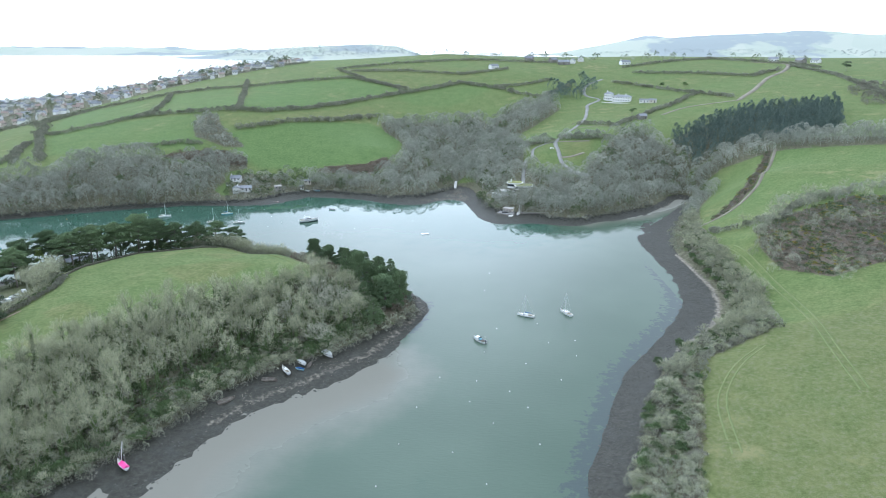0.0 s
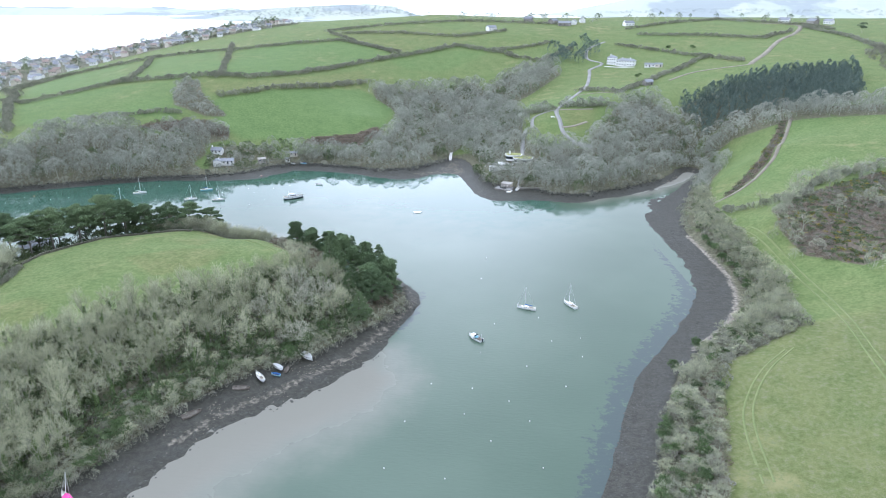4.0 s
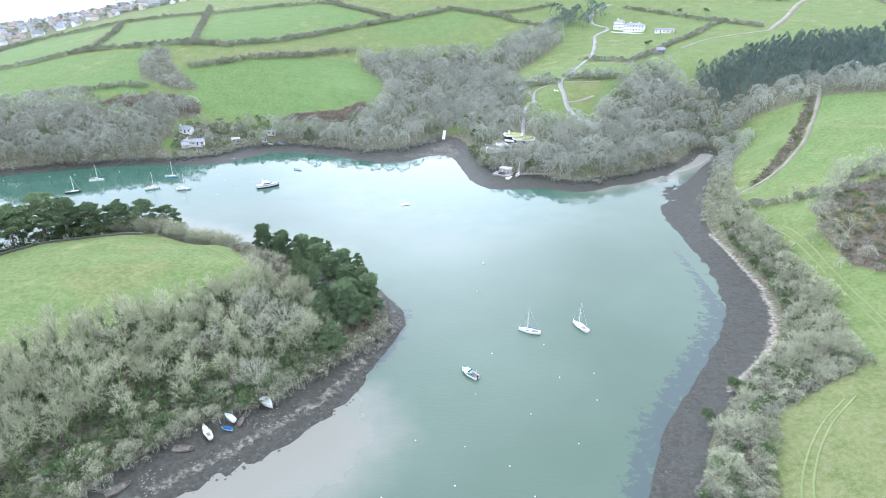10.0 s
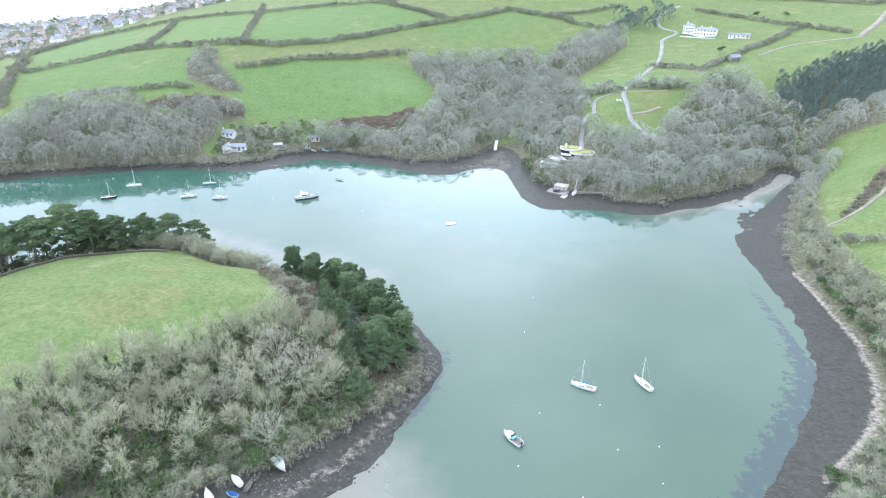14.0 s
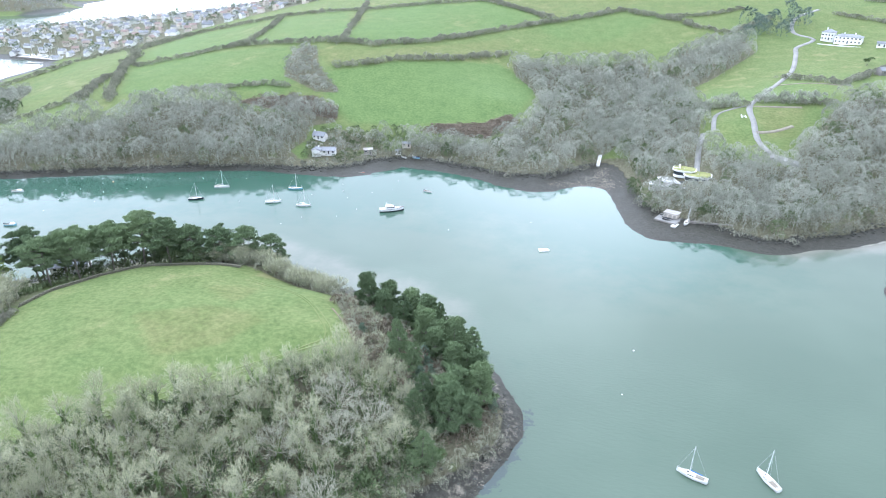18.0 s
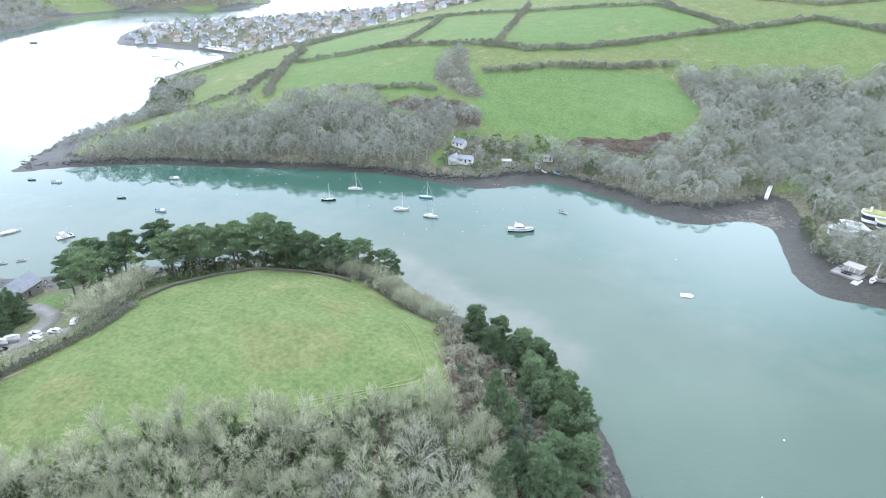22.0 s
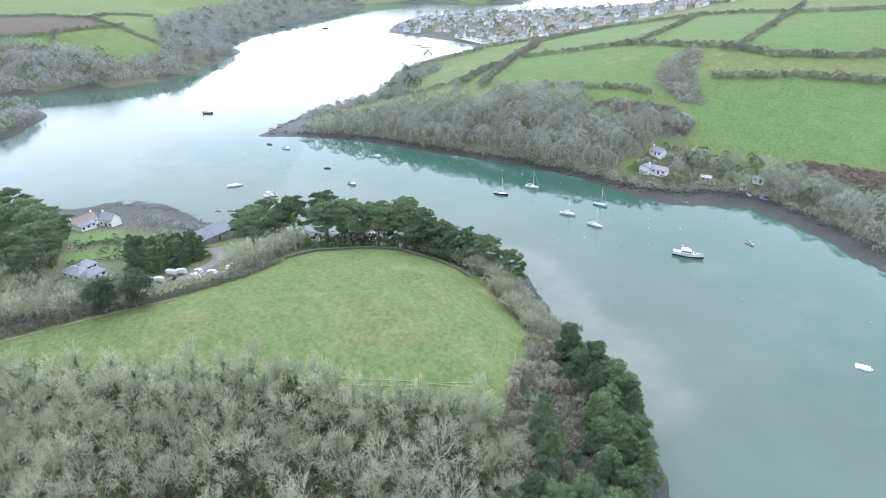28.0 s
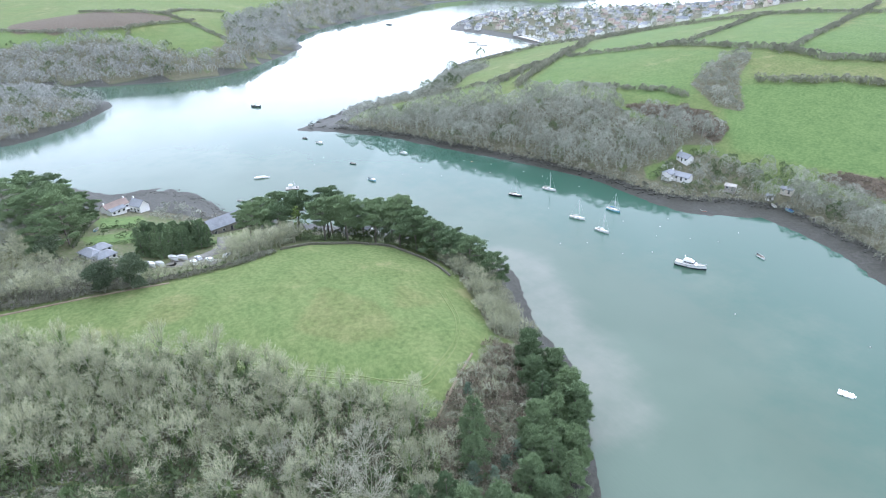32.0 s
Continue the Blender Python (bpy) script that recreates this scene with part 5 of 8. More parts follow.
    planted(thin, np.array([(-37, 259), (-34, 256), (-40, 262), (-28, 248), (-46, 266), (-48, 272), (-52, 277), (-44, 281), (-55, 284), (-60, 291), (-37, 247), (-31, 237), (-40, 252), (-66, 294), (-62, 284)], float), 686, (0.7, 1.15))
    scrub = scatter(TIP_WOOD, 3.4, 690)
    massed("point_scrub", NEAR_SMALL, scrub[::2], 691, THICKET, "grey-brown leafless scrub between the conifers", "scrub", (0.6, 1.0))
    massed("point_bracken", TUSSOCK + BRUSH_BITS[:1], scatter(TIP_WOOD, 2.3, 693), 692, BRACKEN, "russet dead bracken on the point", "bracken", (0.8, 1.6))
    # The fringe between the field and the river.
    f = scatter(NORTH_FRINGE, 4.4, 700)
    fr = [stand("fringe_tree", bare_tree_meshes(705 + k, 7.5, 4.0, 16, fork=0.15), "low spreading leafless tree on the field's edge", "tree", "trees along the field's edge") for k in range(2)]
    planted(fr, f, 701, (0.75, 1.05))
    massed("fringe_scrub", NEAR_SMALL, scatter(NORTH_FRINGE, 3.6, 702), 703, THICKET, "grey scrub on the river cliff", "scrub", (0.85, 1.35))
    massed("cliff_scrub", BRUSH_BITS + TUSSOCK, np.array([(x, y) for x, y in walked(PENINSULA_BANK[10:24], 2.4)]) + np.random.default_rng(7).normal(0, 1.2, (len(walked(PENINSULA_BANK[10:24], 2.4)), 2)),
           704, BRUSH, "brown scrub hanging over the low cliff", "scrub", (0.6, 1.1))


def grow_pines():
    pines = [stand("pine_tree", pine_meshes(710 + k, 16.0 + k, 6.8, 0.38 + 0.04 * k, 24 + k, 900), "tall flat-topped dark pine with a bare trunk behind the field wall", "tree", "pines behind the field wall") for k in range(3)]
    planted(pines, np.array([(-187, 262), (-176, 287), (-171, 295), (-164, 304), (-156, 311), (-147, 314), (-182, 291), (-173, 303), (-166, 313), (-193, 274), (-197, 262), (-179, 297), (-204, 270), (-212, 280), (-199, 284), (-190, 296)], float), 711, (0.95, 1.12))
    lower = [stand("pine_tree", pine_meshes(715 + k, 13.0, 6.0, 0.18, 22, 700), "rounded dark pine on the river cliff", "tree", "pines behind the field wall") for k in range(2)]
    planted(lower, np.array([(-138, 317), (-128, 319), (-119, 321), (-110, 324), (-132, 325), (-157, 318), (-143, 320), (-150, 320)], float), 716, (0.85, 1.12))
    gold = stand("cypress", conifer_meshes(720, 14, 4.2, 1500, CYPRESS), "broad yellow-green cypress beside the dark pines", "tree", "")
    planted([gold], np.array([(-186, 280)], float), 721, (1.1, 1.12))
    beneath = scatter([(-196, 262), (-184, 264), (-176, 274), (-170, 294), (-154, 309), (-130, 314), (-130, 322), (-158, 322), (-176, 308), (-188, 286)], 3.6, 724)
    massed("wall_undergrowth", FAR_SMALL + BRUSH_BITS, beneath, 722, EVERGREEN_FAR, "dark laurel and scrub beneath the pines", "scrub", (0.7, 1.3))
    # West: pines over the houses, a clipped dark block, and the hedgerow trees.
    planted([stand("pine_tree", pine_meshes(725, 19, 7.6, 0.12, 28, 900), "large spreading dark pine beside the white house", "tree", "pines by the houses")],
            np.array([(-288, 193), (-300, 184), (-270, 199), (-256, 204), (-248, 199), (-272, 186), (-284, 165), (-236, 192), (-242, 186), (-244, 160), (-262, 178), (-226, 197), (-209, 188), (-238, 152)], float), 726, (0.9, 1.2))
    block = scatter([(-218, 224), (-206, 246), (-196, 245), (-188, 236), (-192, 219)], 3.6, 730)
    planted([stand("shelter_conifer", conifer_meshes(731, 10.0, 3.0, 4200, skirt=0.02), "dense dark conifer of the shelter belt by the boatyard", "tree", "shelter belt conifers")], block, 732, (0.85, 1.1))
    holm = [stand("holm_oak", bush_meshes(735, 12.5, 5.2, 6600, HOLM, (0.35, 0.8), (0.22, 0.42), 16, 0.14), "round dark evergreen oak in the hedgerow", "tree", "evergreen oaks in the hedgerow")]
    planted(holm, np.array([(-168.3, 204.5), (-164.8, 212.8), (-206, 190)], float), 736, (1.0, 1.1))
    row = [stand("hedgerow_tree", bare_tree_meshes(740 + k, 8.2, 3.9, 13), "leafless grey hedgerow tree beside the field", "tree", "hedgerow trees west of the field") for k in range(3)]
    spots = np.array(walked([(-177, 276), (-172, 263), (-169, 254), (-167, 246)], 2.6) + walked([(-184, 272), (-178, 258), (-173, 248)], 3.6)
                     + walked([(-174, 195), (-177, 188), (-180, 176), (-190, 160)], 2.8) + walked([(-181, 199), (-186, 184), (-192, 170), (-202, 158)], 3.4), float)
    spots = spots[np.hypot(spots[:, 0] + 171, spots[:, 1] - 203.5) > 5]
    planted(row, spots + np.random.default_rng(741).normal(0, 0.9, spots.shape), 742, (0.9, 1.3))
    garden = scatter([(-192, 190), (-214, 184), (-240, 178), (-270, 176), (-300, 162), (-240, 140), (-205, 150), (-190, 168)], 5.4, 743)
    planted(row, garden, 744, (0.75, 1.1), first=False)
    stub = [stand("small_tree", bare_tree_meshes(745, 5.4, 2.4, 9), "small leafless tree in the hedge beside the lane", "tree", "row of small trees by the boatyard")]
    line = np.array(walked([(-167, 219), (-165.5, 231), (-164, 246)], 2.4), float)
    planted(stub, line, 746, (0.7, 1.1))
    massed("lane_hedge", BRUSH_BITS, np.array(walked([(-165, 218), (-162.5, 231), (-161.5, 246), (-166, 262)], 0.9), float), 756, BRUSH, "dense brown hedge between lane and field", "hedge", (0.6, 0.9))
    massed("lane_hedge", BRUSH_BITS, np.array(walked([(-166, 218), (-163.5, 231), (-162.5, 246), (-167, 262)], 2.6), float), 757, EVERGREEN_FAR, "ivy and holly in the lane hedge", "hedge", (0.6, 0.95))
    bushy = np.array(walked([(-180, 274), (-174, 262), (-169, 250)], 2.4) + walked([(-176, 196), (-180, 182), (-186, 166)], 3.0) + walked([(-190, 192), (-194, 176)], 4.0), float)
    massed("hedgerow_thicket", NEAR_SMALL, bushy, 763, THICKET, "rounded grey thicket among the hedgerow trees", "scrub", (1.1, 1.7))
    massed("hedge_undergrowth", BRUSH_BITS + TUSSOCK, np.array(walked([(-178, 166), (-174, 186), (-171, 204), (-165, 219)], 1.3) + walked([(-184, 168), (-180, 188), (-176, 204)], 1.6), float), 747, BRUSH,
           "tangled brown scrub beneath the hedgerow trees", "scrub", (0.7, 1.25))
    front = scatter([(-205, 196), (-196, 214), (-192, 219), (-181, 222), (-169, 219), (-176, 202), (-186, 196)], 3.6, 758)
    leafy, bare = mostly(front, 0.35, 759)
    massed("garden_shrubs", BRUSH_BITS, leafy, 760, EVERGREEN_FAR, "dark green shrubs behind the hedge", "shrub", (0.7, 1.4))
    massed("garden_shrubs", BRUSH_BITS + FAR_SMALL[:1], bare, 761, TWIG_FAR, "grey leafless shrubs behind the hedge", "shrub", (0.6, 1.1))
    hedged = np.array(walked([(-245, 210), (-244, 228)], 1.4) + walked([(-221, 203), (-218, 224), (-236, 227)], 1.6) + walked([(-272, 208), (-245, 203), (-222, 198)], 1.8), float)
    massed("garden_hedge", BRUSH_BITS, hedged, 762, EVERGREEN_FAR, "clipped green hedges between the lawns", "hedge", (0.55, 0.9))
    lots = scatter([(-226, 213), (-222, 232), (-236, 236), (-258, 226), (-262, 212), (-240, 206)], 7.5, 748)
    massed("garden_shrubs", BRUSH_BITS, lots, 749, EVERGREEN_FAR, "rounded green shrubs between the lawns", "shrub", (0.7, 1.1))
    massed("garden_shrubs", BRUSH_BITS + FAR_SMALL[:1], scatter([(-262, 232), (-240, 244), (-252, 258), (-280, 250), (-284, 240)], 5.0, 754), 755, TWIG_FAR, "grey garden shrubs above the beach", "shrub", (0.6, 1.0))
    back = scatter([(-205, 168), (-240, 140), (-330, 150), (-322, 176), (-290, 182), (-256, 186), (-228, 180)], 6.5, 750)
    massed("bare_woodland", FAR_BARE, back, 751, TWIG_FAR, "leafless grey trees behind the houses", "woodland", (0.7, 1.1))
    massed("garden_scrub", FAR_SMALL + BRUSH_BITS, scatter([(-172, 186), (-169, 212), (-188, 214), (-204, 194), (-215, 184), (-185, 172)], 4.0, 752), 753, BRUSH, "brown hedgerow scrub round the gardens", "scrub", (0.7, 1.1))


grow_headland()
grow_pines()


# ---------------------------------------------------------------- the east bank
def grow_east_bank():
    grey = [stand("bank_tree", bare_tree_meshes(760 + k, 6.2, 3.6, 13, fork=0.15), "leafless grey thicket tree on the steep bank", "tree", "trees along the east bank") for k in range(3)]
    spots = scatter(EAST_WOOD, 4.6, 765)
    south = spots[:, 1] < 225
    planted(grey, spots[~south], 766, (0.65, 1.1))
    green = [stand("evergreen_shrub", bush_meshes(770 + k, 3.0, 2.4, 420, EVERGREEN), "green gorse and ivy bush on the steep bank", "shrub", "evergreen shrubs on the east bank") for k in range(2)]
    s2 = scatter(EAST_WOOD, 6.2, 771)
    planted(green, s2[distance(s2[:, 0], s2[:, 1], EAST_BANK) < 14], 772, (0.6, 1.1))
    big = [stand("bank_tree", bare_tree_meshes(850 + k, 8.0, 4.3, 18, fork=0.15), "broad leafless grey tree on top of the bank", "tree", "trees along the east bank") for k in range(2)]
    planted(big, np.array([(141, 270), (141, 279), (129, 245), (118, 234), (123, 230), (128, 256), (141.5, 329), (141, 321), (76, 186), (82, 197), (78, 199), (66, 165), (108, 223), (90, 211), (139.5, 305), (140, 293), (137, 339), (136, 262), (113, 228)], float), 852, (0.75, 1.05))
    ivied = [stand("evergreen_shrub", bush_meshes(855, 4.2, 3.2, 900, EVERGREEN, (0.3, 0.6), (0.16, 0.32)), "dense green holly and ivy thicket on the bank", "shrub", "evergreen shrubs on the east bank")]
    planted(ivied, np.array([(133, 277), (131, 280), (79, 208), (133, 292), (133, 310), (133, 323), (91, 221), (63, 165), (64, 173), (134, 287), (132, 300), (133, 316), (130, 270)], float), 856, (0.7, 1.1))
    low = [stand("shrub", bush_meshes(775 + k, 2.6, 2.2, 380, TWIG, (0.35, 0.8), (0.05, 0.11)), "pale grey lichen-covered blackthorn shrub on the bank", "shrub", "shrubs on the east bank") for k in range(2)]
    s3 = scatter(EAST_WOOD, 3.4, 776)
    planted(low, s3[s3[:, 1] < 228], 777, (0.6, 1.15))
    thick = scatter(EAST_WOOD, 3.8, 783)
    leafy, bare = mostly(thick, 0.22, 784)
    massed("bank_thicket", NEAR_SMALL, bare, 818, THICKET, "rounded grey blackthorn thicket on the bank", "scrub", (0.6, 1.05))
    massed("bank_thicket", FAR_SMALL, leafy, 819, EVERGREEN_FAR, "green ivy and gorse in the bank thicket", "scrub", (0.5, 0.85))
    massed("bank_bramble", BRUSH_BITS + TUSSOCK, scatter(EAST_WOOD, 2.9, 778), 779, BRUSH, "brown bramble thicket on the bank", "scrub", (0.7, 1.2))
    massed("dead_bracken", TUSSOCK, scatter([(60, 120), (76, 160), (84, 182), (88, 200), (78, 192), (68, 165)], 2.2, 780), 781, BRACKEN, "russet dead bracken along the field's edge", "bracken")
    gorse = scatter(GORSE_BRAKE, 2.7, 785)
    patchy = np.array([noise.noise((x * 0.055, y * 0.055, 2.0)) + 0.35 * noise.noise((x * 0.2, y * 0.2, 5.0)) for x, y in gorse])
    g, rest = gorse[patchy > 0.1], gorse[patchy <= 0.1]
    massed("gorse_brake", TUSSOCK, g[::2], 838, EVERGREEN_FAR, "dark green gorse without flowers on the hillside", "gorse", (1.0, 1.7))
    massed("gorse_brake", TUSSOCK, g[np.arange(len(g)) % 3 > 0], 787, GORSE, "yellow flowering gorse on the hillside", "gorse", (0.7, 1.1))
    b, s = mostly(rest, 0.5, 788)
    massed("dead_bracken", TUSSOCK, b, 789, BRACKEN, "russet dead bracken on the hillside", "bracken", (0.8, 1.6))
    massed("hill_scrub", BRUSH_BITS, s, 790, BRUSH, "dull brown scrub among the bracken", "scrub", (0.5, 1.0))
    massed("hill_scrub", TUSSOCK, scatter(GORSE_BRAKE, 4.2, 839), 840, EVERGREEN_FAR, "dark green bramble among the bracken", "scrub", (0.8, 1.5))
    banked = scatter(BRACKEN_BANK, 1.9, 791)
    massed("dead_bracken", TUSSOCK, banked[::2], 792, BRACKEN, "dead bracken beside the track", "bracken", (0.8, 1.5))
    massed("track_scrub", BRUSH_BITS, banked[1::4], 835, BRUSH, "dull brown scrub on the bank beside the track", "scrub", (0.4, 0.8))
    g = banked[3::4]
    massed("track_scrub", TUSSOCK, g, 836, EVERGREEN_FAR, "dark green gorse on the bank beside the track", "scrub", (0.9, 1.6))
    massed("gorse_bank", TUSSOCK, g[(g[:, 1] > 405) & (g[:, 1] < 450)], 837, GORSE, "yellow flowering gorse on the bank beside the track", "gorse", (0.8, 1.3))
    massed("dead_bracken", TUSSOCK, scatter(BRACKEN_STRIP, 2.6, 793), 794, BRACKEN, "russet bracken below the pasture", "bracken", (0.8, 1.8))
    spots = np.array([(193, 357), (198, 350), (203, 340), (186, 345), (178, 333), (166, 340), (196, 335), (205, 352), (172, 262), (214, 340), (218, 347), (246, 352), (236, 346), (228, 338), (199, 356), (210, 352), (163, 294), (159, 303), (205, 296), (197, 299), (240, 330), (225, 350), (174, 328)], float)
    planted([stand("hill_tree", bare_tree_meshes(795, 8.0, 4.4, 11), "rounded leafless tree on the hillside hedge", "tree", "hillside trees")], spots, 796, (0.8, 1.25))
    brake = np.array(walked([(157, 278), (158, 300), (165, 322), (180, 334), (200, 350), (222, 348), (248, 352)], 3.4) + walked([(168, 258), (190, 262), (215, 264)], 6.0) + walked([(176, 300), (200, 310), (226, 330)], 6.0), float)
    massed("hill_thicket", NEAR_SMALL, brake + np.random.default_rng(832).normal(0, 2.2, brake.shape), 833, THICKET, "rounded grey thorn thicket round the gorse brake", "scrub", (0.7, 1.5))
    crest = np.array([(203, 343), (210, 348), (219, 344), (228, 346), (237, 350), (246, 349), (193, 352), (198, 341), (214, 336), (240, 340), (252, 346)], float)
    massed("bare_woodland", FAR_BARE, crest, 834, TWIG_FAR, "rounded leafless trees above the gorse brake", "woodland", (0.55, 0.85))
    massed("scrub_wood", FAR_SMALL + BRUSH_BITS, scatter(SCRUB, 4.6, 797), 798, TWIG_FAR, "grey thorn scrub between the pastures", "scrub", (0.7, 1.2))
    massed("coastal_scrub", FAR_SMALL + BRUSH_BITS, scatter(SPIT_SCRUB, 4.4, 799), 800, TWIG_FAR, "grey thorn scrub above the shore", "scrub", (0.7, 1.3))
    plot = off_spots(scatter(COTTAGE_GARDEN, 5.6, 801))
    leafy, bare = mostly(plot, 0.4, 808)
    massed("garden_trees", FAR_GREEN, leafy, 802, EVERGREEN_FAR, "green garden trees and shrubs round the cottages", "tree", (0.45, 0.8))
    massed("garden_trees", FAR_BARE, bare, 809, TWIG_FAR, "leafless garden trees round the cottages", "tree", (0.4, 0.7))
    more = off_spots(scatter([(-118, 484), (-100, 493), (-62, 486), (-62, 508), (-100, 516), (-135, 510), (-130, 496)], 5.2, 810))
    leafy, bare = mostly(more, 0.3, 811)
    massed("garden_trees", FAR_GREEN, leafy, 812, EVERGREEN_FAR, "ivy-green trees above the beach", "tree", (0.5, 0.9))
    massed("bare_woodland", FAR_BARE, bare, 813, TWIG_FAR, "leafless grey trees above the beach", "woodland", (0.55, 0.85))
    house_front = off_spots(scatter([(28, 446), (36, 432), (50, 432), (66, 428), (84, 432), (92, 446), (74, 450), (64, 444), (44, 446)], 4.4, 814))
    leafy, bare = mostly(house_front, 0.4, 815)
    massed("garden_trees", FAR_GREEN, leafy, 816, EVERGREEN_FAR, "evergreen trees below the modern house", "tree", (0.4, 0.7))
    massed("bare_woodland", FAR_BARE, bare, 817, TWIG_FAR, "leafless grey trees below the modern house", "woodland", (0.4, 0.65))
    massed("dead_bracken", TUSSOCK + BRUSH_BITS[:1], scatter(BROWN_BANK, 2.8, 820), 821, BRACKEN, "russet bracken above the cottages", "bracken", (0.8, 1.6))
    massed("scrub_wood", FAR_SMALL, scatter(BROWN_BANK, 8.0, 822), 823, TWIG_FAR, "grey thorn scrub among the bracken", "scrub", (0.6, 1.0))
    dense = off_spots(scatter(COTTAGE_GARDEN, 4.4, 824))
    leafy, bare = mostly(dense, 0.45, 825)
    massed("garden_shrubs", FAR_SMALL + BRUSH_BITS, leafy, 826, EVERGREEN_FAR, "green shrubs crowding the cottage gardens", "shrub", (0.5, 0.9))
    massed("garden_shrubs", FAR_SMALL + BRUSH_BITS, bare, 827, TWIG_FAR, "leafless shrubs crowding the cottage gardens", "shrub", (0.5, 0.9))
    spit = np.array([(-382, 481), (-390, 474), (-399, 467), (-386, 490), (-405, 480), (-460, 526), (-451, 512), (-470, 535), (-493, 555), (-440, 500), (-480, 545), (-415, 492)], float)
    spit = np.r_[spit, [(-478, 541), (-507, 571), (-380, 485), (-373, 460), (-540, 618), (-450, 511), (-384, 479)]]
    massed("evergreen_trees", FAR_GREEN, spit[::2], 828, EVERGREEN_FAR, "dark evergreen trees above the spit", "woodland", (1.0, 1.7))
    massed("bare_woodland", FAR_BARE, spit[1::2], 829, TWIG_FAR, "leafless trees above the spit", "woodland", (0.7, 1.0))
    foot = np.array(walked([(26, 470), (34, 442), (40, 432)], 3.2) + walked([(56, 426), (78, 430), (104, 436), (132, 450)], 4.2), float)
    massed("evergreen_trees", FAR_GREEN, off_spots(foot + np.random.default_rng(830).normal(0, 1.8, foot.shape)), 831, EVERGREEN_FAR, "green holly and ivy at the wood's foot", "woodland", (0.45, 0.9))
    wood_edge = np.array(walked(NORTH_BANK[1:11], 2.4) + walked(NORTH_BANK[13:], 2.4), float)
    massed("bank_scrub", BRUSH_BITS + FAR_SMALL, off_spots(wood_edge + np.random.default_rng(803).normal(0, 1.3, wood_edge.shape) + (0, 0.6)), 804, HEDGE, "grey scrub overhanging the tide line", "scrub", (0.7, 1.2))
    head = scatter([(136, 442), (150, 452), (166, 471), (180, 490), (196, 500), (206, 496), (198, 478), (204, 468), (197, 455), (190, 446), (181, 436), (172, 424), (164, 408), (158, 412), (168, 432), (187, 460), (184, 478), (170, 474), (152, 449)], 4.4, 841)
    leafy, bare = mostly(head, 0.2, 842)
    massed("bare_woodland", FAR_BARE, bare, 843, TWIG_FAR, "leafless grey trees round the head of the creek", "woodland", (0.5, 0.9))
    massed("evergreen_trees", FAR_GREEN, leafy, 844, EVERGREEN_FAR, "green holly and ivy round the head of the creek", "woodland", (0.35, 0.6))
    lip = np.array(walked([(131, 345), (138, 366), (148, 390), (160, 412), (172, 434), (186, 456)], 2.1), float)
    massed("bank_scrub", NEAR_SMALL + BRUSH_BITS, lip + np.random.default_rng(845).normal(0, 1.2, lip.shape), 846, THICKET, "grey scrub overhanging the mud at the creek's head", "scrub", (0.5, 0.95))
    dark = np.array([(129, 731), (147, 761), (164, 782), (172, 759), (148, 729), (138, 745), (155, 745), (120, 720), (134, 752), (127, 760), (141, 735), (160, 750), (168, 770), (150, 772), (133, 740)], float)
    massed("dark_pines", FAR_GREEN, dark, 805, NEEDLE_FAR, "dark pines near the big white house", "tree", (1.5, 2.1))
    lone = np.array([(184, 635), (247, 747), (269, 735)], float)
    planted([stand("holly_tree", bush_meshes(806, 6.0, 3.2, 600, EVERGREEN), "round dark evergreen standing alone in the pasture", "tree", "lone evergreens")], lone, 807, (0.9, 1.2))


def off_spots(spots):
    for x, y, r in HOUSE_SPOTS:
        spots = spots[np.hypot(spots[:, 0] - x, spots[:, 1] - y) > r * 0.75]
    return spots


grow_east_bank()


# ---------------------------------------------------------------- hedgerows
def hedge(line, seed, label="dense brown leafless hedgerow between pastures", tall=1.0, step=1.5, material=HEDGE, kinds=BRUSH_BITS):
    rng = np.random.default_rng(seed)
    pts = np.array(walked(line, step), float)
    pts += rng.normal(0, 0.8 * tall, pts.shape)
    ob = massed("hedge", kinds, pts, seed, material, label, "hedge", (0.65 * tall, 1.3 * tall))
    del ob["kind"]
    return tagged(ob, group="hedgerows")


HEDGES = [[(-374, 588), (-345, 571), (-320, 590), (-294, 620)], [(-294, 620), (-284, 636), (-299, 708), (-322, 775)],
          [(-294, 620), (-266, 624), (-226, 624), (-198, 627), (-169, 625), (-135, 651), (-94, 700), (-74, 721), (-53, 741), (-21, 764), (21, 793), (49, 779), (80, 762)],
          [(-198, 627), (-206, 666), (-228, 762), (-244, 821)], [(-405, 645), (-403, 700), (-398, 735), (-342, 766), (-325, 782), (-245, 775), (-230, 771)],
          [(-227, 771), (-173, 792), (-117, 811), (-67, 777), (-41, 764)], [(-186, 578), (-156, 590), (-113, 618), (-69, 660)], [(-270, 512), (-239, 524), (-218, 533), (-203, 537)],
          [(-311, 490), (-333, 527), (-361, 576), (-374, 608), (-405, 645)], [(-330, 486), (-347, 523), (-355, 552)]]
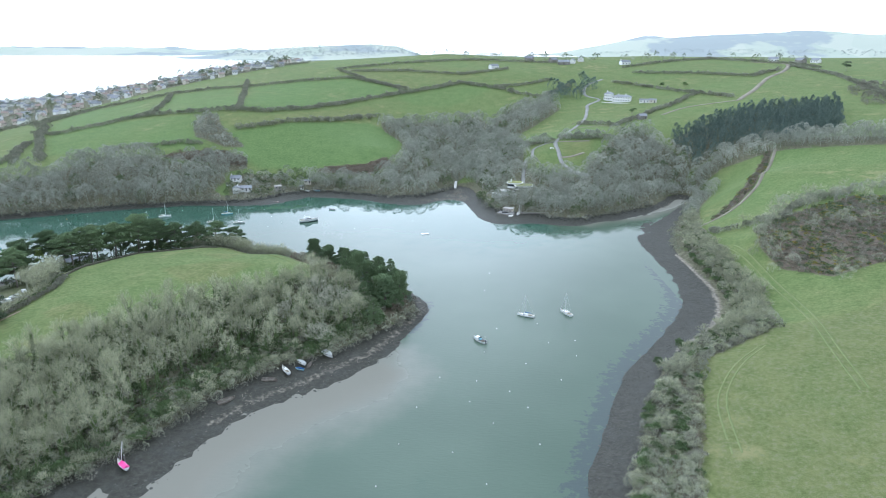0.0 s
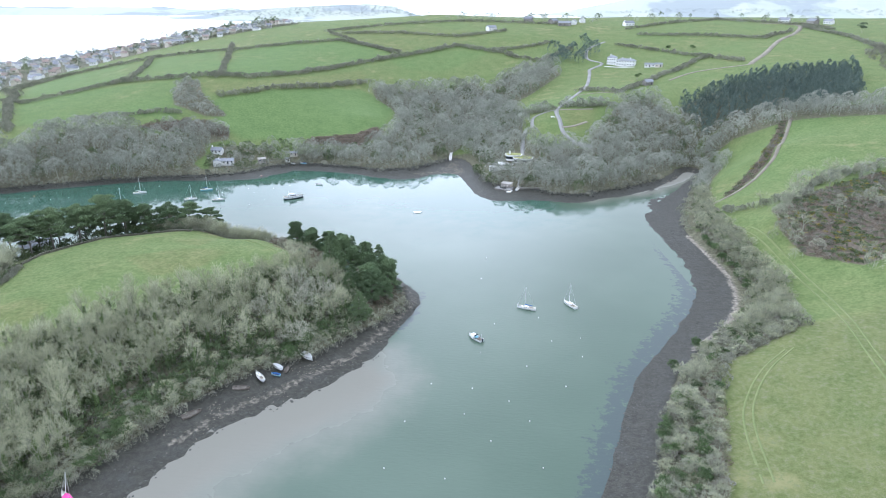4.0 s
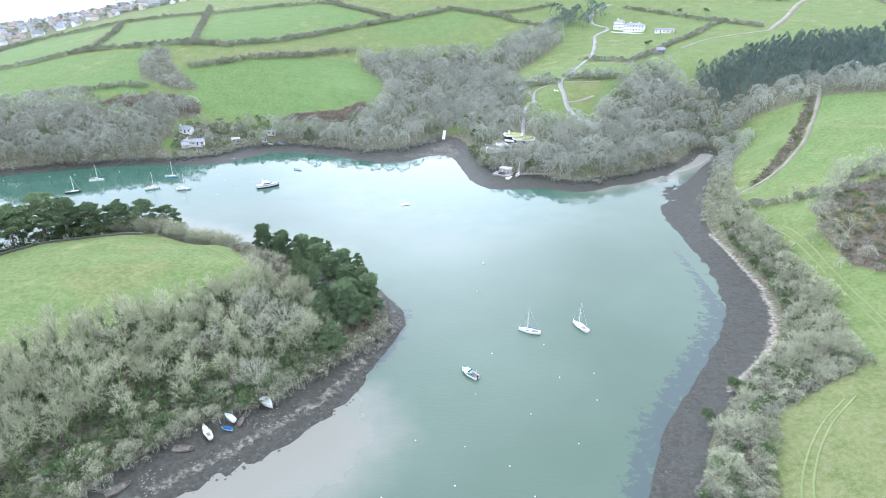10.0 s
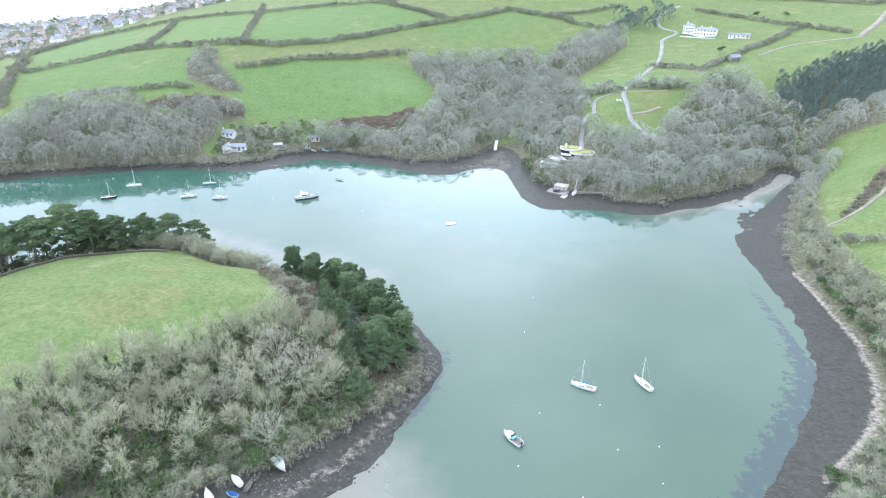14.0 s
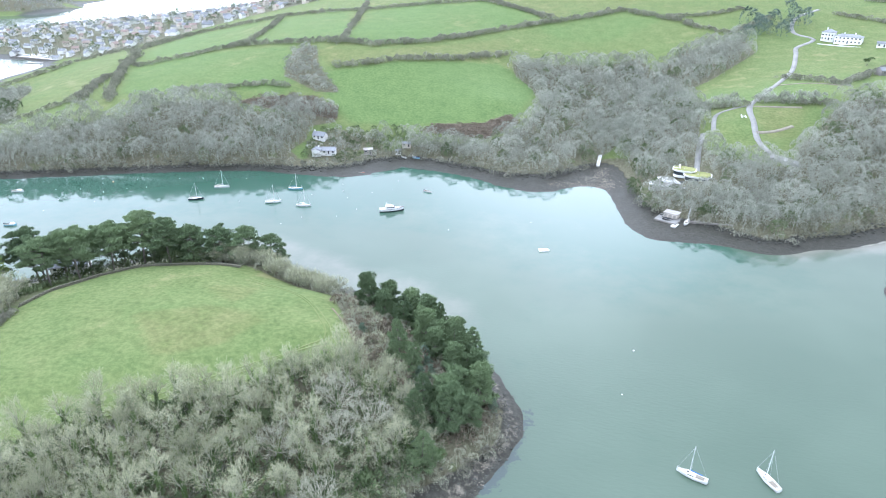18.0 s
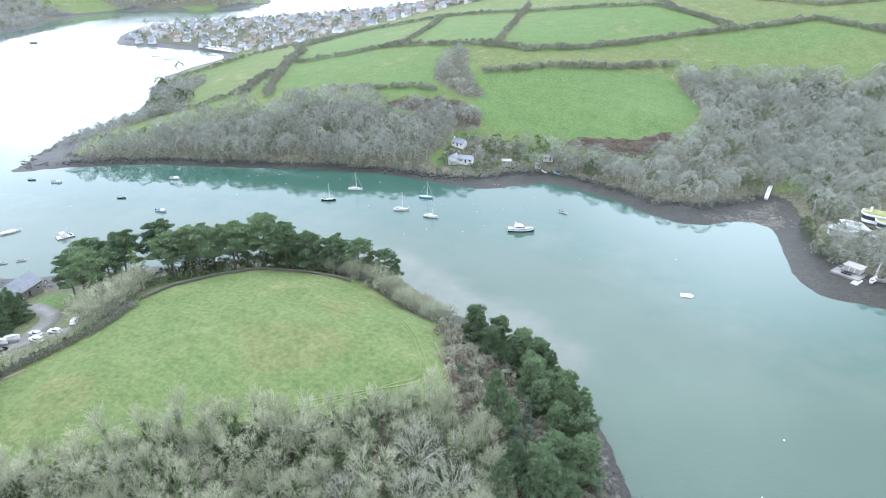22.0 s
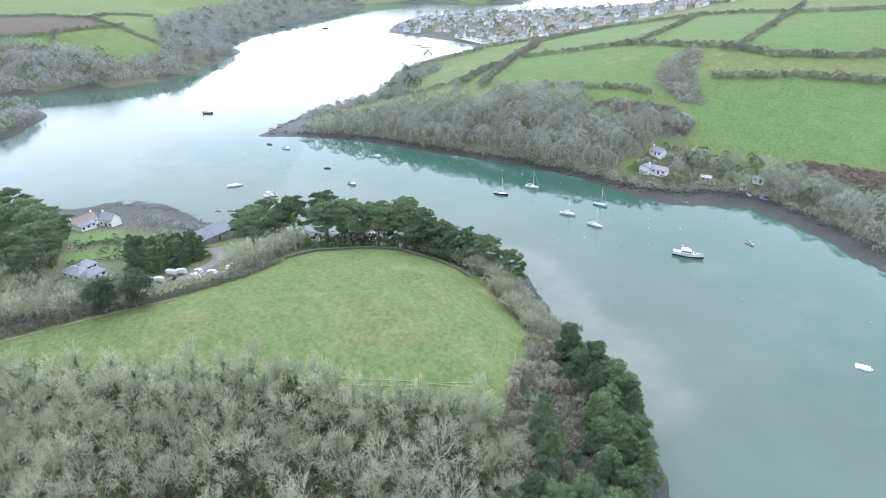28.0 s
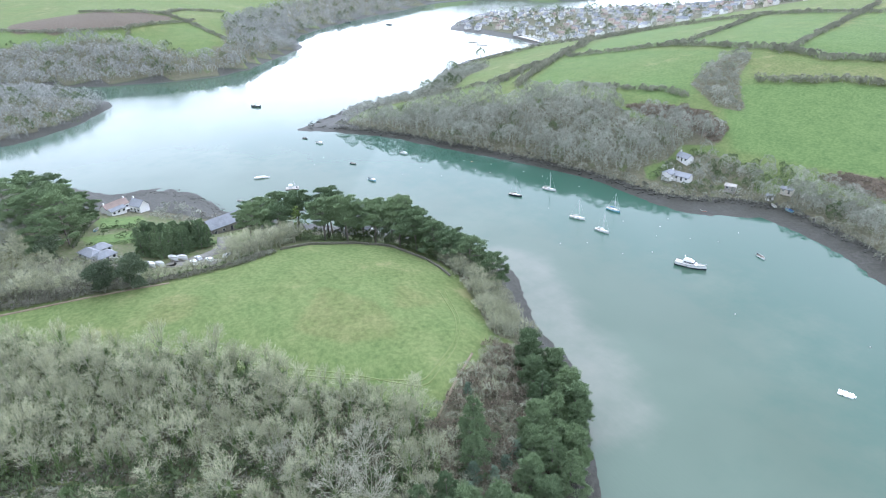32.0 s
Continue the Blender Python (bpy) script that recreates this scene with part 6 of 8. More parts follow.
HEDGES += [[(-501, 582), (-458, 605), (-439, 678), (-410, 740)], [(-392, 458), (-370, 462), (-356, 470), (-341, 492), (-355, 544)], [(-133, 856), (-92, 797), (-48, 761)],
           [(-115, 850), (-47, 850), (25, 830), (84, 854)], [(-140, 870), (-60, 905), (40, 925), (160, 900)], [(238, 823), (303, 799), (355, 757), (400, 790)],
           [(201, 785), (235, 751), (269, 698), (289, 657)], [(230, 858), (299, 894), (367, 914), (436, 837), (444, 787)], [(226, 653), (253, 683), (269, 695)],
           [(75, 760), (111, 737), (149, 775)], [(426, 817), (429, 725), (401, 596)], [(72, 561), (95, 545)], [(101, 556), (125, 549), (141, 549)], [(126, 616), (154, 580)],
           [(154, 580), (201, 633), (228, 656)], [(150, 358), (155, 345), (170, 335), (179, 330), (200, 349), (230, 352)], [(60, 778), (92, 780), (130, 800)],
           [(-430, 900), (-350, 905), (-280, 955), (-200, 990)], [(-845, 178), (-785, 242), (-774, 298), (-778, 362), (-792, 376)], [(-752, 296), (-774, 300)], [(-712, 390), (-784, 366), (-824, 348), (-895, 262)], [(-824, 348), (-870, 380), (-900, 440)]]


def grow_hedges():
    for n, line in enumerate(HEDGES):
        hedge(line, 900 + n, tall=1.6 if n in (2, 6, 8) else 1.3)
    hedge([(-178, 160), (-175, 183), (-171, 203), (-165, 218)], 960, "low brown hedge along the near field", 0.8, 1.0)
    hedge([(-161, 249), (-165, 262)], 961, "low brown hedge along the near field", 0.7)
    hedge([(126, 219), (108, 213), (92, 204), (87, 190)], 962, "dark bramble hedge at the field's edge", 0.85)
    for n, line in enumerate(([(101, 552), (118, 548)], [(122, 550), (136, 551)], [(73, 557), (90, 548)])):
        hedge(line, 970 + n, "row of slender leafless trees beside the drive", 1.5, 2.2, TWIG_FAR, FAR_SMALL)


grow_hedges()


# ---------------------------------------------------------------- tracks
def track(name, line, width, material, label, lift=0.06):
    pts = walked(eased(line), 2.0)
    left, right = [], []
    for i, p in enumerate(pts):
        a, b = pts[max(0, i - 1)], pts[min(len(pts) - 1, i + 1)]
        d = math.hypot(b[0] - a[0], b[1] - a[1]) or 1
        nx, ny = -(b[1] - a[1]) / d, (b[0] - a[0]) / d
        w = width * (1 + 0.15 * noise.noise((p[0] * 0.3, p[1] * 0.3, 3))) / 2
        left.append((p[0] + nx * w, p[1] + ny * w)), right.append((p[0] - nx * w, p[1] - ny * w))
    xy = np.array(left + right)
    top = height(xy[:, 0], xy[:, 1]) + lift + 0.12
    n = len(pts)
    v = np.r_[np.c_[xy, top], np.c_[xy, top - 0.9]]
    f = [(i + n, i, i + 1, i + n + 1) for i in range(n - 1)] + [(i, i + 2 * n, i + 2 * n + 1, i + 1) for i in range(n - 1)] + [(i + n + 1, i + 3 * n + 1, i + 3 * n, i + n) for i in range(n - 1)]
    tagged(new(name, mesh_of(name, v, f, material, True)), label, "track", kind="structure")


track("track", [(150, 366), (156.4, 369.9), (164.5, 374.1), (176.3, 381.6), (187.8, 391.3), (197.9, 401.1), (206.1, 410), (223.2, 436.6), (236.6, 458.3), (246, 474)], 2.4, TRACK_PALE, "pale earth farm track along the hillside")
track("road", [(106, 482), (100, 489), (94, 502), (94, 521), (96, 547), (116, 588), (137, 632), (150, 680), (155, 701), (172, 723), (160, 740), (168, 775), (192, 800)], 3.2, TRACK_GREY, "pale narrow tarmac drive to the big house")
track("road", [(96, 547), (85, 545), (76, 538), (72, 515)], 2.6, TRACK_GREY, "narrow tarmac drive curving to the woods")
track("road", [(112, 484), (98, 488)], 6.0, TRACK_GREY, "pale hardstanding at the end of the drive")
track("road", [(97, 543), (124, 544)], 2.2, TRACK_PALE, "pale gravel path across the grass")
track("road", [(94, 510), (104, 513), (115, 521)], 2.2, TRACK_PALE, "pale gravel path across the grass")
track("road", HOUSE_LANE, 2.8, TRACK_GREY, "tarmac lane down to the modern house")
track("road", [(120, 594), (140, 590), (154, 578)], 2.0, TRACK_PALE, "pale gravel path across the pasture")
track("road", [(289, 640), (300, 655), (322, 682), (362, 739), (400, 780), (431, 839), (400, 870)], 5.0, TRACK_PALE, "pale farm road over the hill")
track("road", [(208, 618), (240, 640), (289, 640)], 3.0, TRACK_PALE, "pale farm track beside the plantation")
track("road", [(-170, 243), (-176, 237), (-180, 227), (-181, 238), (-190, 249), (-210, 254)], 6.0, YARD_GRAVEL, "grey gravel boatyard hardstanding")
track("track", FOOTPATH, 0.9, TRACK_WORN, "grassy footpath through the bare wood")
for shift in (0.0, 2.6):
    track("track", [(148 + shift, 316), (149 + shift, 287), (144 + shift, 243), (132 + shift, 199), (126 + shift, 170)], 0.7, TRACK_WORN, "worn wheel track across the pasture", -0.05)
    track("track", [(80 + shift, 150), (85 + shift, 172), (91 + shift, 184), (101 + shift, 196), (112 + shift, 205)], 0.6, TRACK_WORN, "worn wheel track across the pasture", -0.05)
    track("track", [(-178 + shift * 0.8, 160), (-151 + shift * 0.8, 182), (-125 + shift * 0.8, 208), (-99, 235 - shift), (-80, 254 - shift), (-68 - shift * 0.6, 264), (-63.5 - shift * 0.7, 270), (-69 - shift * 0.7, 279), (-77 - shift * 0.6, 288), (-89 - shift * 0.3, 296 - shift * 0.4), (-106, 301.5 - shift * 0.8)], 0.5, TRACK_FAINT, "worn wheel track along the field's edge", -0.05)
track("track", [(-53.5, 266.5), (-58, 273), (-63, 279.5), (-71, 289)], 0.6, TRACK_EARTH, "trodden bare earth along the field's corner")
track("track", [(-174.5, 163), (-171.5, 182), (-167.5, 202), (-161, 224)], 1.1, TRACK_EARTH, "strip of bare brown earth along the field hedge")

# ---------------------------------------------------------------- boats
def loft(sections, close_bow=True):
    """A bmesh skinned over cross-sections, each a run of points from one gunwale to the other."""
    bm = bmesh.new()
    rows = [[bm.verts.new(p) for p in s] for s in sections]
    for a, b in zip(rows, rows[1:]):
        for i in range(len(a) - 1):
            bm.faces.new((a[i], a[i + 1], b[i + 1], b[i]))
    bm.faces.new(rows[0][::-1])
    bmesh.ops.remove_doubles(bm, verts=bm.verts, dist=0.002)
    bmesh.ops.recalc_face_normals(bm, faces=bm.faces)
    return bm


def hull_sections(length, beam, board, draft, stern=0.7, fine=1.8, sheer=0.3, steps=9):
    out = []
    for k in range(steps + 1):
        s = k / steps
        y = -length / 2 + length * s
        w = beam / 2 * (stern + (1 - stern) * min(1, s / 0.4)) if s < 0.4 else beam / 2 * max(0.012, 1 - ((s - 0.4) / 0.6) ** fine)
        top = board * (1 + sheer * (s - 0.35) ** 2 * 3)
        low = -draft * (1 - max(0, s - 0.55) ** 2 * 3.2)
        out.append([(-w, y, top), (-w * 0.96, y, top * 0.45), (-w * 0.78, y, 0.02), (-w * 0.35, y, low * 0.8), (0, y, low),
                    (w * 0.35, y, low * 0.8), (w * 0.78, y, 0.02), (w * 0.96, y, top * 0.45), (w, y, top)])
    return out


def deck_of(sections, inset=0.06, drop=0.05, first=0, last=None):
    bm = bmesh.new()
    rows = [(bm.verts.new((s[0][0] * (1 - inset), s[0][1], s[0][2] - drop)), bm.verts.new((s[-1][0] * (1 - inset), s[-1][1], s[-1][2] - drop))) for s in sections[first:last]]
    for a, b in zip(rows, rows[1:]):
        bm.faces.new((a[0], a[1], b[1], b[0]))
    bmesh.ops.solidify(bm, geom=list(bm.faces), thickness=0.04)
    return bm


def rail_of(sections, r=0.035):
    bm = bmesh.new()
    for side in (0, -1):
        for a, b in zip(sections, sections[1:]):
            rod(bm, a[side], b[side], r, sides=4)
    return bm


def tapered_box(x, y0, y1, z0, z1, slope=0.75, front=0.3):
    bm = bmesh.new()
    lo = [(-x, y0, z0), (x, y0, z0), (x, y1, z0), (-x, y1, z0)]
    hi = [(-x * slope, y0 + 0.05, z1), (x * slope, y0 + 0.05, z1), (x * slope * 0.9, y1 - front, z1), (-x * slope * 0.9, y1 - front, z1)]
    v = [bm.verts.new(p) for p in lo + hi]
    for f in ((3, 2, 1, 0), (4, 5, 6, 7), (0, 1, 5, 4), (1, 2, 6, 5), (2, 3, 7, 6), (3, 0, 4, 7)):
        bm.faces.new([v[i] for i in f])
    bmesh.ops.bevel(bm, geom=list(bm.edges), offset=0.05, segments=1, affect="EDGES")
    return bm


def sailing_yacht(length, label, m, hull=HULL_WHITE, cover=COVER_BLUE, mast=True):
    b = thing("sailing_yacht", label, "sailing yacht", m, "moored yachts")
    k = length / 8.0
    sec = hull_sections(length, 2.6 * k, 0.85 * k, 0.45 * k)
    h = part("hull", loft(sec), hull, b)
    part("boot_stripe", loft([[(x * 1.006, y, z) for x, y, z in s[2:7]] for s in sec]), ANTIFOUL, h, "dark antifouled bottom")
    part("toe_rail", rail_of(sec), DECK, h)
    part("deck", deck_of(sec, 0.03, 0.03), DECK, b)
    cabin = part("cabin", tapered_box(0.85 * k, -0.9 * k, 2.0 * k, 0.8 * k, 1.22 * k), HULL_WHITE, b)
    for side in (-1, 1):
        part("window", boxed((side * 0.80 * k - 0.03, -0.5 * k, 0.93 * k), (side * 0.80 * k + 0.03, 1.1 * k, 1.08 * k), 0.01), TINTED, cabin, "dark cabin window")
    part("hatch", boxed((-0.25 * k, 0.9 * k, 1.2 * k), (0.25 * k, 1.4 * k, 1.27 * k), 0.02), TINTED, cabin)
    part("cockpit", boxed((-0.6 * k, -3.1 * k, 0.78 * k), (0.6 * k, -1.0 * k, 0.86 * k), 0.03), COCKPIT, b, "dark cockpit well")
    part("tiller", rodded(((0, -3.6 * k, 1.0 * k), (0, -2.4 * k, 1.15 * k), 0.03)), HULL_WOOD, b)
    part("rudder", boxed((-0.03, -4.15 * k, -0.4 * k), (0.03, -3.9 * k, 0.7 * k)), hull, b)
    if mast:
        part("mast", rodded(((0, 0.7 * k, 0.8 * k), (0, 0.55 * k, 10.0 * k), 0.09 * k + 0.03, 0.07)), HULL_WHITE, b, "tall pale alloy mast")
        part("boom", rodded(((0, 0.65 * k, 1.75 * k), (0, -2.7 * k, 1.7 * k), 0.06)), ALLOY, b)
        sail = bmesh.new()
        rod(sail, (0, 0.5 * k, 1.95 * k), (0, -2.6 * k, 1.85 * k), 0.17 * k, 0.11 * k, 8)
        part("sail_cover", sail, cover, b, "furled sail under its canvas cover")
        part("forestay", rodded(((0, 3.9 * k, 1.0 * k), (0, 0.56 * k, 9.5 * k), 0.03)), ALLOY, b)
        part("backstay", rodded(((0, -3.95 * k, 0.9 * k), (0, 0.55 * k, 9.9 * k), 0.018)), ALLOY, b)
        for side in (-1, 1):
            part("shroud", rodded(((side * 1.2 * k, 0.5 * k, 0.85 * k), (0, 0.56 * k, 8.6 * k), 0.018)), ALLOY, b)
        part("spreader", rodded(((-0.7 * k, 0.6 * k, 5.6 * k), (0.7 * k, 0.6 * k, 5.6 * k), 0.03)), ALLOY, b)
    part("pulpit", rodded(((-0.4 * k, 3.2 * k, 1.0 * k), (0, 3.95 * k, 1.55 * k), 0.025), ((0.4 * k, 3.2 * k, 1.0 * k), (0, 3.95 * k, 1.55 * k), 0.025)), ALLOY, b)
    return b


def motor_yacht(length, m):
    b = thing("motor_yacht", "large white motor yacht with dark hull stripe and windows", "motor yacht", m)
    k = length / 13.0
    sec = hull_sections(length, 4.0 * k, 1.5 * k, 0.6 * k, 0.9, 2.2, 0.35)
    h = part("hull", loft(sec), HULL_WHITE, b)
    part("waterline_band", loft([[(x * 1.01, y, z * (0.75 if z > 0 else 1)) for x, y, z in s[1:8]] for s in sec]), HULL_NAVY, h, "dark navy lower hull")
    part("rubbing_strake", rail_of(sec, 0.06), HULL_NAVY, h)
    part("deck", deck_of(sec, 0.03, 0.04), DECK, b)
    w = part("wheelhouse", tapered_box(1.5 * k, -3.2 * k, 2.6 * k, 1.5 * k, 2.9 * k, 0.85, 1.6), HULL_WHITE, b)
    for n in range(4):
        for side in (-1, 1):
            y = -2.6 * k + n * 1.05 * k
            part("window", boxed((side * 1.36 * k - 0.1, y, 2.1 * k), (side * 1.36 * k + 0.1, y + 0.85 * k, 2.6 * k), 0.02), TINTED, w, "dark tinted side window")
    part("windscreen", boxed((-1.1 * k, 0.9 * k, 2.15 * k), (1.1 * k, 1.75 * k, 2.62 * k), 0.05), TINTED, w, "dark raked windscreen")
    f = part("flybridge", tapered_box(1.2 * k, -2.8 * k, 0.6 * k, 2.9 * k, 3.5 * k, 0.9, 0.7), HULL_WHITE, b)
    part("seat", boxed((-0.9 * k, -2.2 * k, 3.45 * k), (0.9 * k, -1.2 * k, 3.62 * k), 0.04), DECK, f)
    part("radar_mast", rodded(((0, -2.4 * k, 3.4 * k), (0, -2.9 * k, 5.0 * k), 0.08, 0.04)), HULL_WHITE, b)
    part("radar", rodded(((0, -2.7 * k, 4.4 * k), (0, -2.7 * k, 4.65 * k), 0.32)), HULL_WHITE, b)
    part("aft_deck", boxed((-1.6 * k, -6.0 * k, 1.1 * k), (1.6 * k, -3.4 * k, 1.46 * k), 0.03), COCKPIT, b)
    part("bow_rail", rodded(((-1.4 * k, 2.5 * k, 1.7 * k), (-0.1, 6.3 * k, 2.6 * k), 0.03), ((1.4 * k, 2.5 * k, 1.7 * k), (0.1, 6.3 * k, 2.6 * k), 0.03)), ALLOY, b)
    part("fender", rodded(((2.0 * k, -1, 0.7), (2.0 * k, -1, 1.3), 0.14)), HULL_NAVY, b)
    return b


def open_boat(length, label, m, hull=HULL_WHITE, inner=COCKPIT, motor=True, name="dinghy", cover=None, cuddy=False, group="small boats"):
    b = thing(name, label, "boat", m, group)
    k = length / 4.0
    sec = hull_sections(length, 1.6 * k, 0.55 * k, 0.2 * k, 0.8, 2.0, 0.25, 7)
    h = part("hull", loft(sec), hull, b)
    part("gunwale", rail_of(sec, 0.045), HULL_WOOD if hull is HULL_WOOD else DECK, h)
    if cover:
        part("cover", deck_of([[(p[0], p[1], p[2] + 0.22 * k * math.sin(math.pi * i / 7) + 0.06) for p in s] for i, s in enumerate(sec)], -0.04, 0.0), cover, b, "canvas boat cover")
        part("ridge_pole", rodded(((0, -1.7 * k, 0.75 * k), (0, 1.6 * k, 0.85 * k), 0.05)), cover, b)
    else:
        part("sole", deck_of(sec, 0.14, 0.14 * k, 0, 7), inner, b, "worn inside of the boat")
        for y in (-1.0, 0.1, 0.9):
            part("thwart", boxed((-0.62 * k, (y - 0.12) * k, 0.42 * k), (0.62 * k, (y + 0.12) * k, 0.47 * k)), HULL_WOOD, b)
    if cuddy:
        c = part("cuddy", tapered_box(0.6 * k, -0.1 * k, 1.35 * k, 0.5 * k, 1.0 * k, 0.8, 0.4), HULL_WHITE, b)
        part("windscreen", boxed((-0.5 * k, -0.15 * k, 0.85 * k), (0.5 * k, -0.08 * k, 1.15 * k)), TINTED, c)
    if motor:
        o = part("outboard", boxed((-0.16, -2.25 * k, 0.45 * k), (0.16, -1.95 * k, 0.95 * k), 0.05), HULL_NAVY, b, "black outboard motor")
        part("leg", boxed((-0.05, -2.2 * k, -0.3 * k), (0.05, -2.05 * k, 0.5 * k)), HULL_NAVY, o)
    return b


def afloat(x, y, heading, z=-0.03, roll=0.0):
    return pose(x, y, z, 0, roll, heading)


def ashore(x, y, heading, roll=14.0, lift=0.25):
    return pose(x, y, float(height(x, y)) + lift, 0, roll, heading)


sailing_yacht(7.6, "white sailing yacht with a blue sail cover on its mooring", afloat(36.2, 256.0, 67))
sailing_yacht(7.6, "white sailing yacht with a dark cockpit on its mooring", afloat(54.2, 258.8, 30), cover=DECK)
sailing_yacht(7.8, "white sailing yacht lying near the wooded shore", afloat(-187.6, 417.0, -70), cover=DECK)
sailing_yacht(7.4, "white sailing yacht with a slim hull on calm water", afloat(-133.2, 402.0, -80), cover=HULL_WHITE)
sailing_yacht(7.7, "long white sailing yacht on calm water", afloat(-150.5, 403.0, -66), cover=DECK)
sailing_yacht(7.4, "sailing yacht with a pale blue hull near the shore", afloat(-147.8, 423.8, -80), hull=HULL_BLUE)
sailing_yacht(7.4, "dark-hulled sailing yacht on calm water", afloat(-190.8, 397.3, -68), hull=HULL_NAVY, cover=COCKPIT)
motor_yacht(12.2, afloat(-88.5, 406.5, -66))
mb = open_boat(6.6, "white motor boat with a blue canvas cockpit cover", afloat(14.7, 231.8, 42), name="motor_boat", cuddy=True)
part("spray_hood", tapered_box(0.7, -1.0, -0.1, 0.8, 1.45, 0.75, 0.2), HULL_BLUE, mb, "blue canvas spray hood")
part("mizzen_mast", rodded(((0, -2.9, 0.8), (0, -3.0, 3.2), 0.05)), ALLOY, mb)
open_boat(4.6, "small white motor dinghy on its mooring", afloat(-77.8, 436.6, -110))
open_boat(3.6, "bright orange dinghy close to the shore", afloat(-122.8, 458.1, -95), hull=HULL_RED, inner=HULL_RED, motor=False)
open_boat(5.8, "white open motor boat on its mooring", afloat(-288, 384.7, -70), cuddy=True, name="motor_boat")
open_boat(5.6, "small turquoise motor boat on its mooring", afloat(-255, 346.6, -75), hull=HULL_BLUE, cuddy=True, name="motor_boat")
open_boat(5.4, "small white motor boat beyond the point", afloat(-341, 350, -60), cuddy=True, name="motor_boat")
open_boat(4.2, "low dark dinghy on its mooring", afloat(-288, 350, -62), hull=HULL_NAVY, motor=False)
open_boat(4.2, "low dark dinghy near the spit", afloat(-357, 346, -66), hull=HULL_NAVY, motor=False)
open_boat(3.8, "low dark dinghy near the headland", afloat(-251, 306, -50), hull=HULL_NAVY, motor=False)
open_boat(3.6, "white rowing dinghy off the beach", afloat(-262, 281, -40), motor=False)
open_boat(3.4, "white rowing dinghy off the beach", afloat(-266, 276, -52), motor=False)
open_boat(8.0, "dark fishing boat out in the wide river", afloat(-470, 347, -45), hull=HULL_NAVY, cuddy=True, name="fishing_boat")
open_boat(9.0, "dark fishing boat far up the river", afloat(-889, 687, -50), hull=HULL_NAVY, cuddy=True, name="fishing_boat")
open_boat(9.0, "dark low boat far up the river", afloat(-962, 650, -40), hull=HULL_NAVY, name="fishing_boat")


def moored_barge(x, y, heading):
    b = thing("barge", "long low white pontoon barge on its mooring", "barge", afloat(x, y, heading))
    part("hull", loft(hull_sections(8.6, 2.6, 0.7, 0.3, 0.85, 2.6, 0.1)), HULL_WHITE, b)
    part("deck", deck_of(hull_sections(8.6, 2.6, 0.7, 0.3, 0.85, 2.6, 0.1), 0.05, -0.02), DECK, b)
    part("cover", tapered_box(0.9, -3.2, 2.2, 0.68, 1.2, 0.6, 0.6), HULL_WHITE, b, "pale canvas cover")


def work_platform(x, y, heading):
    b = thing("work_platform", "square rust-brown mooring platform with a winch frame", "platform", afloat(x, y, heading))
    part("pontoon", boxed((-2.2, -3.6, -0.3), (2.2, 3.6, 0.5), 0.1), HULL_WOOD, b)
    part("deck", boxed((-2.1, -3.5, 0.5), (2.1, 3.5, 0.58)), TIMBER_GREY, b)
    for sx in (-1.2, 1.2):
        part("post", rodded(((sx, 1.6, 0.5), (0, 1.2, 4.2), 0.12)), ALLOY, b)
    part("cabin", boxed((-1.2, -1.8, 0.58), (1.2, 0.2, 2.4), 0.06), HULL_WHITE, b)
    part("winch", rodded(((-0.8, 2.4, 1.0), (0.8, 2.4, 1.0), 0.35, 0.35, 10)), HULL_NAVY, b)


def raft(x, y, heading):
    b = thing("raft", "low white bathing raft of linked plastic floats", "raft", afloat(x, y, heading))
    for i in range(3):
        for j in range(2):
            part("float", boxed((-2.1 + i * 1.4, -1.3 + j * 1.3, -0.25), (-0.76 + i * 1.4, -0.04 + j * 1.3, 0.42), 0.1), HULL_WHITE, b)
    part("boarding_step", boxed((2.1, -0.4, -0.1), (2.6, 0.4, 0.3), 0.05), HULL_WHITE, b)


moored_barge(-295.2, 296.5, -20)
work_platform(-268.3, 304.9, -20)
raft(-11.3, 378.4, 20)

# Boats drawn up on the mud below the wood.
sailing_yacht(6.2, "small white yacht lying aground on the mud", ashore(-56.3, 204.0, 36, 8, 0.5), cover=DECK, mast=False)
open_boat(4.4, "upturned white dinghy at the top of the mud", ashore(-51.9, 209.6, 51, 6), motor=False, cover=HULL_WHITE, name="beached_dinghy")
open_boat(3.6, "old grey open boat with bare ribs on the mud", ashore(-48.6, 209, -6, 6, 0.1), hull=HULL_WOOD, inner=HULL_WOOD, motor=False, name="beached_dinghy")
open_boat(3.3, "dinghy under a faded blue cover on the mud", ashore(-51.7, 206.1, 73, 6, 0.0), hull=HULL_BLUE, motor=False, cover=COVER_BLUE, name="beached_dinghy")
open_boat(5.8, "white boat under a white cover on the mud", ashore(-43.0, 215.6, -135, 8), motor=True, cover=HULL_WHITE, name="beached_dinghy")
open_boat(5.4, "derelict timber boat sunk in the mud", ashore(-60.6, 198.6, -89, 4, -0.3), hull=HULL_WOOD, inner=HULL_WOOD, motor=False, name="wreck")
open_boat(6.0, "broken timber hulk half buried in the mud", ashore(-71.4, 185.2, -47, 3, -0.3), hull=HULL_WOOD, inner=HULL_WOOD, motor=False, name="wreck")
sailing_yacht(5.8, "small white yacht under a bright pink cover on the mud", ashore(-89.3, 150.5, 50, 10, 0.5), cover=COVER_PINK)
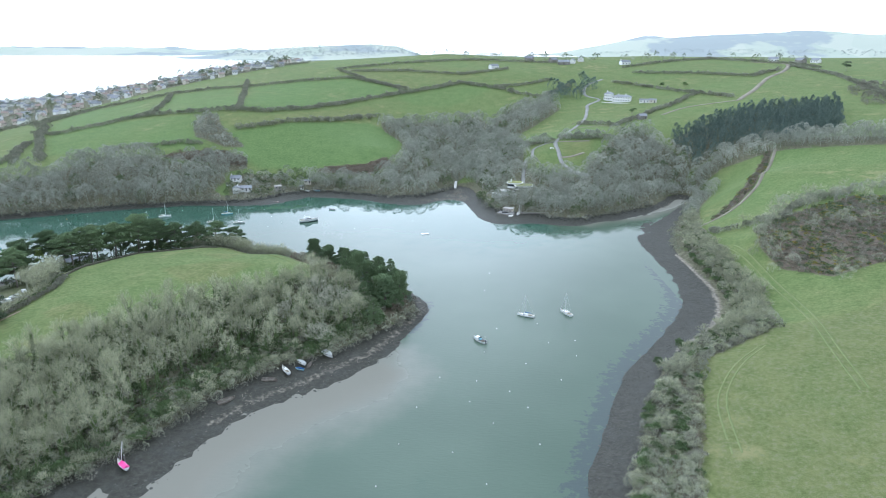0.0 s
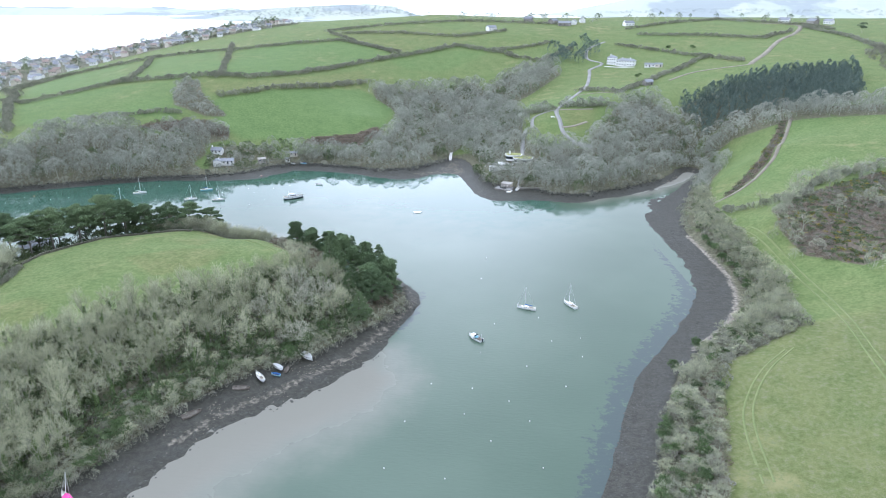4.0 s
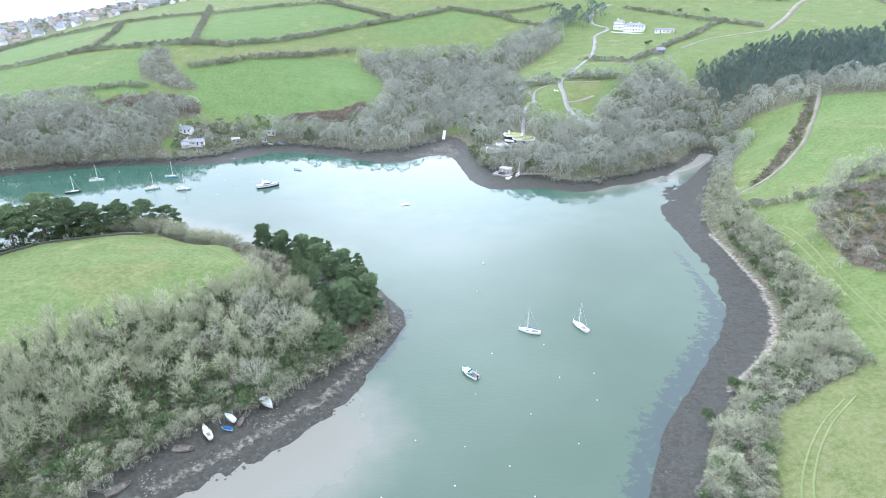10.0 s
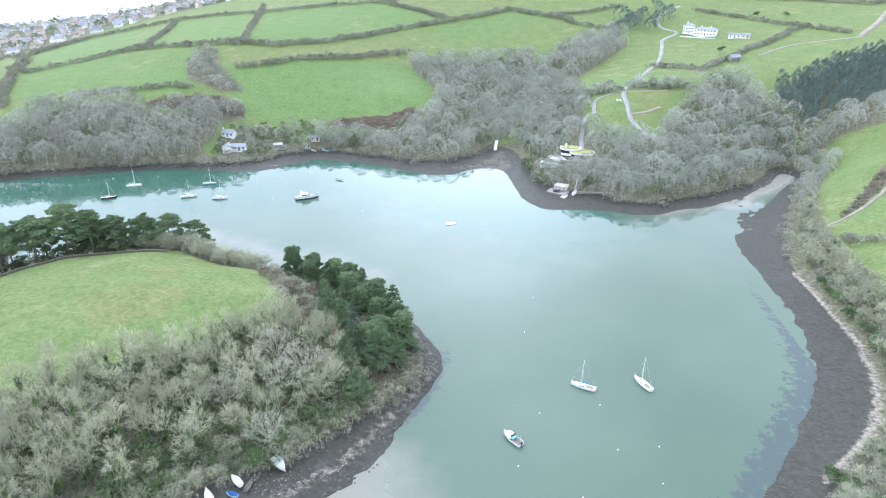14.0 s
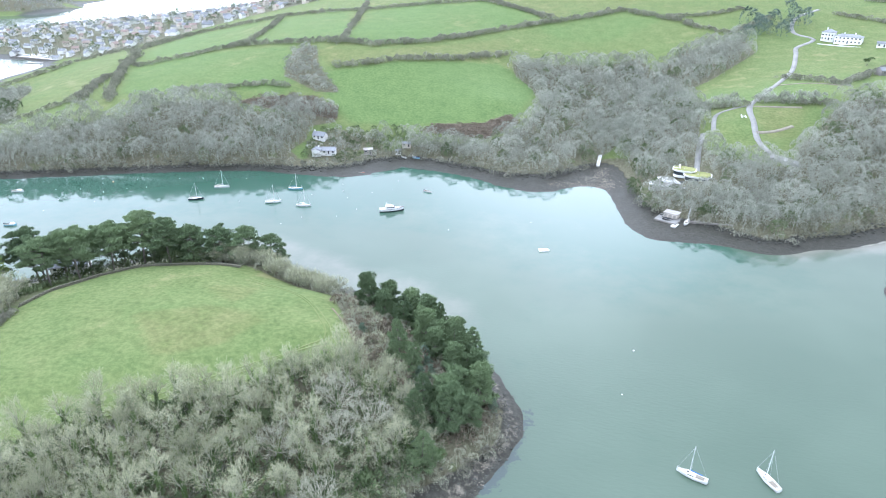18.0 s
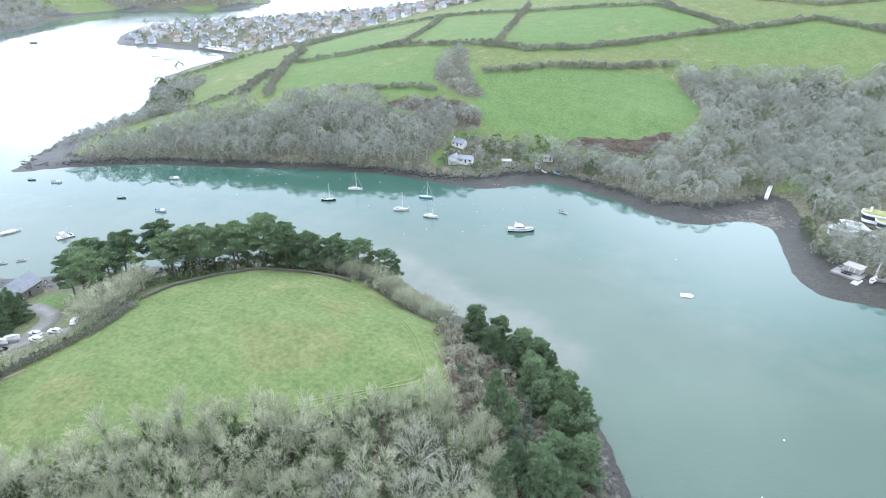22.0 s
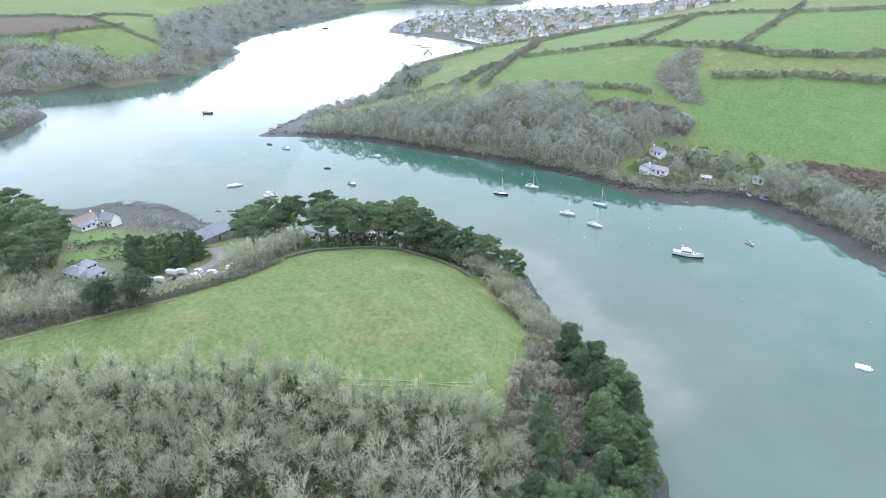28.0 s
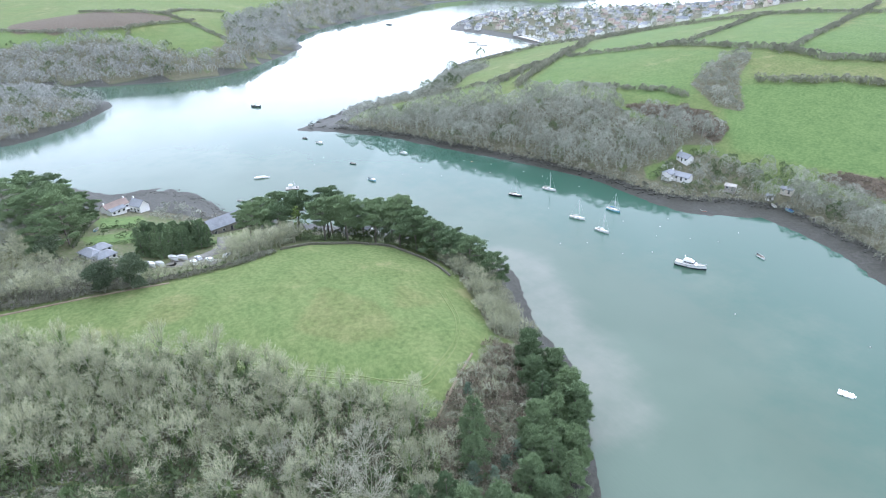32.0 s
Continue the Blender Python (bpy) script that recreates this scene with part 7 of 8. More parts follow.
pink = thing("boat_cover", "bright pink canvas cover over a grounded yacht", "boat cover", ashore(-89.3, 150.5, 50, 10, 0.5))
part("canvas", tapered_box(0.95, -2.9, 0.6, 0.62, 1.35, 0.35, 0.3), COVER_PINK, pink)
for x, y, h in ((-100.5, 489.5, 40), (-106, 487, 60)):
    open_boat(4.2, "upturned pale dinghy at the top of the beach", ashore(x, y, h, 8), motor=False, name="beached_dinghy")
open_boat(4.6, "dinghy under a dark blue cover on the beach", ashore(-98.5, 487.5, 80, 6), motor=False, cover=COVER_BLUE, hull=HULL_BLUE, name="beached_dinghy")


def slipway_boat():
    m = pose(10, 506, float(height(10, 506)) + 0.6, 7, 0, -4)
    s = thing("slipway", "long white concrete slip at the head of the cove", "slipway", m)
    part("ramp", boxed((-0.8, -8.0, -1.5), (0.8, 8.0, 0.25), 0.06), CONCRETE, s)
    for side in (-0.8, 0.8):
        part("kerb", boxed((side - 0.12, -8.0, 0.2), (side + 0.12, 8.0, 0.5), 0.03), RENDER_WHITE, s)


slipway_boat()


# ---------------------------------------------------------------- mooring buoys
def lathe(profile, sides=10):
    bm = bmesh.new()
    rows = [[bm.verts.new((r * math.cos(2 * math.pi * s / sides), r * math.sin(2 * math.pi * s / sides), z)) for s in range(sides)] for r, z in profile]
    for a, b in zip(rows, rows[1:]):
        for i in range(sides):
            bm.faces.new((a[i], a[(i + 1) % sides], b[(i + 1) % sides], b[i]))
    bm.faces.new(rows[0][::-1]), bm.faces.new(rows[-1])
    return bm


def buoys():
    kinds = []
    for mat, label in ((BUOY_WHITE, "round white plastic mooring buoy"), (BUOY_ORANGE, "round orange plastic mooring buoy")):
        b = thing("mooring_buoy", label, "buoy", group="mooring buoys")
        part("float", lathe([(0.1, -0.38), (0.34, -0.28), (0.46, -0.05), (0.47, 0.12), (0.36, 0.34), (0.14, 0.44), (0.08, 0.52)]), mat, b)
        part("ring", lathe([(0.07, 0.5), (0.13, 0.56), (0.13, 0.62), (0.06, 0.66)], 8), ALLOY, b, "metal mooring ring")
        kinds.append(b)
    river = [(24, 309), (22.5, 243), (40, 248), (42, 230), (53, 232), (51, 219), (31, 213), (-1, 202.5), (12, 200), (42, 201), (23, 193), (9, 186.5), (-8.5, 183),
             (28, 183), (16, 174), (-13, 163), (29, 163), (3, 159), (-18, 144), (12, 145), (16, 222), (-20, 408), (20, 285)]
    reach = [(-293, 412), (-259, 396), (-254, 407), (-244, 395), (-250, 410), (-236, 403), (-240, 417), (-227, 407), (-218, 424), (-205, 427), (-168, 400), (-134, 378),
             (-136, 418), (-122, 427), (-106, 404), (-182, 433), (-254, 365), (-259, 380), (-271, 392), (-239, 382), (-126, 437), (-112, 393), (-116, 418), (-98, 450),
             (-56, 390), (-206, 428), (-128, 388), (-310, 340), (-300, 330), (-106, 428), (-97, 435)]
    used = set()
    for n, (x, y) in enumerate(river + reach):
        k = 1 if n == 27 else 0
        m = pose(x, y, 0.1, 5 * math.sin(n), 5 * math.cos(n * 2), n * 40) @ Matrix.Diagonal((0.65, 0.65, 0.65, 1))
        if k not in used:
            kinds[k].matrix_basis = m
            used.add(k)
        else:
            copy_thing(kinds[k], m)


buoys()

# ---------------------------------------------------------------- houses
def gable_roof(w, d, rise, over=0.35, thick=0.16):
    """Two pitched slabs with eaves, ridge along x."""
    bm = bmesh.new()
    for side in (-1, 1):
        a = [(-w / 2 - over, side * (d / 2 + over), -rise * over / (d / 2)), (w / 2 + over, side * (d / 2 + over), -rise * over / (d / 2)), (w / 2 + over, 0, rise), (-w / 2 - over, 0, rise)]
        v = [bm.verts.new(p) for p in a] + [bm.verts.new((p[0], p[1], p[2] + thick)) for p in a]
        for f in ((0, 1, 2, 3), (7, 6, 5, 4), (0, 4, 5, 1), (1, 5, 6, 2), (2, 6, 7, 3), (3, 7, 4, 0)):
            bm.faces.new([v[i] for i in f])
    bmesh.ops.recalc_face_normals(bm, faces=bm.faces)
    return bm


def hip_roof(w, d, rise, over=0.4, flat=0.0):
    bm = bmesh.new()
    x, y, r = w / 2 + over, d / 2 + over, max(0.0, (w - d) / 2)
    lo = [(-x, -y, 0), (x, -y, 0), (x, y, 0), (-x, y, 0)]
    hi = [(-r - flat, -flat, rise), (r + flat, -flat, rise), (r + flat, flat, rise), (-r - flat, flat, rise)] if flat else [(-r, 0, rise), (r, 0, rise)]
    base = [bm.verts.new((p[0], p[1], -0.18)) for p in lo]
    a, b = [bm.verts.new(p) for p in lo], [bm.verts.new(p) for p in hi]
    for i in range(4):
        bm.faces.new((base[i], base[(i + 1) % 4], a[(i + 1) % 4], a[i]))
    bm.faces.new(base[::-1])
    if flat:
        for i in range(4):
            bm.faces.new((a[i], a[(i + 1) % 4], b[(i + 1) % 4], b[i]))
        bm.faces.new(b)
    else:
        bm.faces.new((a[0], a[1], b[1], b[0])), bm.faces.new((a[1], a[2], b[1]))
        bm.faces.new((a[2], a[3], b[0], b[1])), bm.faces.new((a[3], a[0], b[0]))
    bmesh.ops.recalc_face_normals(bm, faces=bm.faces)
    return bm


def gabled_walls(w, d, h, rise, below=1.5):
    bm = bmesh.new()
    v = [bm.verts.new(p) for p in ((-w / 2, -d / 2, -below), (w / 2, -d / 2, -below), (w / 2, d / 2, -below), (-w / 2, d / 2, -below),
                                   (-w / 2, -d / 2, h), (w / 2, -d / 2, h), (w / 2, d / 2, h), (-w / 2, d / 2, h), (-w / 2, 0, h + rise), (w / 2, 0, h + rise))]
    for f in ((0, 1, 5, 4), (1, 2, 6, 9, 5), (2, 3, 7, 6), (3, 0, 4, 8, 7), (3, 2, 1, 0), (4, 5, 9, 8), (6, 7, 8, 9)):
        bm.faces.new([v[i] for i in f])
    return bm


def window(parent, x, y, z, w, h, along="x", name="window"):
    """A window set proud in a wall: frame, glazing, sill. along: the way the wall runs."""
    t = 0.07
    lo, hi = ((-w / 2, -t, 0), (w / 2, t, h)) if along == "x" else ((-t, -w / 2, 0), (t, w / 2, h))
    m = pose(x, y, z)
    f = part(name, boxed(lo, hi, 0.015), PAINT_FRAME, parent, "", m)
    e = 0.1
    lo, hi = ((-w / 2 + e, -t - 0.02, e), (w / 2 - e, t + 0.02, h - e)) if along == "x" else ((-t - 0.02, -w / 2 + e, e), (t + 0.02, w / 2 - e, h - e))
    part("pane", boxed(lo, hi), GLASS, f, "dark glazing")
    return f


def cottage(name, label, x, y, heading, w, d, h, rise, walls=RENDER_WHITE, roof=SLATE, windows=3, chimneys=1, lift=0.0, hipped=False, group="", storeys=1, both=True, z=None):
    base = (float(height(x, y)) if z is None else z) + lift
    b = thing(name, label, "house", pose(x, y, base, 0, 0, heading), group)
    part("wall", gabled_walls(w, d, h, 0.01 if hipped else rise), walls, b)
    part("roof", hip_roof(w, d, rise) if hipped else gable_roof(w, d, rise), roof, b, "", pose(0, 0, h + 0.02))
    for k in range(chimneys):
        cx = (w / 2 - 0.5) * (1 if k else -1) if not hipped else (w / 5) * (1 if k else -1)
        c = part("chimney", boxed((cx - 0.35, -0.3, h + rise * 0.55), (cx + 0.35, 0.3, h + rise + 1.0), 0.03), walls, b)
        part("chimney_pot", rodded(((cx, 0, h + rise + 1.0), (cx, 0, h + rise + 1.4), 0.13, 0.1)), ROOF_BROWN, c)
    for s in range(storeys):
        for k in range(windows):
            wx = (k - (windows - 1) / 2) * w / windows
            for side in ((-1, 1) if both else (-1,)):
                if s == 0 and k == windows // 2 and side < 0:
                    door = part("door", boxed((wx - 0.45, side * d / 2 - 0.06, 0.0), (wx + 0.45, side * d / 2 + 0.06, 2.05), 0.02), HULL_NAVY, b, "dark painted door")
                    part("handle", boxed((wx + 0.28, side * d / 2 - 0.12, 0.98), (wx + 0.36, side * d / 2 - 0.05, 1.06)), ALLOY, door)
                else:
                    window(b, wx, side * d / 2, 0.85 + s * 2.6, min(1.3, w / windows * 0.55), 1.15)
    return b


# North shore: two cottages, sheds.
cottage("cottage", "low white cottage with a slate roof above the shore", -150, 473.5, 12, 10.5, 4.8, 2.2, 1.6, windows=4, chimneys=1, lift=0.5)
cottage("cottage_wing", "white flat-fronted wing of the shore cottage", -155, 470.2, 100, 6, 5.0, 2.5, 0.9, windows=2, chimneys=0, lift=1.2)
cottage("cottage", "white gabled cottage with slate roof among trees", -160.5, 488.5, -8, 8, 4.6, 2.3, 1.9, windows=3, chimneys=1, lift=0.2)
cottage("boat_shed", "small pale timber boat shed at the beach head", -127.5, 483.5, 20, 5.0, 3.4, 2.3, 0.8, walls=TIMBER_GREY, windows=2, chimneys=0, lift=0.8, roof=TIMBER_GREY)
cottage("garden_shed", "small pale timber shed in the trees", -107.5, 499, 10, 5.4, 3.2, 2.2, 0.8, walls=RENDER_CREAM, windows=2, chimneys=0, lift=0.4)
cottage("garden_shed", "small white hut beside the beach", -110.5, 490.5, 10, 3.0, 2.4, 2.0, 0.6, windows=2, chimneys=0, lift=0.3)

# The headland's houses.
cottage("house", "long white house with brown-grey roof by the beach", -284, 219, -60, 12, 5.5, 2.8, 2.2, windows=5, chimneys=2, lift=0.2, roof=ROOF_BROWN)
cottage("house", "white gabled house with brown-grey slate roof", -277.5, 229.5, 30, 7.5, 5.5, 3.4, 2.6, windows=3, chimneys=1, lift=0.2, roof=SLATE, storeys=1)
cottage("house_annex", "white lean-to annex beside the beach house", -277, 219, -60, 8, 4.0, 2.4, 0.9, windows=3, chimneys=0, lift=0.4)
for px, py, head, w in ((-207, 203.5, 25, 11), (-202, 207.5, 115, 9), (-212, 207, 115, 8)):
    cottage("bungalow", "bungalow wing with a pale slate hipped roof", px, py, head, w * 0.85, 5, 2.2, 1.9, windows=3, chimneys=0, hipped=True, lift=-0.2, group="bungalow wings")
cottage("barn", "long boatyard barn with a grey slate roof", -224, 257, 108, 16, 8, 3.2, 3.2, walls=STONE, windows=4, chimneys=0, lift=0.6)
cottage("house", "white house glimpsed behind the pines", -188, 309, 30, 13, 7, 4.8, 2.6, windows=4, chimneys=2, lift=0.3, storeys=2)
cottage("house", "pale house low behind the pines", -146, 327, 15, 9, 6, 3.0, 2.0, windows=3, chimneys=1, lift=0.4)

# The big house and its yard.
cottage("manor_house", "long white two-storey country house with slate roof", 194, 712, -28, 19, 7.5, 5.2, 1.8, windows=7, chimneys=2, hipped=True, lift=0.3, storeys=2)
cottage("manor_wing", "white two-storey wing of the country house", 182, 722, -28, 9, 8, 6.2, 2.2, windows=4, chimneys=1, hipped=True, lift=0.3, storeys=2)
cottage("outbuilding", "low white outbuilding beside the country house", 212, 690, -20, 10, 5, 2.6, 1.2, windows=3, chimneys=0, lift=0.2)
cottage("outbuilding", "low pale outbuilding behind the country house", 219, 684, -20, 7, 5, 2.6, 1.2, windows=2, chimneys=0, walls=RENDER_CREAM, lift=0.2)
cottage("farmhouse", "small pale farm building at the wood's edge", 186, 608, 20, 8, 5, 2.8, 1.8, windows=2, chimneys=1, walls=STONE, lift=0.2)
lawn = thing("terrace", "pale paved terrace before the country house", "terrace", pose(188, 706, float(height(188, 706)) + 0.1, 0, 0, -28))
part("paving", boxed((-17, -2.4, -1.0), (17, 2.4, 0.22), 0.05), CONCRETE, lawn)
part("parapet", boxed((-17, -2.6, 0.0), (17, -2.3, 0.8), 0.04), RENDER_WHITE, lawn)
for n, (x, y, w) in enumerate(((161, 893, 16), (241, 886, 13), (65, 861, 12), (150, 915, 14), (175, 905, 10), (190, 925, 12), (455, 850, 13), (470, 842, 10), (430, 870, 12), (120, 935, 11))):
    cottage("farm_building", "pale farm building on the ridge", x, y, 17 * n, w, 7, 3.4, 2.4, windows=3, chimneys=1 if n % 2 else 0, walls=RENDER_WHITE if n % 3 else STONE, group="farm buildings on the ridge")


def modern_house():
    z = float(height(52, 462))
    b = thing("modern_house", "modern white house with curved planted roofs and terraces", "house", pose(54, 461.5, z - 0.5, 0, 0, -12))

    def slab(cx, cy, rx, ry, a0, a1, z0, thick, inner, n=22):
        bm = bmesh.new()
        bend = lambda v: math.copysign(abs(v) ** 0.62, v)
        turns = [radians(a0 + (a1 - a0) * i / n) for i in range(n + 1)]
        outer = [(cx + rx * bend(math.cos(a)), cy + ry * bend(math.sin(a))) for a in turns]
        back = [(cx + rx * inner * bend(math.cos(a)), cy + ry * inner * bend(math.sin(a))) for a in turns]
        ring = outer + back[::-1]
        lo, hi = [bm.verts.new((x, y, z0)) for x, y in ring], [bm.verts.new((x, y, z0 + thick)) for x, y in ring]
        for i in range(len(ring)):
            j = (i + 1) % len(ring)
            bm.faces.new((lo[i], lo[j], hi[j], hi[i]))
        for i in range(n):
            j, k, l = i + 1, 2 * n + 1 - i, 2 * n - i
            bm.faces.new((hi[i], hi[j], hi[l], hi[k])), bm.faces.new((lo[k], lo[l], lo[j], lo[i]))
        bmesh.ops.recalc_face_normals(bm, faces=bm.faces)
        return bm

    for name, cx, cy, rx, ry, a0, a1, z0, inner in (("upper", -2.0, 5.0, 6.0, 4.2, 180, 538, 4.6, 0.04), ("lower", 5.0, 2.0, 7.0, 5.2, 185, 543, 3.5, 0.04)):
        wall = part("wall", slab(cx, cy, rx * 0.86, ry * 0.86, a0 + 6, a1 - 6, z0 - 3.6, 3.5, inner + 0.06), RENDER_WHITE, b)
        part("glazing", slab(cx, cy, rx * 0.875, ry * 0.875, a0 + 20, a0 + 120, z0 - 2.2, 1.6, 0.97), GLASS, wall, "curved dark glass wall")
        roof = part("roof", slab(cx, cy, rx, ry, a0, a1, z0, 0.5, inner), RENDER_WHITE, b, "white curved roof edge")
        part("planting", slab(cx, cy, rx * 0.93, ry * 0.93, a0 + 3, a1 - 3, z0 + 0.5, 0.12, inner + 0.05), SEDUM, roof, "yellow-green planted roof")
    for cx, cy, rx, ry, top in ((-7.5, -1.0, 7.5, 4.6, -0.2), (-11.0, -5.0, 6.5, 3.8, -1.7), (-3.0, -6.2, 5.0, 3.2, -1.0)):
        t = part("terrace", slab(cx, cy, rx, ry, 180, 540, top - 3.0, 3.0, 0.02), CONCRETE, b, "pale curved stone terrace")
        part("parapet", slab(cx, cy, rx, ry, 190, 330, top, 0.7, 0.95), RENDER_WHITE, t)
    part("pool", rodded(((-1.5, -3.4, 0.3), (-1.5, -3.4, 0.64), 1.4, 1.4, 16)), TINTED, b, "round dark plunge pool")
    part("steps", boxed((-7, -6.2, -2.4), (-5, -5.2, -0.3), 0.05), CONCRETE, b)
    part("chimney", boxed((-5, 4, 5), (-4, 5, 7.4), 0.04), RENDER_WHITE, b)


modern_house()


def quay():
    q = thing("quay", "stone quay with a flat-roofed boathouse on the shore", "quay", pose(43.5, 424.5, 0.0, 0, 0, -26))
    part("platform", boxed((-5.4, -4.6, -1.5), (5.4, 4.0, 1.8), 0.15), STONE, q)
    part("paving", boxed((-5.3, -4.5, 1.8), (5.3, 3.9, 1.94), 0.03), TRACK_GREY, q, "pale paved quay top")
    h = part("boathouse", boxed((-2.6, 0.2, 2.1), (3.6, 4.6, 4.2), 0.05), RENDER_CREAM, q)
    part("roof", boxed((-3.0, -0.3, 4.2), (4.0, 5.0, 4.5), 0.05), TIMBER_GREY, h, "flat grey roof")
    for x in (-1.6, 0.5, 2.6):
        part("door", boxed((x - 0.8, 0.1, 2.1), (x + 0.8, 0.22, 3.8), 0.02), TIMBER_GREY, h)
    part("slip", boxed((3.8, -7.5, -1.2), (6.2, -1.0, 1.4), 0.05), CONCRETE, q, "sloping boat slip")
    part("steps", boxed((-6.8, -4.4, -1.0), (-5.4, -2.6, 0.9), 0.05), STONE, q)
    w = thing("sea_wall", "low stone sea wall beside the quay", "wall", pose(62, 421.5, 0.2, 0, 0, -2))
    part("wall", boxed((-11, -0.5, -1.0), (18, 0.5, 2.4), 0.1), STONE, w)
    sailing_yacht(6.6, "white yacht with a tall mast hauled out beside the quay", pose(51.5, 421.5, 1.6, 0, 4, -20), cover=DECK)
    open_boat(3.8, "dinghy under a dark cover on the quay", pose(42.2, 422.0, 2.15, 0, 0, 80), hull=HULL_NAVY, cover=HULL_NAVY, motor=False)


quay()


# ---------------------------------------------------------------- the boatyard
def car(x, y, heading, paint, label, van=False):
    c = thing("van" if van else "car", label, "car", pose(x, y, float(height(x, y)) + 0.28, 0, 0, heading), "parked cars")
    l = 4.6 if van else 4.2
    body = bmesh.new()
    box(body, (-0.85, -l / 2, 0.28), (0.85, l / 2, 0.85), 0.12)
    part("body", body, paint, c)
    cab = part("cabin", tapered_box(0.8, -l / 2 + (0.1 if van else 0.5), l / 2 - 1.1, 0.8, 1.75 if van else 1.42, 0.85, 0.7), paint, c)
    part("windscreen", boxed((-0.6, l / 2 - 1.62, 0.95), (0.6, l / 2 - 1.45, 1.32)), TINTED, cab)
    for side in (-1, 1):
        part("side_window", boxed((side * 0.73 - 0.05, -l / 2 + 0.9, 0.95), (side * 0.73 + 0.05, l / 2 - 1.8, 1.3)), TINTED, cab)
        part("headlight", boxed((side * 0.62 - 0.14, l / 2 - 0.03, 0.55), (side * 0.62 + 0.14, l / 2 + 0.03, 0.7)), PAINT_FRAME, c)
        for yy in (-l / 2 + 0.8, l / 2 - 0.8):
            w = part("wheel", rodded(((side * 0.78 - 0.1, yy, 0.3), (side * 0.78 + 0.1, yy, 0.3), 0.31, 0.31, 12)), RUBBER, c)
            part("rim", rodded(((side * 0.89 - 0.02, yy, 0.3), (side * 0.89 + 0.02, yy, 0.3), 0.18, 0.18, 10)), ALLOY, w)


def laid_up(x, y, heading, length, label):
    b = thing("laid_up_boat", label, "boat", pose(x, y, float(height(x, y)) + 1.1, 0, 0, heading), "boats laid up in the yard")
    sec = hull_sections(length, length * 0.34, 0.9, 0.6, 0.75)
    h = part("hull", loft(sec), HULL_WHITE, b)
    part("gunwale", rail_of(sec, 0.04), DECK, h)
    part("cover", deck_of([[(p[0], p[1], p[2] + 0.35 * math.sin(math.pi * i / 9) + 0.05) for p in s] for i, s in enumerate(sec)], -0.02, 0.0), HULL_WHITE, b, "white winter cover")
    for yy in (-length * 0.25, length * 0.2):
        part("cradle", boxed((-length * 0.13, yy - 0.12, -1.2), (length * 0.13, yy + 0.12, -0.35)), TIMBER_GREY, b)


for x, y, h, l in ((-182, 218.0, -50, 3.6), (-180.5, 221.5, -68, 4.8), (-179, 224.3, -60, 4.4), (-183, 229.5, -62, 5.0), (-181.5, 232.5, -48, 4.2), (-227, 193, -20, 5.0)):
    laid_up(x, y, h, l, "white boat laid up ashore under a winter cover")
car(-178.5, 237.5, 100, CAR_PAINTS[0], "silver hatchback parked in the boatyard")
car(-174, 235, 95, CAR_PAINTS[1], "white van parked in the boatyard", True)
car(-173.5, 240.5, 110, CAR_PAINTS[2], "pale car parked in the boatyard")
car(-174, 247, 40, CAR_PAINTS[1], "white car parked beside the lane")
open_boat(3.6, "pale dinghy upturned on the lawn", ashore(-232, 224, 40, 4), motor=False, name="beached_dinghy")
open_boat(3.6, "blue dinghy on the lawn", ashore(-246, 208, 60, 4), hull=HULL_BLUE, motor=False, name="beached_dinghy")


def field_wall(line, label):
    """A dry-stone wall: each course a run of uneven blocks."""
    w = thing("stone_wall", label, "wall")
    rng = np.random.default_rng(77)
    shapes = []
    for k in range(5):
        bm = bmesh.new()
        box(bm, (-0.62, -0.28, -0.24), (0.62, 0.28, 0.24), 0.07)
        for v in bm.verts:
            v.co += Vector(rng.normal(0, 0.035, 3))
        me = bpy.data.meshes.new("stone")
        bm.to_mesh(me)
        bm.free()
        me.materials.append(WALL_MOSSY)
        shapes.append(me)
    pts = walked(line, 1.25)
    zs = height(np.array(pts)[:, 0], np.array(pts)[:, 1])
    for i, ((x, y), z) in enumerate(zip(pts[:-1], zs)):
        turn = math.degrees(math.atan2(pts[i + 1][1] - y, pts[i + 1][0] - x))
        for c in range(2):
            s = new("stone", shapes[(i * 3 + c) % 5])
            s.parent = w
            s.matrix_basis = pose(x + (0.6 if c else 0) * math.cos(radians(turn)), y + (0.6 if c else 0) * math.sin(radians(turn)), z + 0.25 + 0.45 * c, rng.normal(0, 2), rng.normal(0, 2), turn + rng.normal(0, 3))


field_wall([(-167, 266), (-165, 278), (-160, 294), (-149, 305), (-133, 310), (-114, 309)], "low grey dry-stone wall round the green field")
field_wall([(-222, 198), (-240, 202), (-257, 206), (-272, 211)], "low grey stone wall of the beach house garden")


def helipad():
    z = float(height(89.5, 528)) + 0.45
    h = thing("landing_mark", "white letter H painted on mown grass", "marking", pose(89.5, 528, z, 0, 0, -6) @ Matrix.Diagonal((0.5, 1.3, 1, 1)))
    t = bpy.data.curves.new("letter", "FONT")
    t.body, t.size, t.extrude, t.align_x, t.align_y = "H", 9.0, 0.04, "CENTER", "CENTER"
    t.materials.append(PAINT_WHITE)
    letter = new("letter", t)
    letter.parent = h


helipad()

# ---------------------------------------------------------------- the far village

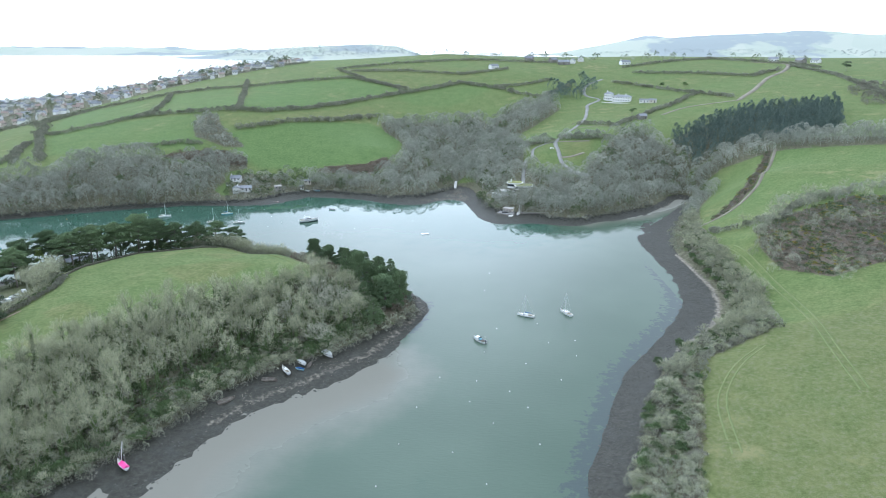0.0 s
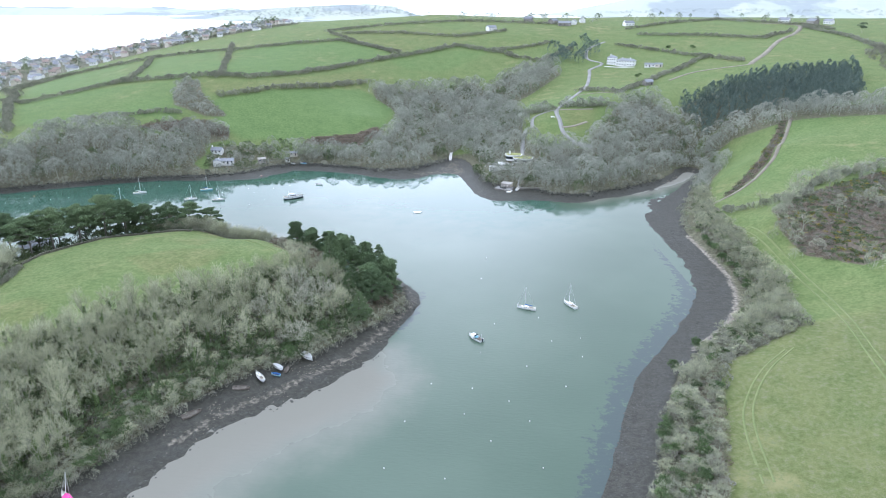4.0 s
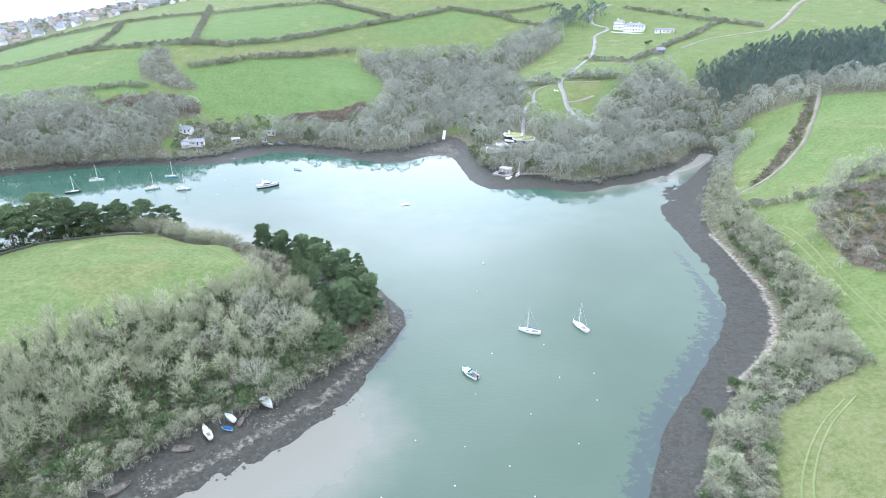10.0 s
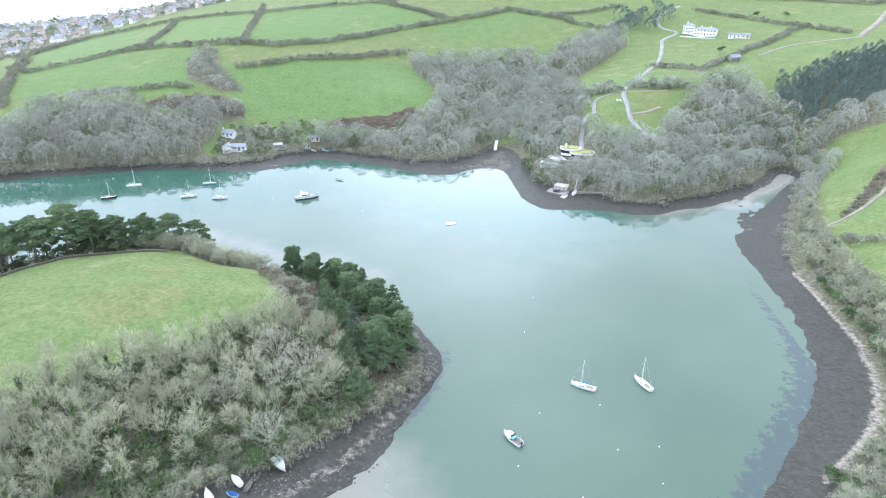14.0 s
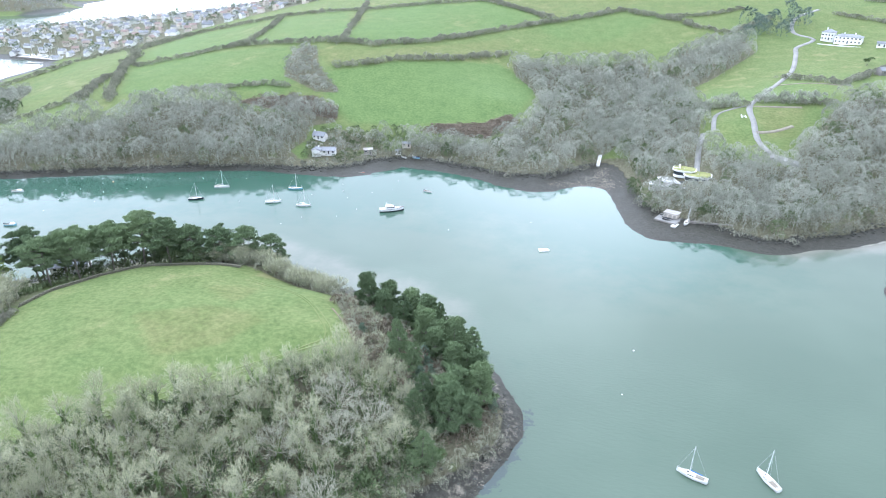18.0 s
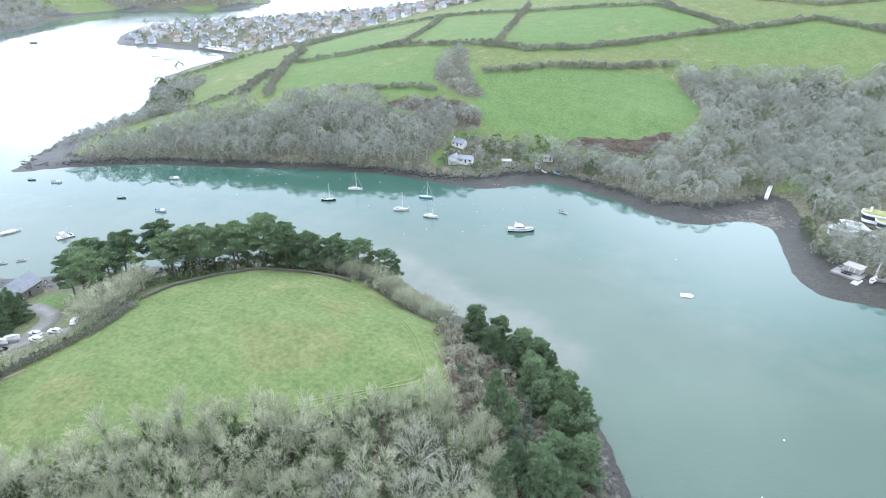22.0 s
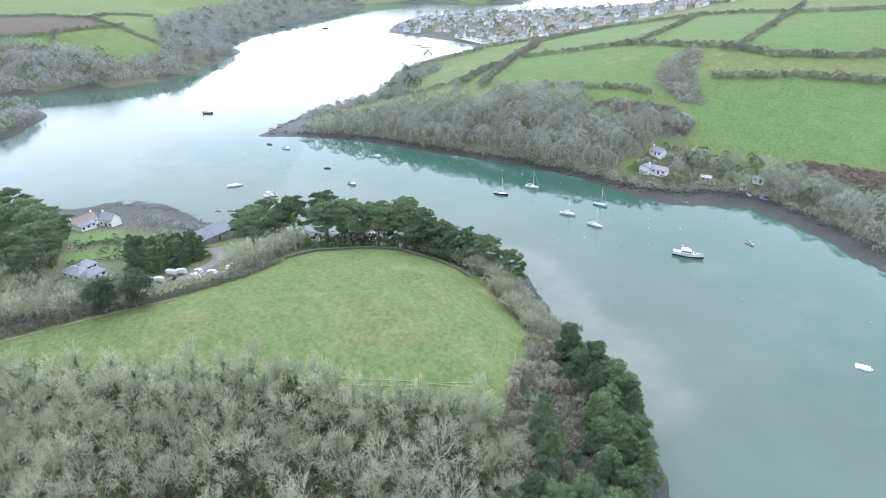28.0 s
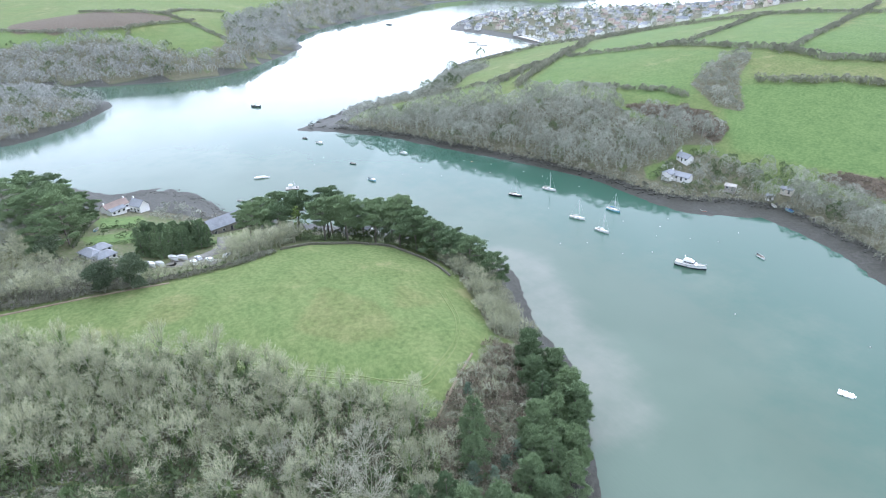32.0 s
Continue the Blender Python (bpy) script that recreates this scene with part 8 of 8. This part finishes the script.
def farther_houses(spots):
    """The houses up the hill, too many to tell apart: walls and pitched roofs in one body."""
    rng = np.random.default_rng(88)
    z = height(spots[:, 0], spots[:, 1])
    v, f, slot = [], [], []
    for n, ((x, y), h) in enumerate(zip(spots, z)):
        w, d, wall, rise, a = rng.uniform(3.0, 5.4), rng.uniform(2.4, 3.4), rng.uniform(2.8, 5.6), rng.uniform(1.6, 2.8), rng.uniform(-0.5, 0.5) + (1.57 if rng.random() < 0.3 else 0)
        base = max(float(h), 1.0)
        ring = [(-w, -d), (w, -d), (w, d), (-w, d)]
        pts = [(px, py, base - 2) for px, py in ring] + [(px, py, base + wall) for px, py in ring] + [(-w, 0, base + wall + rise), (w, 0, base + wall + rise)]
        o = len(v)
        v += [(x + px * math.cos(a) - py * math.sin(a), y + px * math.sin(a) + py * math.cos(a), pz) for px, py, pz in pts]
        f += [(o + i, o + (i + 1) % 4, o + 4 + (i + 1) % 4, o + 4 + i) for i in range(4)] + [(o + 4, o + 5, o + 9, o + 8), (o + 6, o + 7, o + 8, o + 9), (o + 7, o + 4, o + 8, o + 8), (o + 5, o + 6, o + 9, o + 9)]
        slot += [n % 5 == 0] * 4 + [2 + (n % 4 == 0)] * 2 + [n % 5 == 0] * 2
    quads = [q for q in f if len(set(q)) == 4]
    kinds = [k for q, k in zip(f, slot) if len(set(q)) == 4]
    gables = [q[:3] for q in f if len(set(q)) == 3]
    me = mesh_of("village_houses", v, quads, RENDER_WHITE)
    for extra in (RENDER_CREAM, SLATE, ROOF_BROWN):
        me.materials.append(extra)
    me.polygons.foreach_set("material_index", np.array(kinds, np.int32))
    rows = tagged(new("village_houses", me), "white and cream houses with slate roofs stepped up the hillside", "houses", kind="stuff")
    part("gables", mesh_of("gables", v, gables, RENDER_WHITE), RENDER_WHITE, rows)


def village():
    kinds = []
    for n, (w, d, h, rise, walls, roof, label) in enumerate((
            (11, 7, 4.6, 2.6, RENDER_WHITE, SLATE, "white house with a grey slate roof in the village"), (14, 7.5, 3.0, 2.4, RENDER_WHITE, SLATE, "long white bungalow with a slate roof in the village"),
            (10, 7, 5.2, 2.6, RENDER_CREAM, ROOF_BROWN, "cream house with a brown roof in the village"), (9, 6.5, 5.2, 2.4, RENDER_WHITE, SLATE, "small white house with a slate roof in the village"))):
        b = thing("village_house", label, "house", group="village houses")
        part("wall", gabled_walls(w, d, h, rise, 3.0), walls, b)
        part("roof", gable_roof(w, d, rise), roof, b, "", pose(0, 0, h))
        part("chimney", boxed((w / 2 - 1.0, -0.4, h + rise * 0.5), (w / 2 - 0.2, 0.4, h + rise + 0.9)), walls, b)
        for k in (-0.3, 0.05, 0.34):
            part("window", boxed((w * k - 0.7, -d / 2 - 0.06, h - 2.1), (w * k + 0.7, -d / 2 + 0.06, h - 0.8)), GLASS, b)
        kinds.append(b)
    rng, used = np.random.default_rng(81), set()
    spots = scatter(VILLAGE, 24, 82)
    spots = spots[np.argsort(np.hypot(spots[:, 0] + 30, spots[:, 1] - 150))]
    spots, rest = spots[:270], spots[270:]
    z = height(spots[:, 0], spots[:, 1])
    for (x, y), h in zip(spots, z):
        k = int(rng.integers(4))
        m = pose(x, y, max(h, 1.0) + 0.3, 0, 0, rng.choice([0, 20, 160, 190, 90]) + rng.normal(0, 12)) @ Matrix.Diagonal((0.88, 0.88, 0.88, 1))
        if k in used:
            copy_thing(kinds[k], m)
        else:
            kinds[k].matrix_basis = m
            used.add(k)
    farther_houses(rest)
    massed("village_trees", TINY_GREEN, scatter(VILLAGE, 36, 83), 84, EVERGREEN_FAR, "dark evergreen trees among the village houses", "tree", (0.5, 1.5))
    massed("village_trees", TINY_BARE, scatter(VILLAGE, 21, 85), 86, TWIG_FAR, "leafless trees and garden scrub in the village", "tree", (0.4, 0.95))
    massed("skyline_trees", TINY_GREEN, np.array([(-40 + 14 * k + 5 * math.sin(k * 3), 990 + 6 * math.cos(k * 2)) for k in range(9)] + [(150 + 40 * k, 985 + 12 * math.sin(k)) for k in range(9)], float), 87,
           EVERGREEN_FAR, "dark wind-shaped trees on the ridge", "tree", (0.6, 1.0), 1.0)


village()


def waterfront():
    """The village quay: a paved apron, yachts laid up on it, and floating pontoons."""
    q = thing("village_quay", "pale paved boatyard quay at the village waterfront", "quay", pose(-610, 752, 1.2, 0, 0, -10))
    part("apron", boxed((-34, -9, -2.5), (34, 14, 0.9), 0.2), CONCRETE, q)
    part("sea_wall", boxed((-34.5, -9.6, -2.5), (34.5, -9.0, 1.3), 0.1), STONE, q)
    first = thing("laid_up_yacht", "white yacht laid up on the village quay", "sailing yacht", group="yachts on the village quay")
    sec = hull_sections(8.5, 2.8, 1.1, 0.7)
    part("hull", loft(sec), HULL_WHITE, first)
    part("deck", deck_of(sec, 0.03, 0.03), DECK, first)
    part("mast", rodded(((0, 0.7, 0.9), (0, 0.6, 11.5), 0.13, 0.09)), ALLOY, first)
    rng = np.random.default_rng(850)
    for n in range(12):
        m = pose(-638 + 5.2 * n + rng.normal(0, 0.8), 757 - 0.9 * n + (n % 2) * 6 + rng.normal(0, 0.6), 2.8, 0, 0, 80 + rng.normal(0, 12))
        if n:
            copy_thing(first, m)
        else:
            first.matrix_basis = m
    for x, y, turn, long in ((-592, 731, 38, 34), (-650, 683, 20, 14), (-624, 679, 35, 14)):
        d = thing("pontoon", "low grey floating pontoon off the village", "pontoon", pose(x, y, 0.0, 0, 0, turn), "floating pontoons")
        part("deck", boxed((-long / 2, -1.2, -0.3), (long / 2, 1.2, 0.55), 0.05), TIMBER_GREY, d)
        for k in (-0.45, 0.0, 0.45):
            part("pile", rodded(((long * k, 1.4, -2), (long * k, 1.4, 3.0), 0.18)), HULL_WOOD, d)


waterfront()


def ridge_trees():
    line = np.array(walked([(20, 945), (70, 946), (110, 938), (145, 955), (170, 925), (208, 920)], 7) + walked([(255, 935), (318, 920)], 11) + walked([(380, 872), (432, 870), (470, 860)], 9), float)
    line += np.random.default_rng(840).normal(0, 6, line.shape)
    massed("ridge_woodland", TINY_BARE, line, 841, TWIG_FAR, "leafless grey trees along the farmland ridge", "woodland", (0.5, 0.95))
    massed("ridge_evergreens", TINY_GREEN, line[::3] + (4, 6), 842, EVERGREEN_FAR, "dark evergreen trees along the farmland ridge", "woodland", (0.6, 1.2))
    east = scatter([(365, 560), (372, 590), (395, 645), (412, 660), (440, 640), (420, 590), (395, 555)], 6.5, 843)
    massed("hill_scrub", FAR_SMALL + BRUSH_BITS, east, 844, BRUSH, "brown thorn scrub above the plantation", "scrub", (0.9, 1.5))
    planted([stand("holm_oak", bush_meshes(845, 11, 5.5, 1400, HOLM), "round dark evergreen oak alone on the hill", "tree", "lone evergreens")], np.array([(456, 752)], float), 846, (1.1, 1.2))


ridge_trees()


def far_woods():
    """Woods on the far shores, and hedges that part their pastures."""
    massed("far_woodland", TINY_BARE, scatter([(-1450, 3910), (-1000, 3750), (-420, 3690), (-100, 3900), (-250, 4250), (-900, 4200)], 30, 90), 92, TWIG_HAZED, "grey woodland tinted with haze colour on the far headland", "woodland", (1.0, 1.7))
    massed("far_woodland", TINY_BARE, scatter([(1000, 4600), (1400, 4480), (2200, 4330), (3000, 4140), (3000, 4230), (2200, 4420), (1400, 4580)], 34, 91), 93, TWIG_HAZED, "grey woodland tinted with haze colour along the far shore", "woodland", (1.0, 1.9))


far_woods()

# ---------------------------------------------------------------- foreshore rocks
def stones(name, spots, seed, material, label, size=(0.3, 0.9), flat=0.45):
    rng = np.random.default_rng(seed)
    kinds = []
    for k in range(5):
        bm = bmesh.new()
        bmesh.ops.create_icosphere(bm, subdivisions=1, radius=1.0)
        for v in bm.verts:
            v.co = Vector((v.co.x, v.co.y, v.co.z * flat)) * (1 + rng.uniform(-0.3, 0.3))
        kinds.append((np.array([tuple(v.co) for v in bm.verts]), np.array([[v.index for v in f.verts] for f in bm.faces])))
        bm.free()
    massed(name, kinds, spots, seed, material, label, "rock", size, 0.0)


def along(line, step, spread, seed, share=1.0):
    rng = np.random.default_rng(seed)
    pts = np.array(walked(line, step), float)
    pts = pts[rng.random(len(pts)) < share]
    return pts + rng.normal(0, spread, pts.shape)


def clumped(spots, level):
    """Only the spots that fall in uneven patches."""
    return spots[np.array([noise.noise((x * 0.16, y * 0.16, 8.0)) > level - 0.15 for x, y in spots])]


def dress_shore():
    mid = [((a[0] + b[0]) / 2, (a[1] + b[1]) / 2) for a, b in zip(PENINSULA_SHORE[2:11], PENINSULA_BANK[2:11])]
    stones("foreshore_rocks", along(PENINSULA_SHORE[2:13], 0.45, 1.6, 1, 0.8), 2, ROCK_DARK, "dark weed-covered rocks along the tide line", (0.15, 0.6), 0.3)
    stones("foreshore_rocks", along(mid, 0.5, 2.4, 3, 0.6), 4, ROCK_DARK, "dark weed-covered stones on the mud", (0.12, 0.45), 0.3)
    stones("pale_shingle", clumped(along(mid[2:], 0.08, 2.8, 5), 0.2), 6, ROCK_PALE, "pale bare ledges of rock on the foreshore", (0.06, 0.26), 0.2)
    stones("bank_rocks", along(PENINSULA_BANK[2:22], 0.7, 0.7, 7), 8, ROCK_DARK, "dark rock face of the low river cliff", (0.15, 0.45), 0.6)
    stones("bank_rocks", along(NORTH_BANK[1:11], 0.4, 1.5, 9), 10, ROCK_DARK, "dark rocks beneath the wooded bank", (0.2, 0.9), 0.6)
    stones("bank_rocks", along(NORTH_BANK[13:], 0.35, 1.6, 11), 12, ROCK_DARK, "dark rocks beneath the wooded bank", (0.2, 1.0), 0.6)
    stones("beach_stones", along(EAST_BANK[6:11], 0.6, 1.0, 13, 0.3), 14, ROCK_PALE, "pale stones along the top of the beach", (0.08, 0.24), 0.4)
    stones("mud_stones", along([((a[0] + b[0]) / 2, (a[1] + b[1]) / 2) for a, b in zip(EAST_SHORE[2:13], EAST_BANK[2:13])], 0.5, 4.0, 15, 0.8), 16, ROCK_DARK, "dark stones and weed on the mudflat", (0.12, 0.4), 0.4)
    stones("weed_clumps", along(EAST_SHORE[2:10], 0.5, 2.6, 17, 0.7), 18, ROCK_DARK, "dark seaweed clumps at the water's edge", (0.2, 0.6), 0.15)
    stones("cove_stones", np.r_[along([(14, 496), (10, 484), (16, 472), (12, 464)], 0.09, 2.4, 19), along([(-14, 463), (0, 468), (12, 466), (18, 470)], 0.1, 2.2, 27)], 20, ROCK_PALE, "pale shingle and driftwood bar in the cove", (0.12, 0.5), 0.3)
    stones("creek_stones", along([(150, 436), (172, 462), (184, 478)], 0.4, 3.0, 21), 22, ROCK_PALE, "pale stones at the head of the creek", (0.2, 0.6), 0.4)
    stones("spit_rocks", along([(-372, 372), (-382, 358), (-392, 366), (-408, 395)], 0.7, 2.5, 23), 24, ROCK_DARK, "dark rocks on the tidal spit", (0.4, 1.2), 0.4)
    stones("beach_weed", along([(-246, 266), (-272, 262), (-300, 250), (-312, 226)], 0.5, 3.2, 25), 26, ROCK_DARK, "dark weed-covered stones on the beach", (0.2, 0.8), 0.3)


dress_shore()
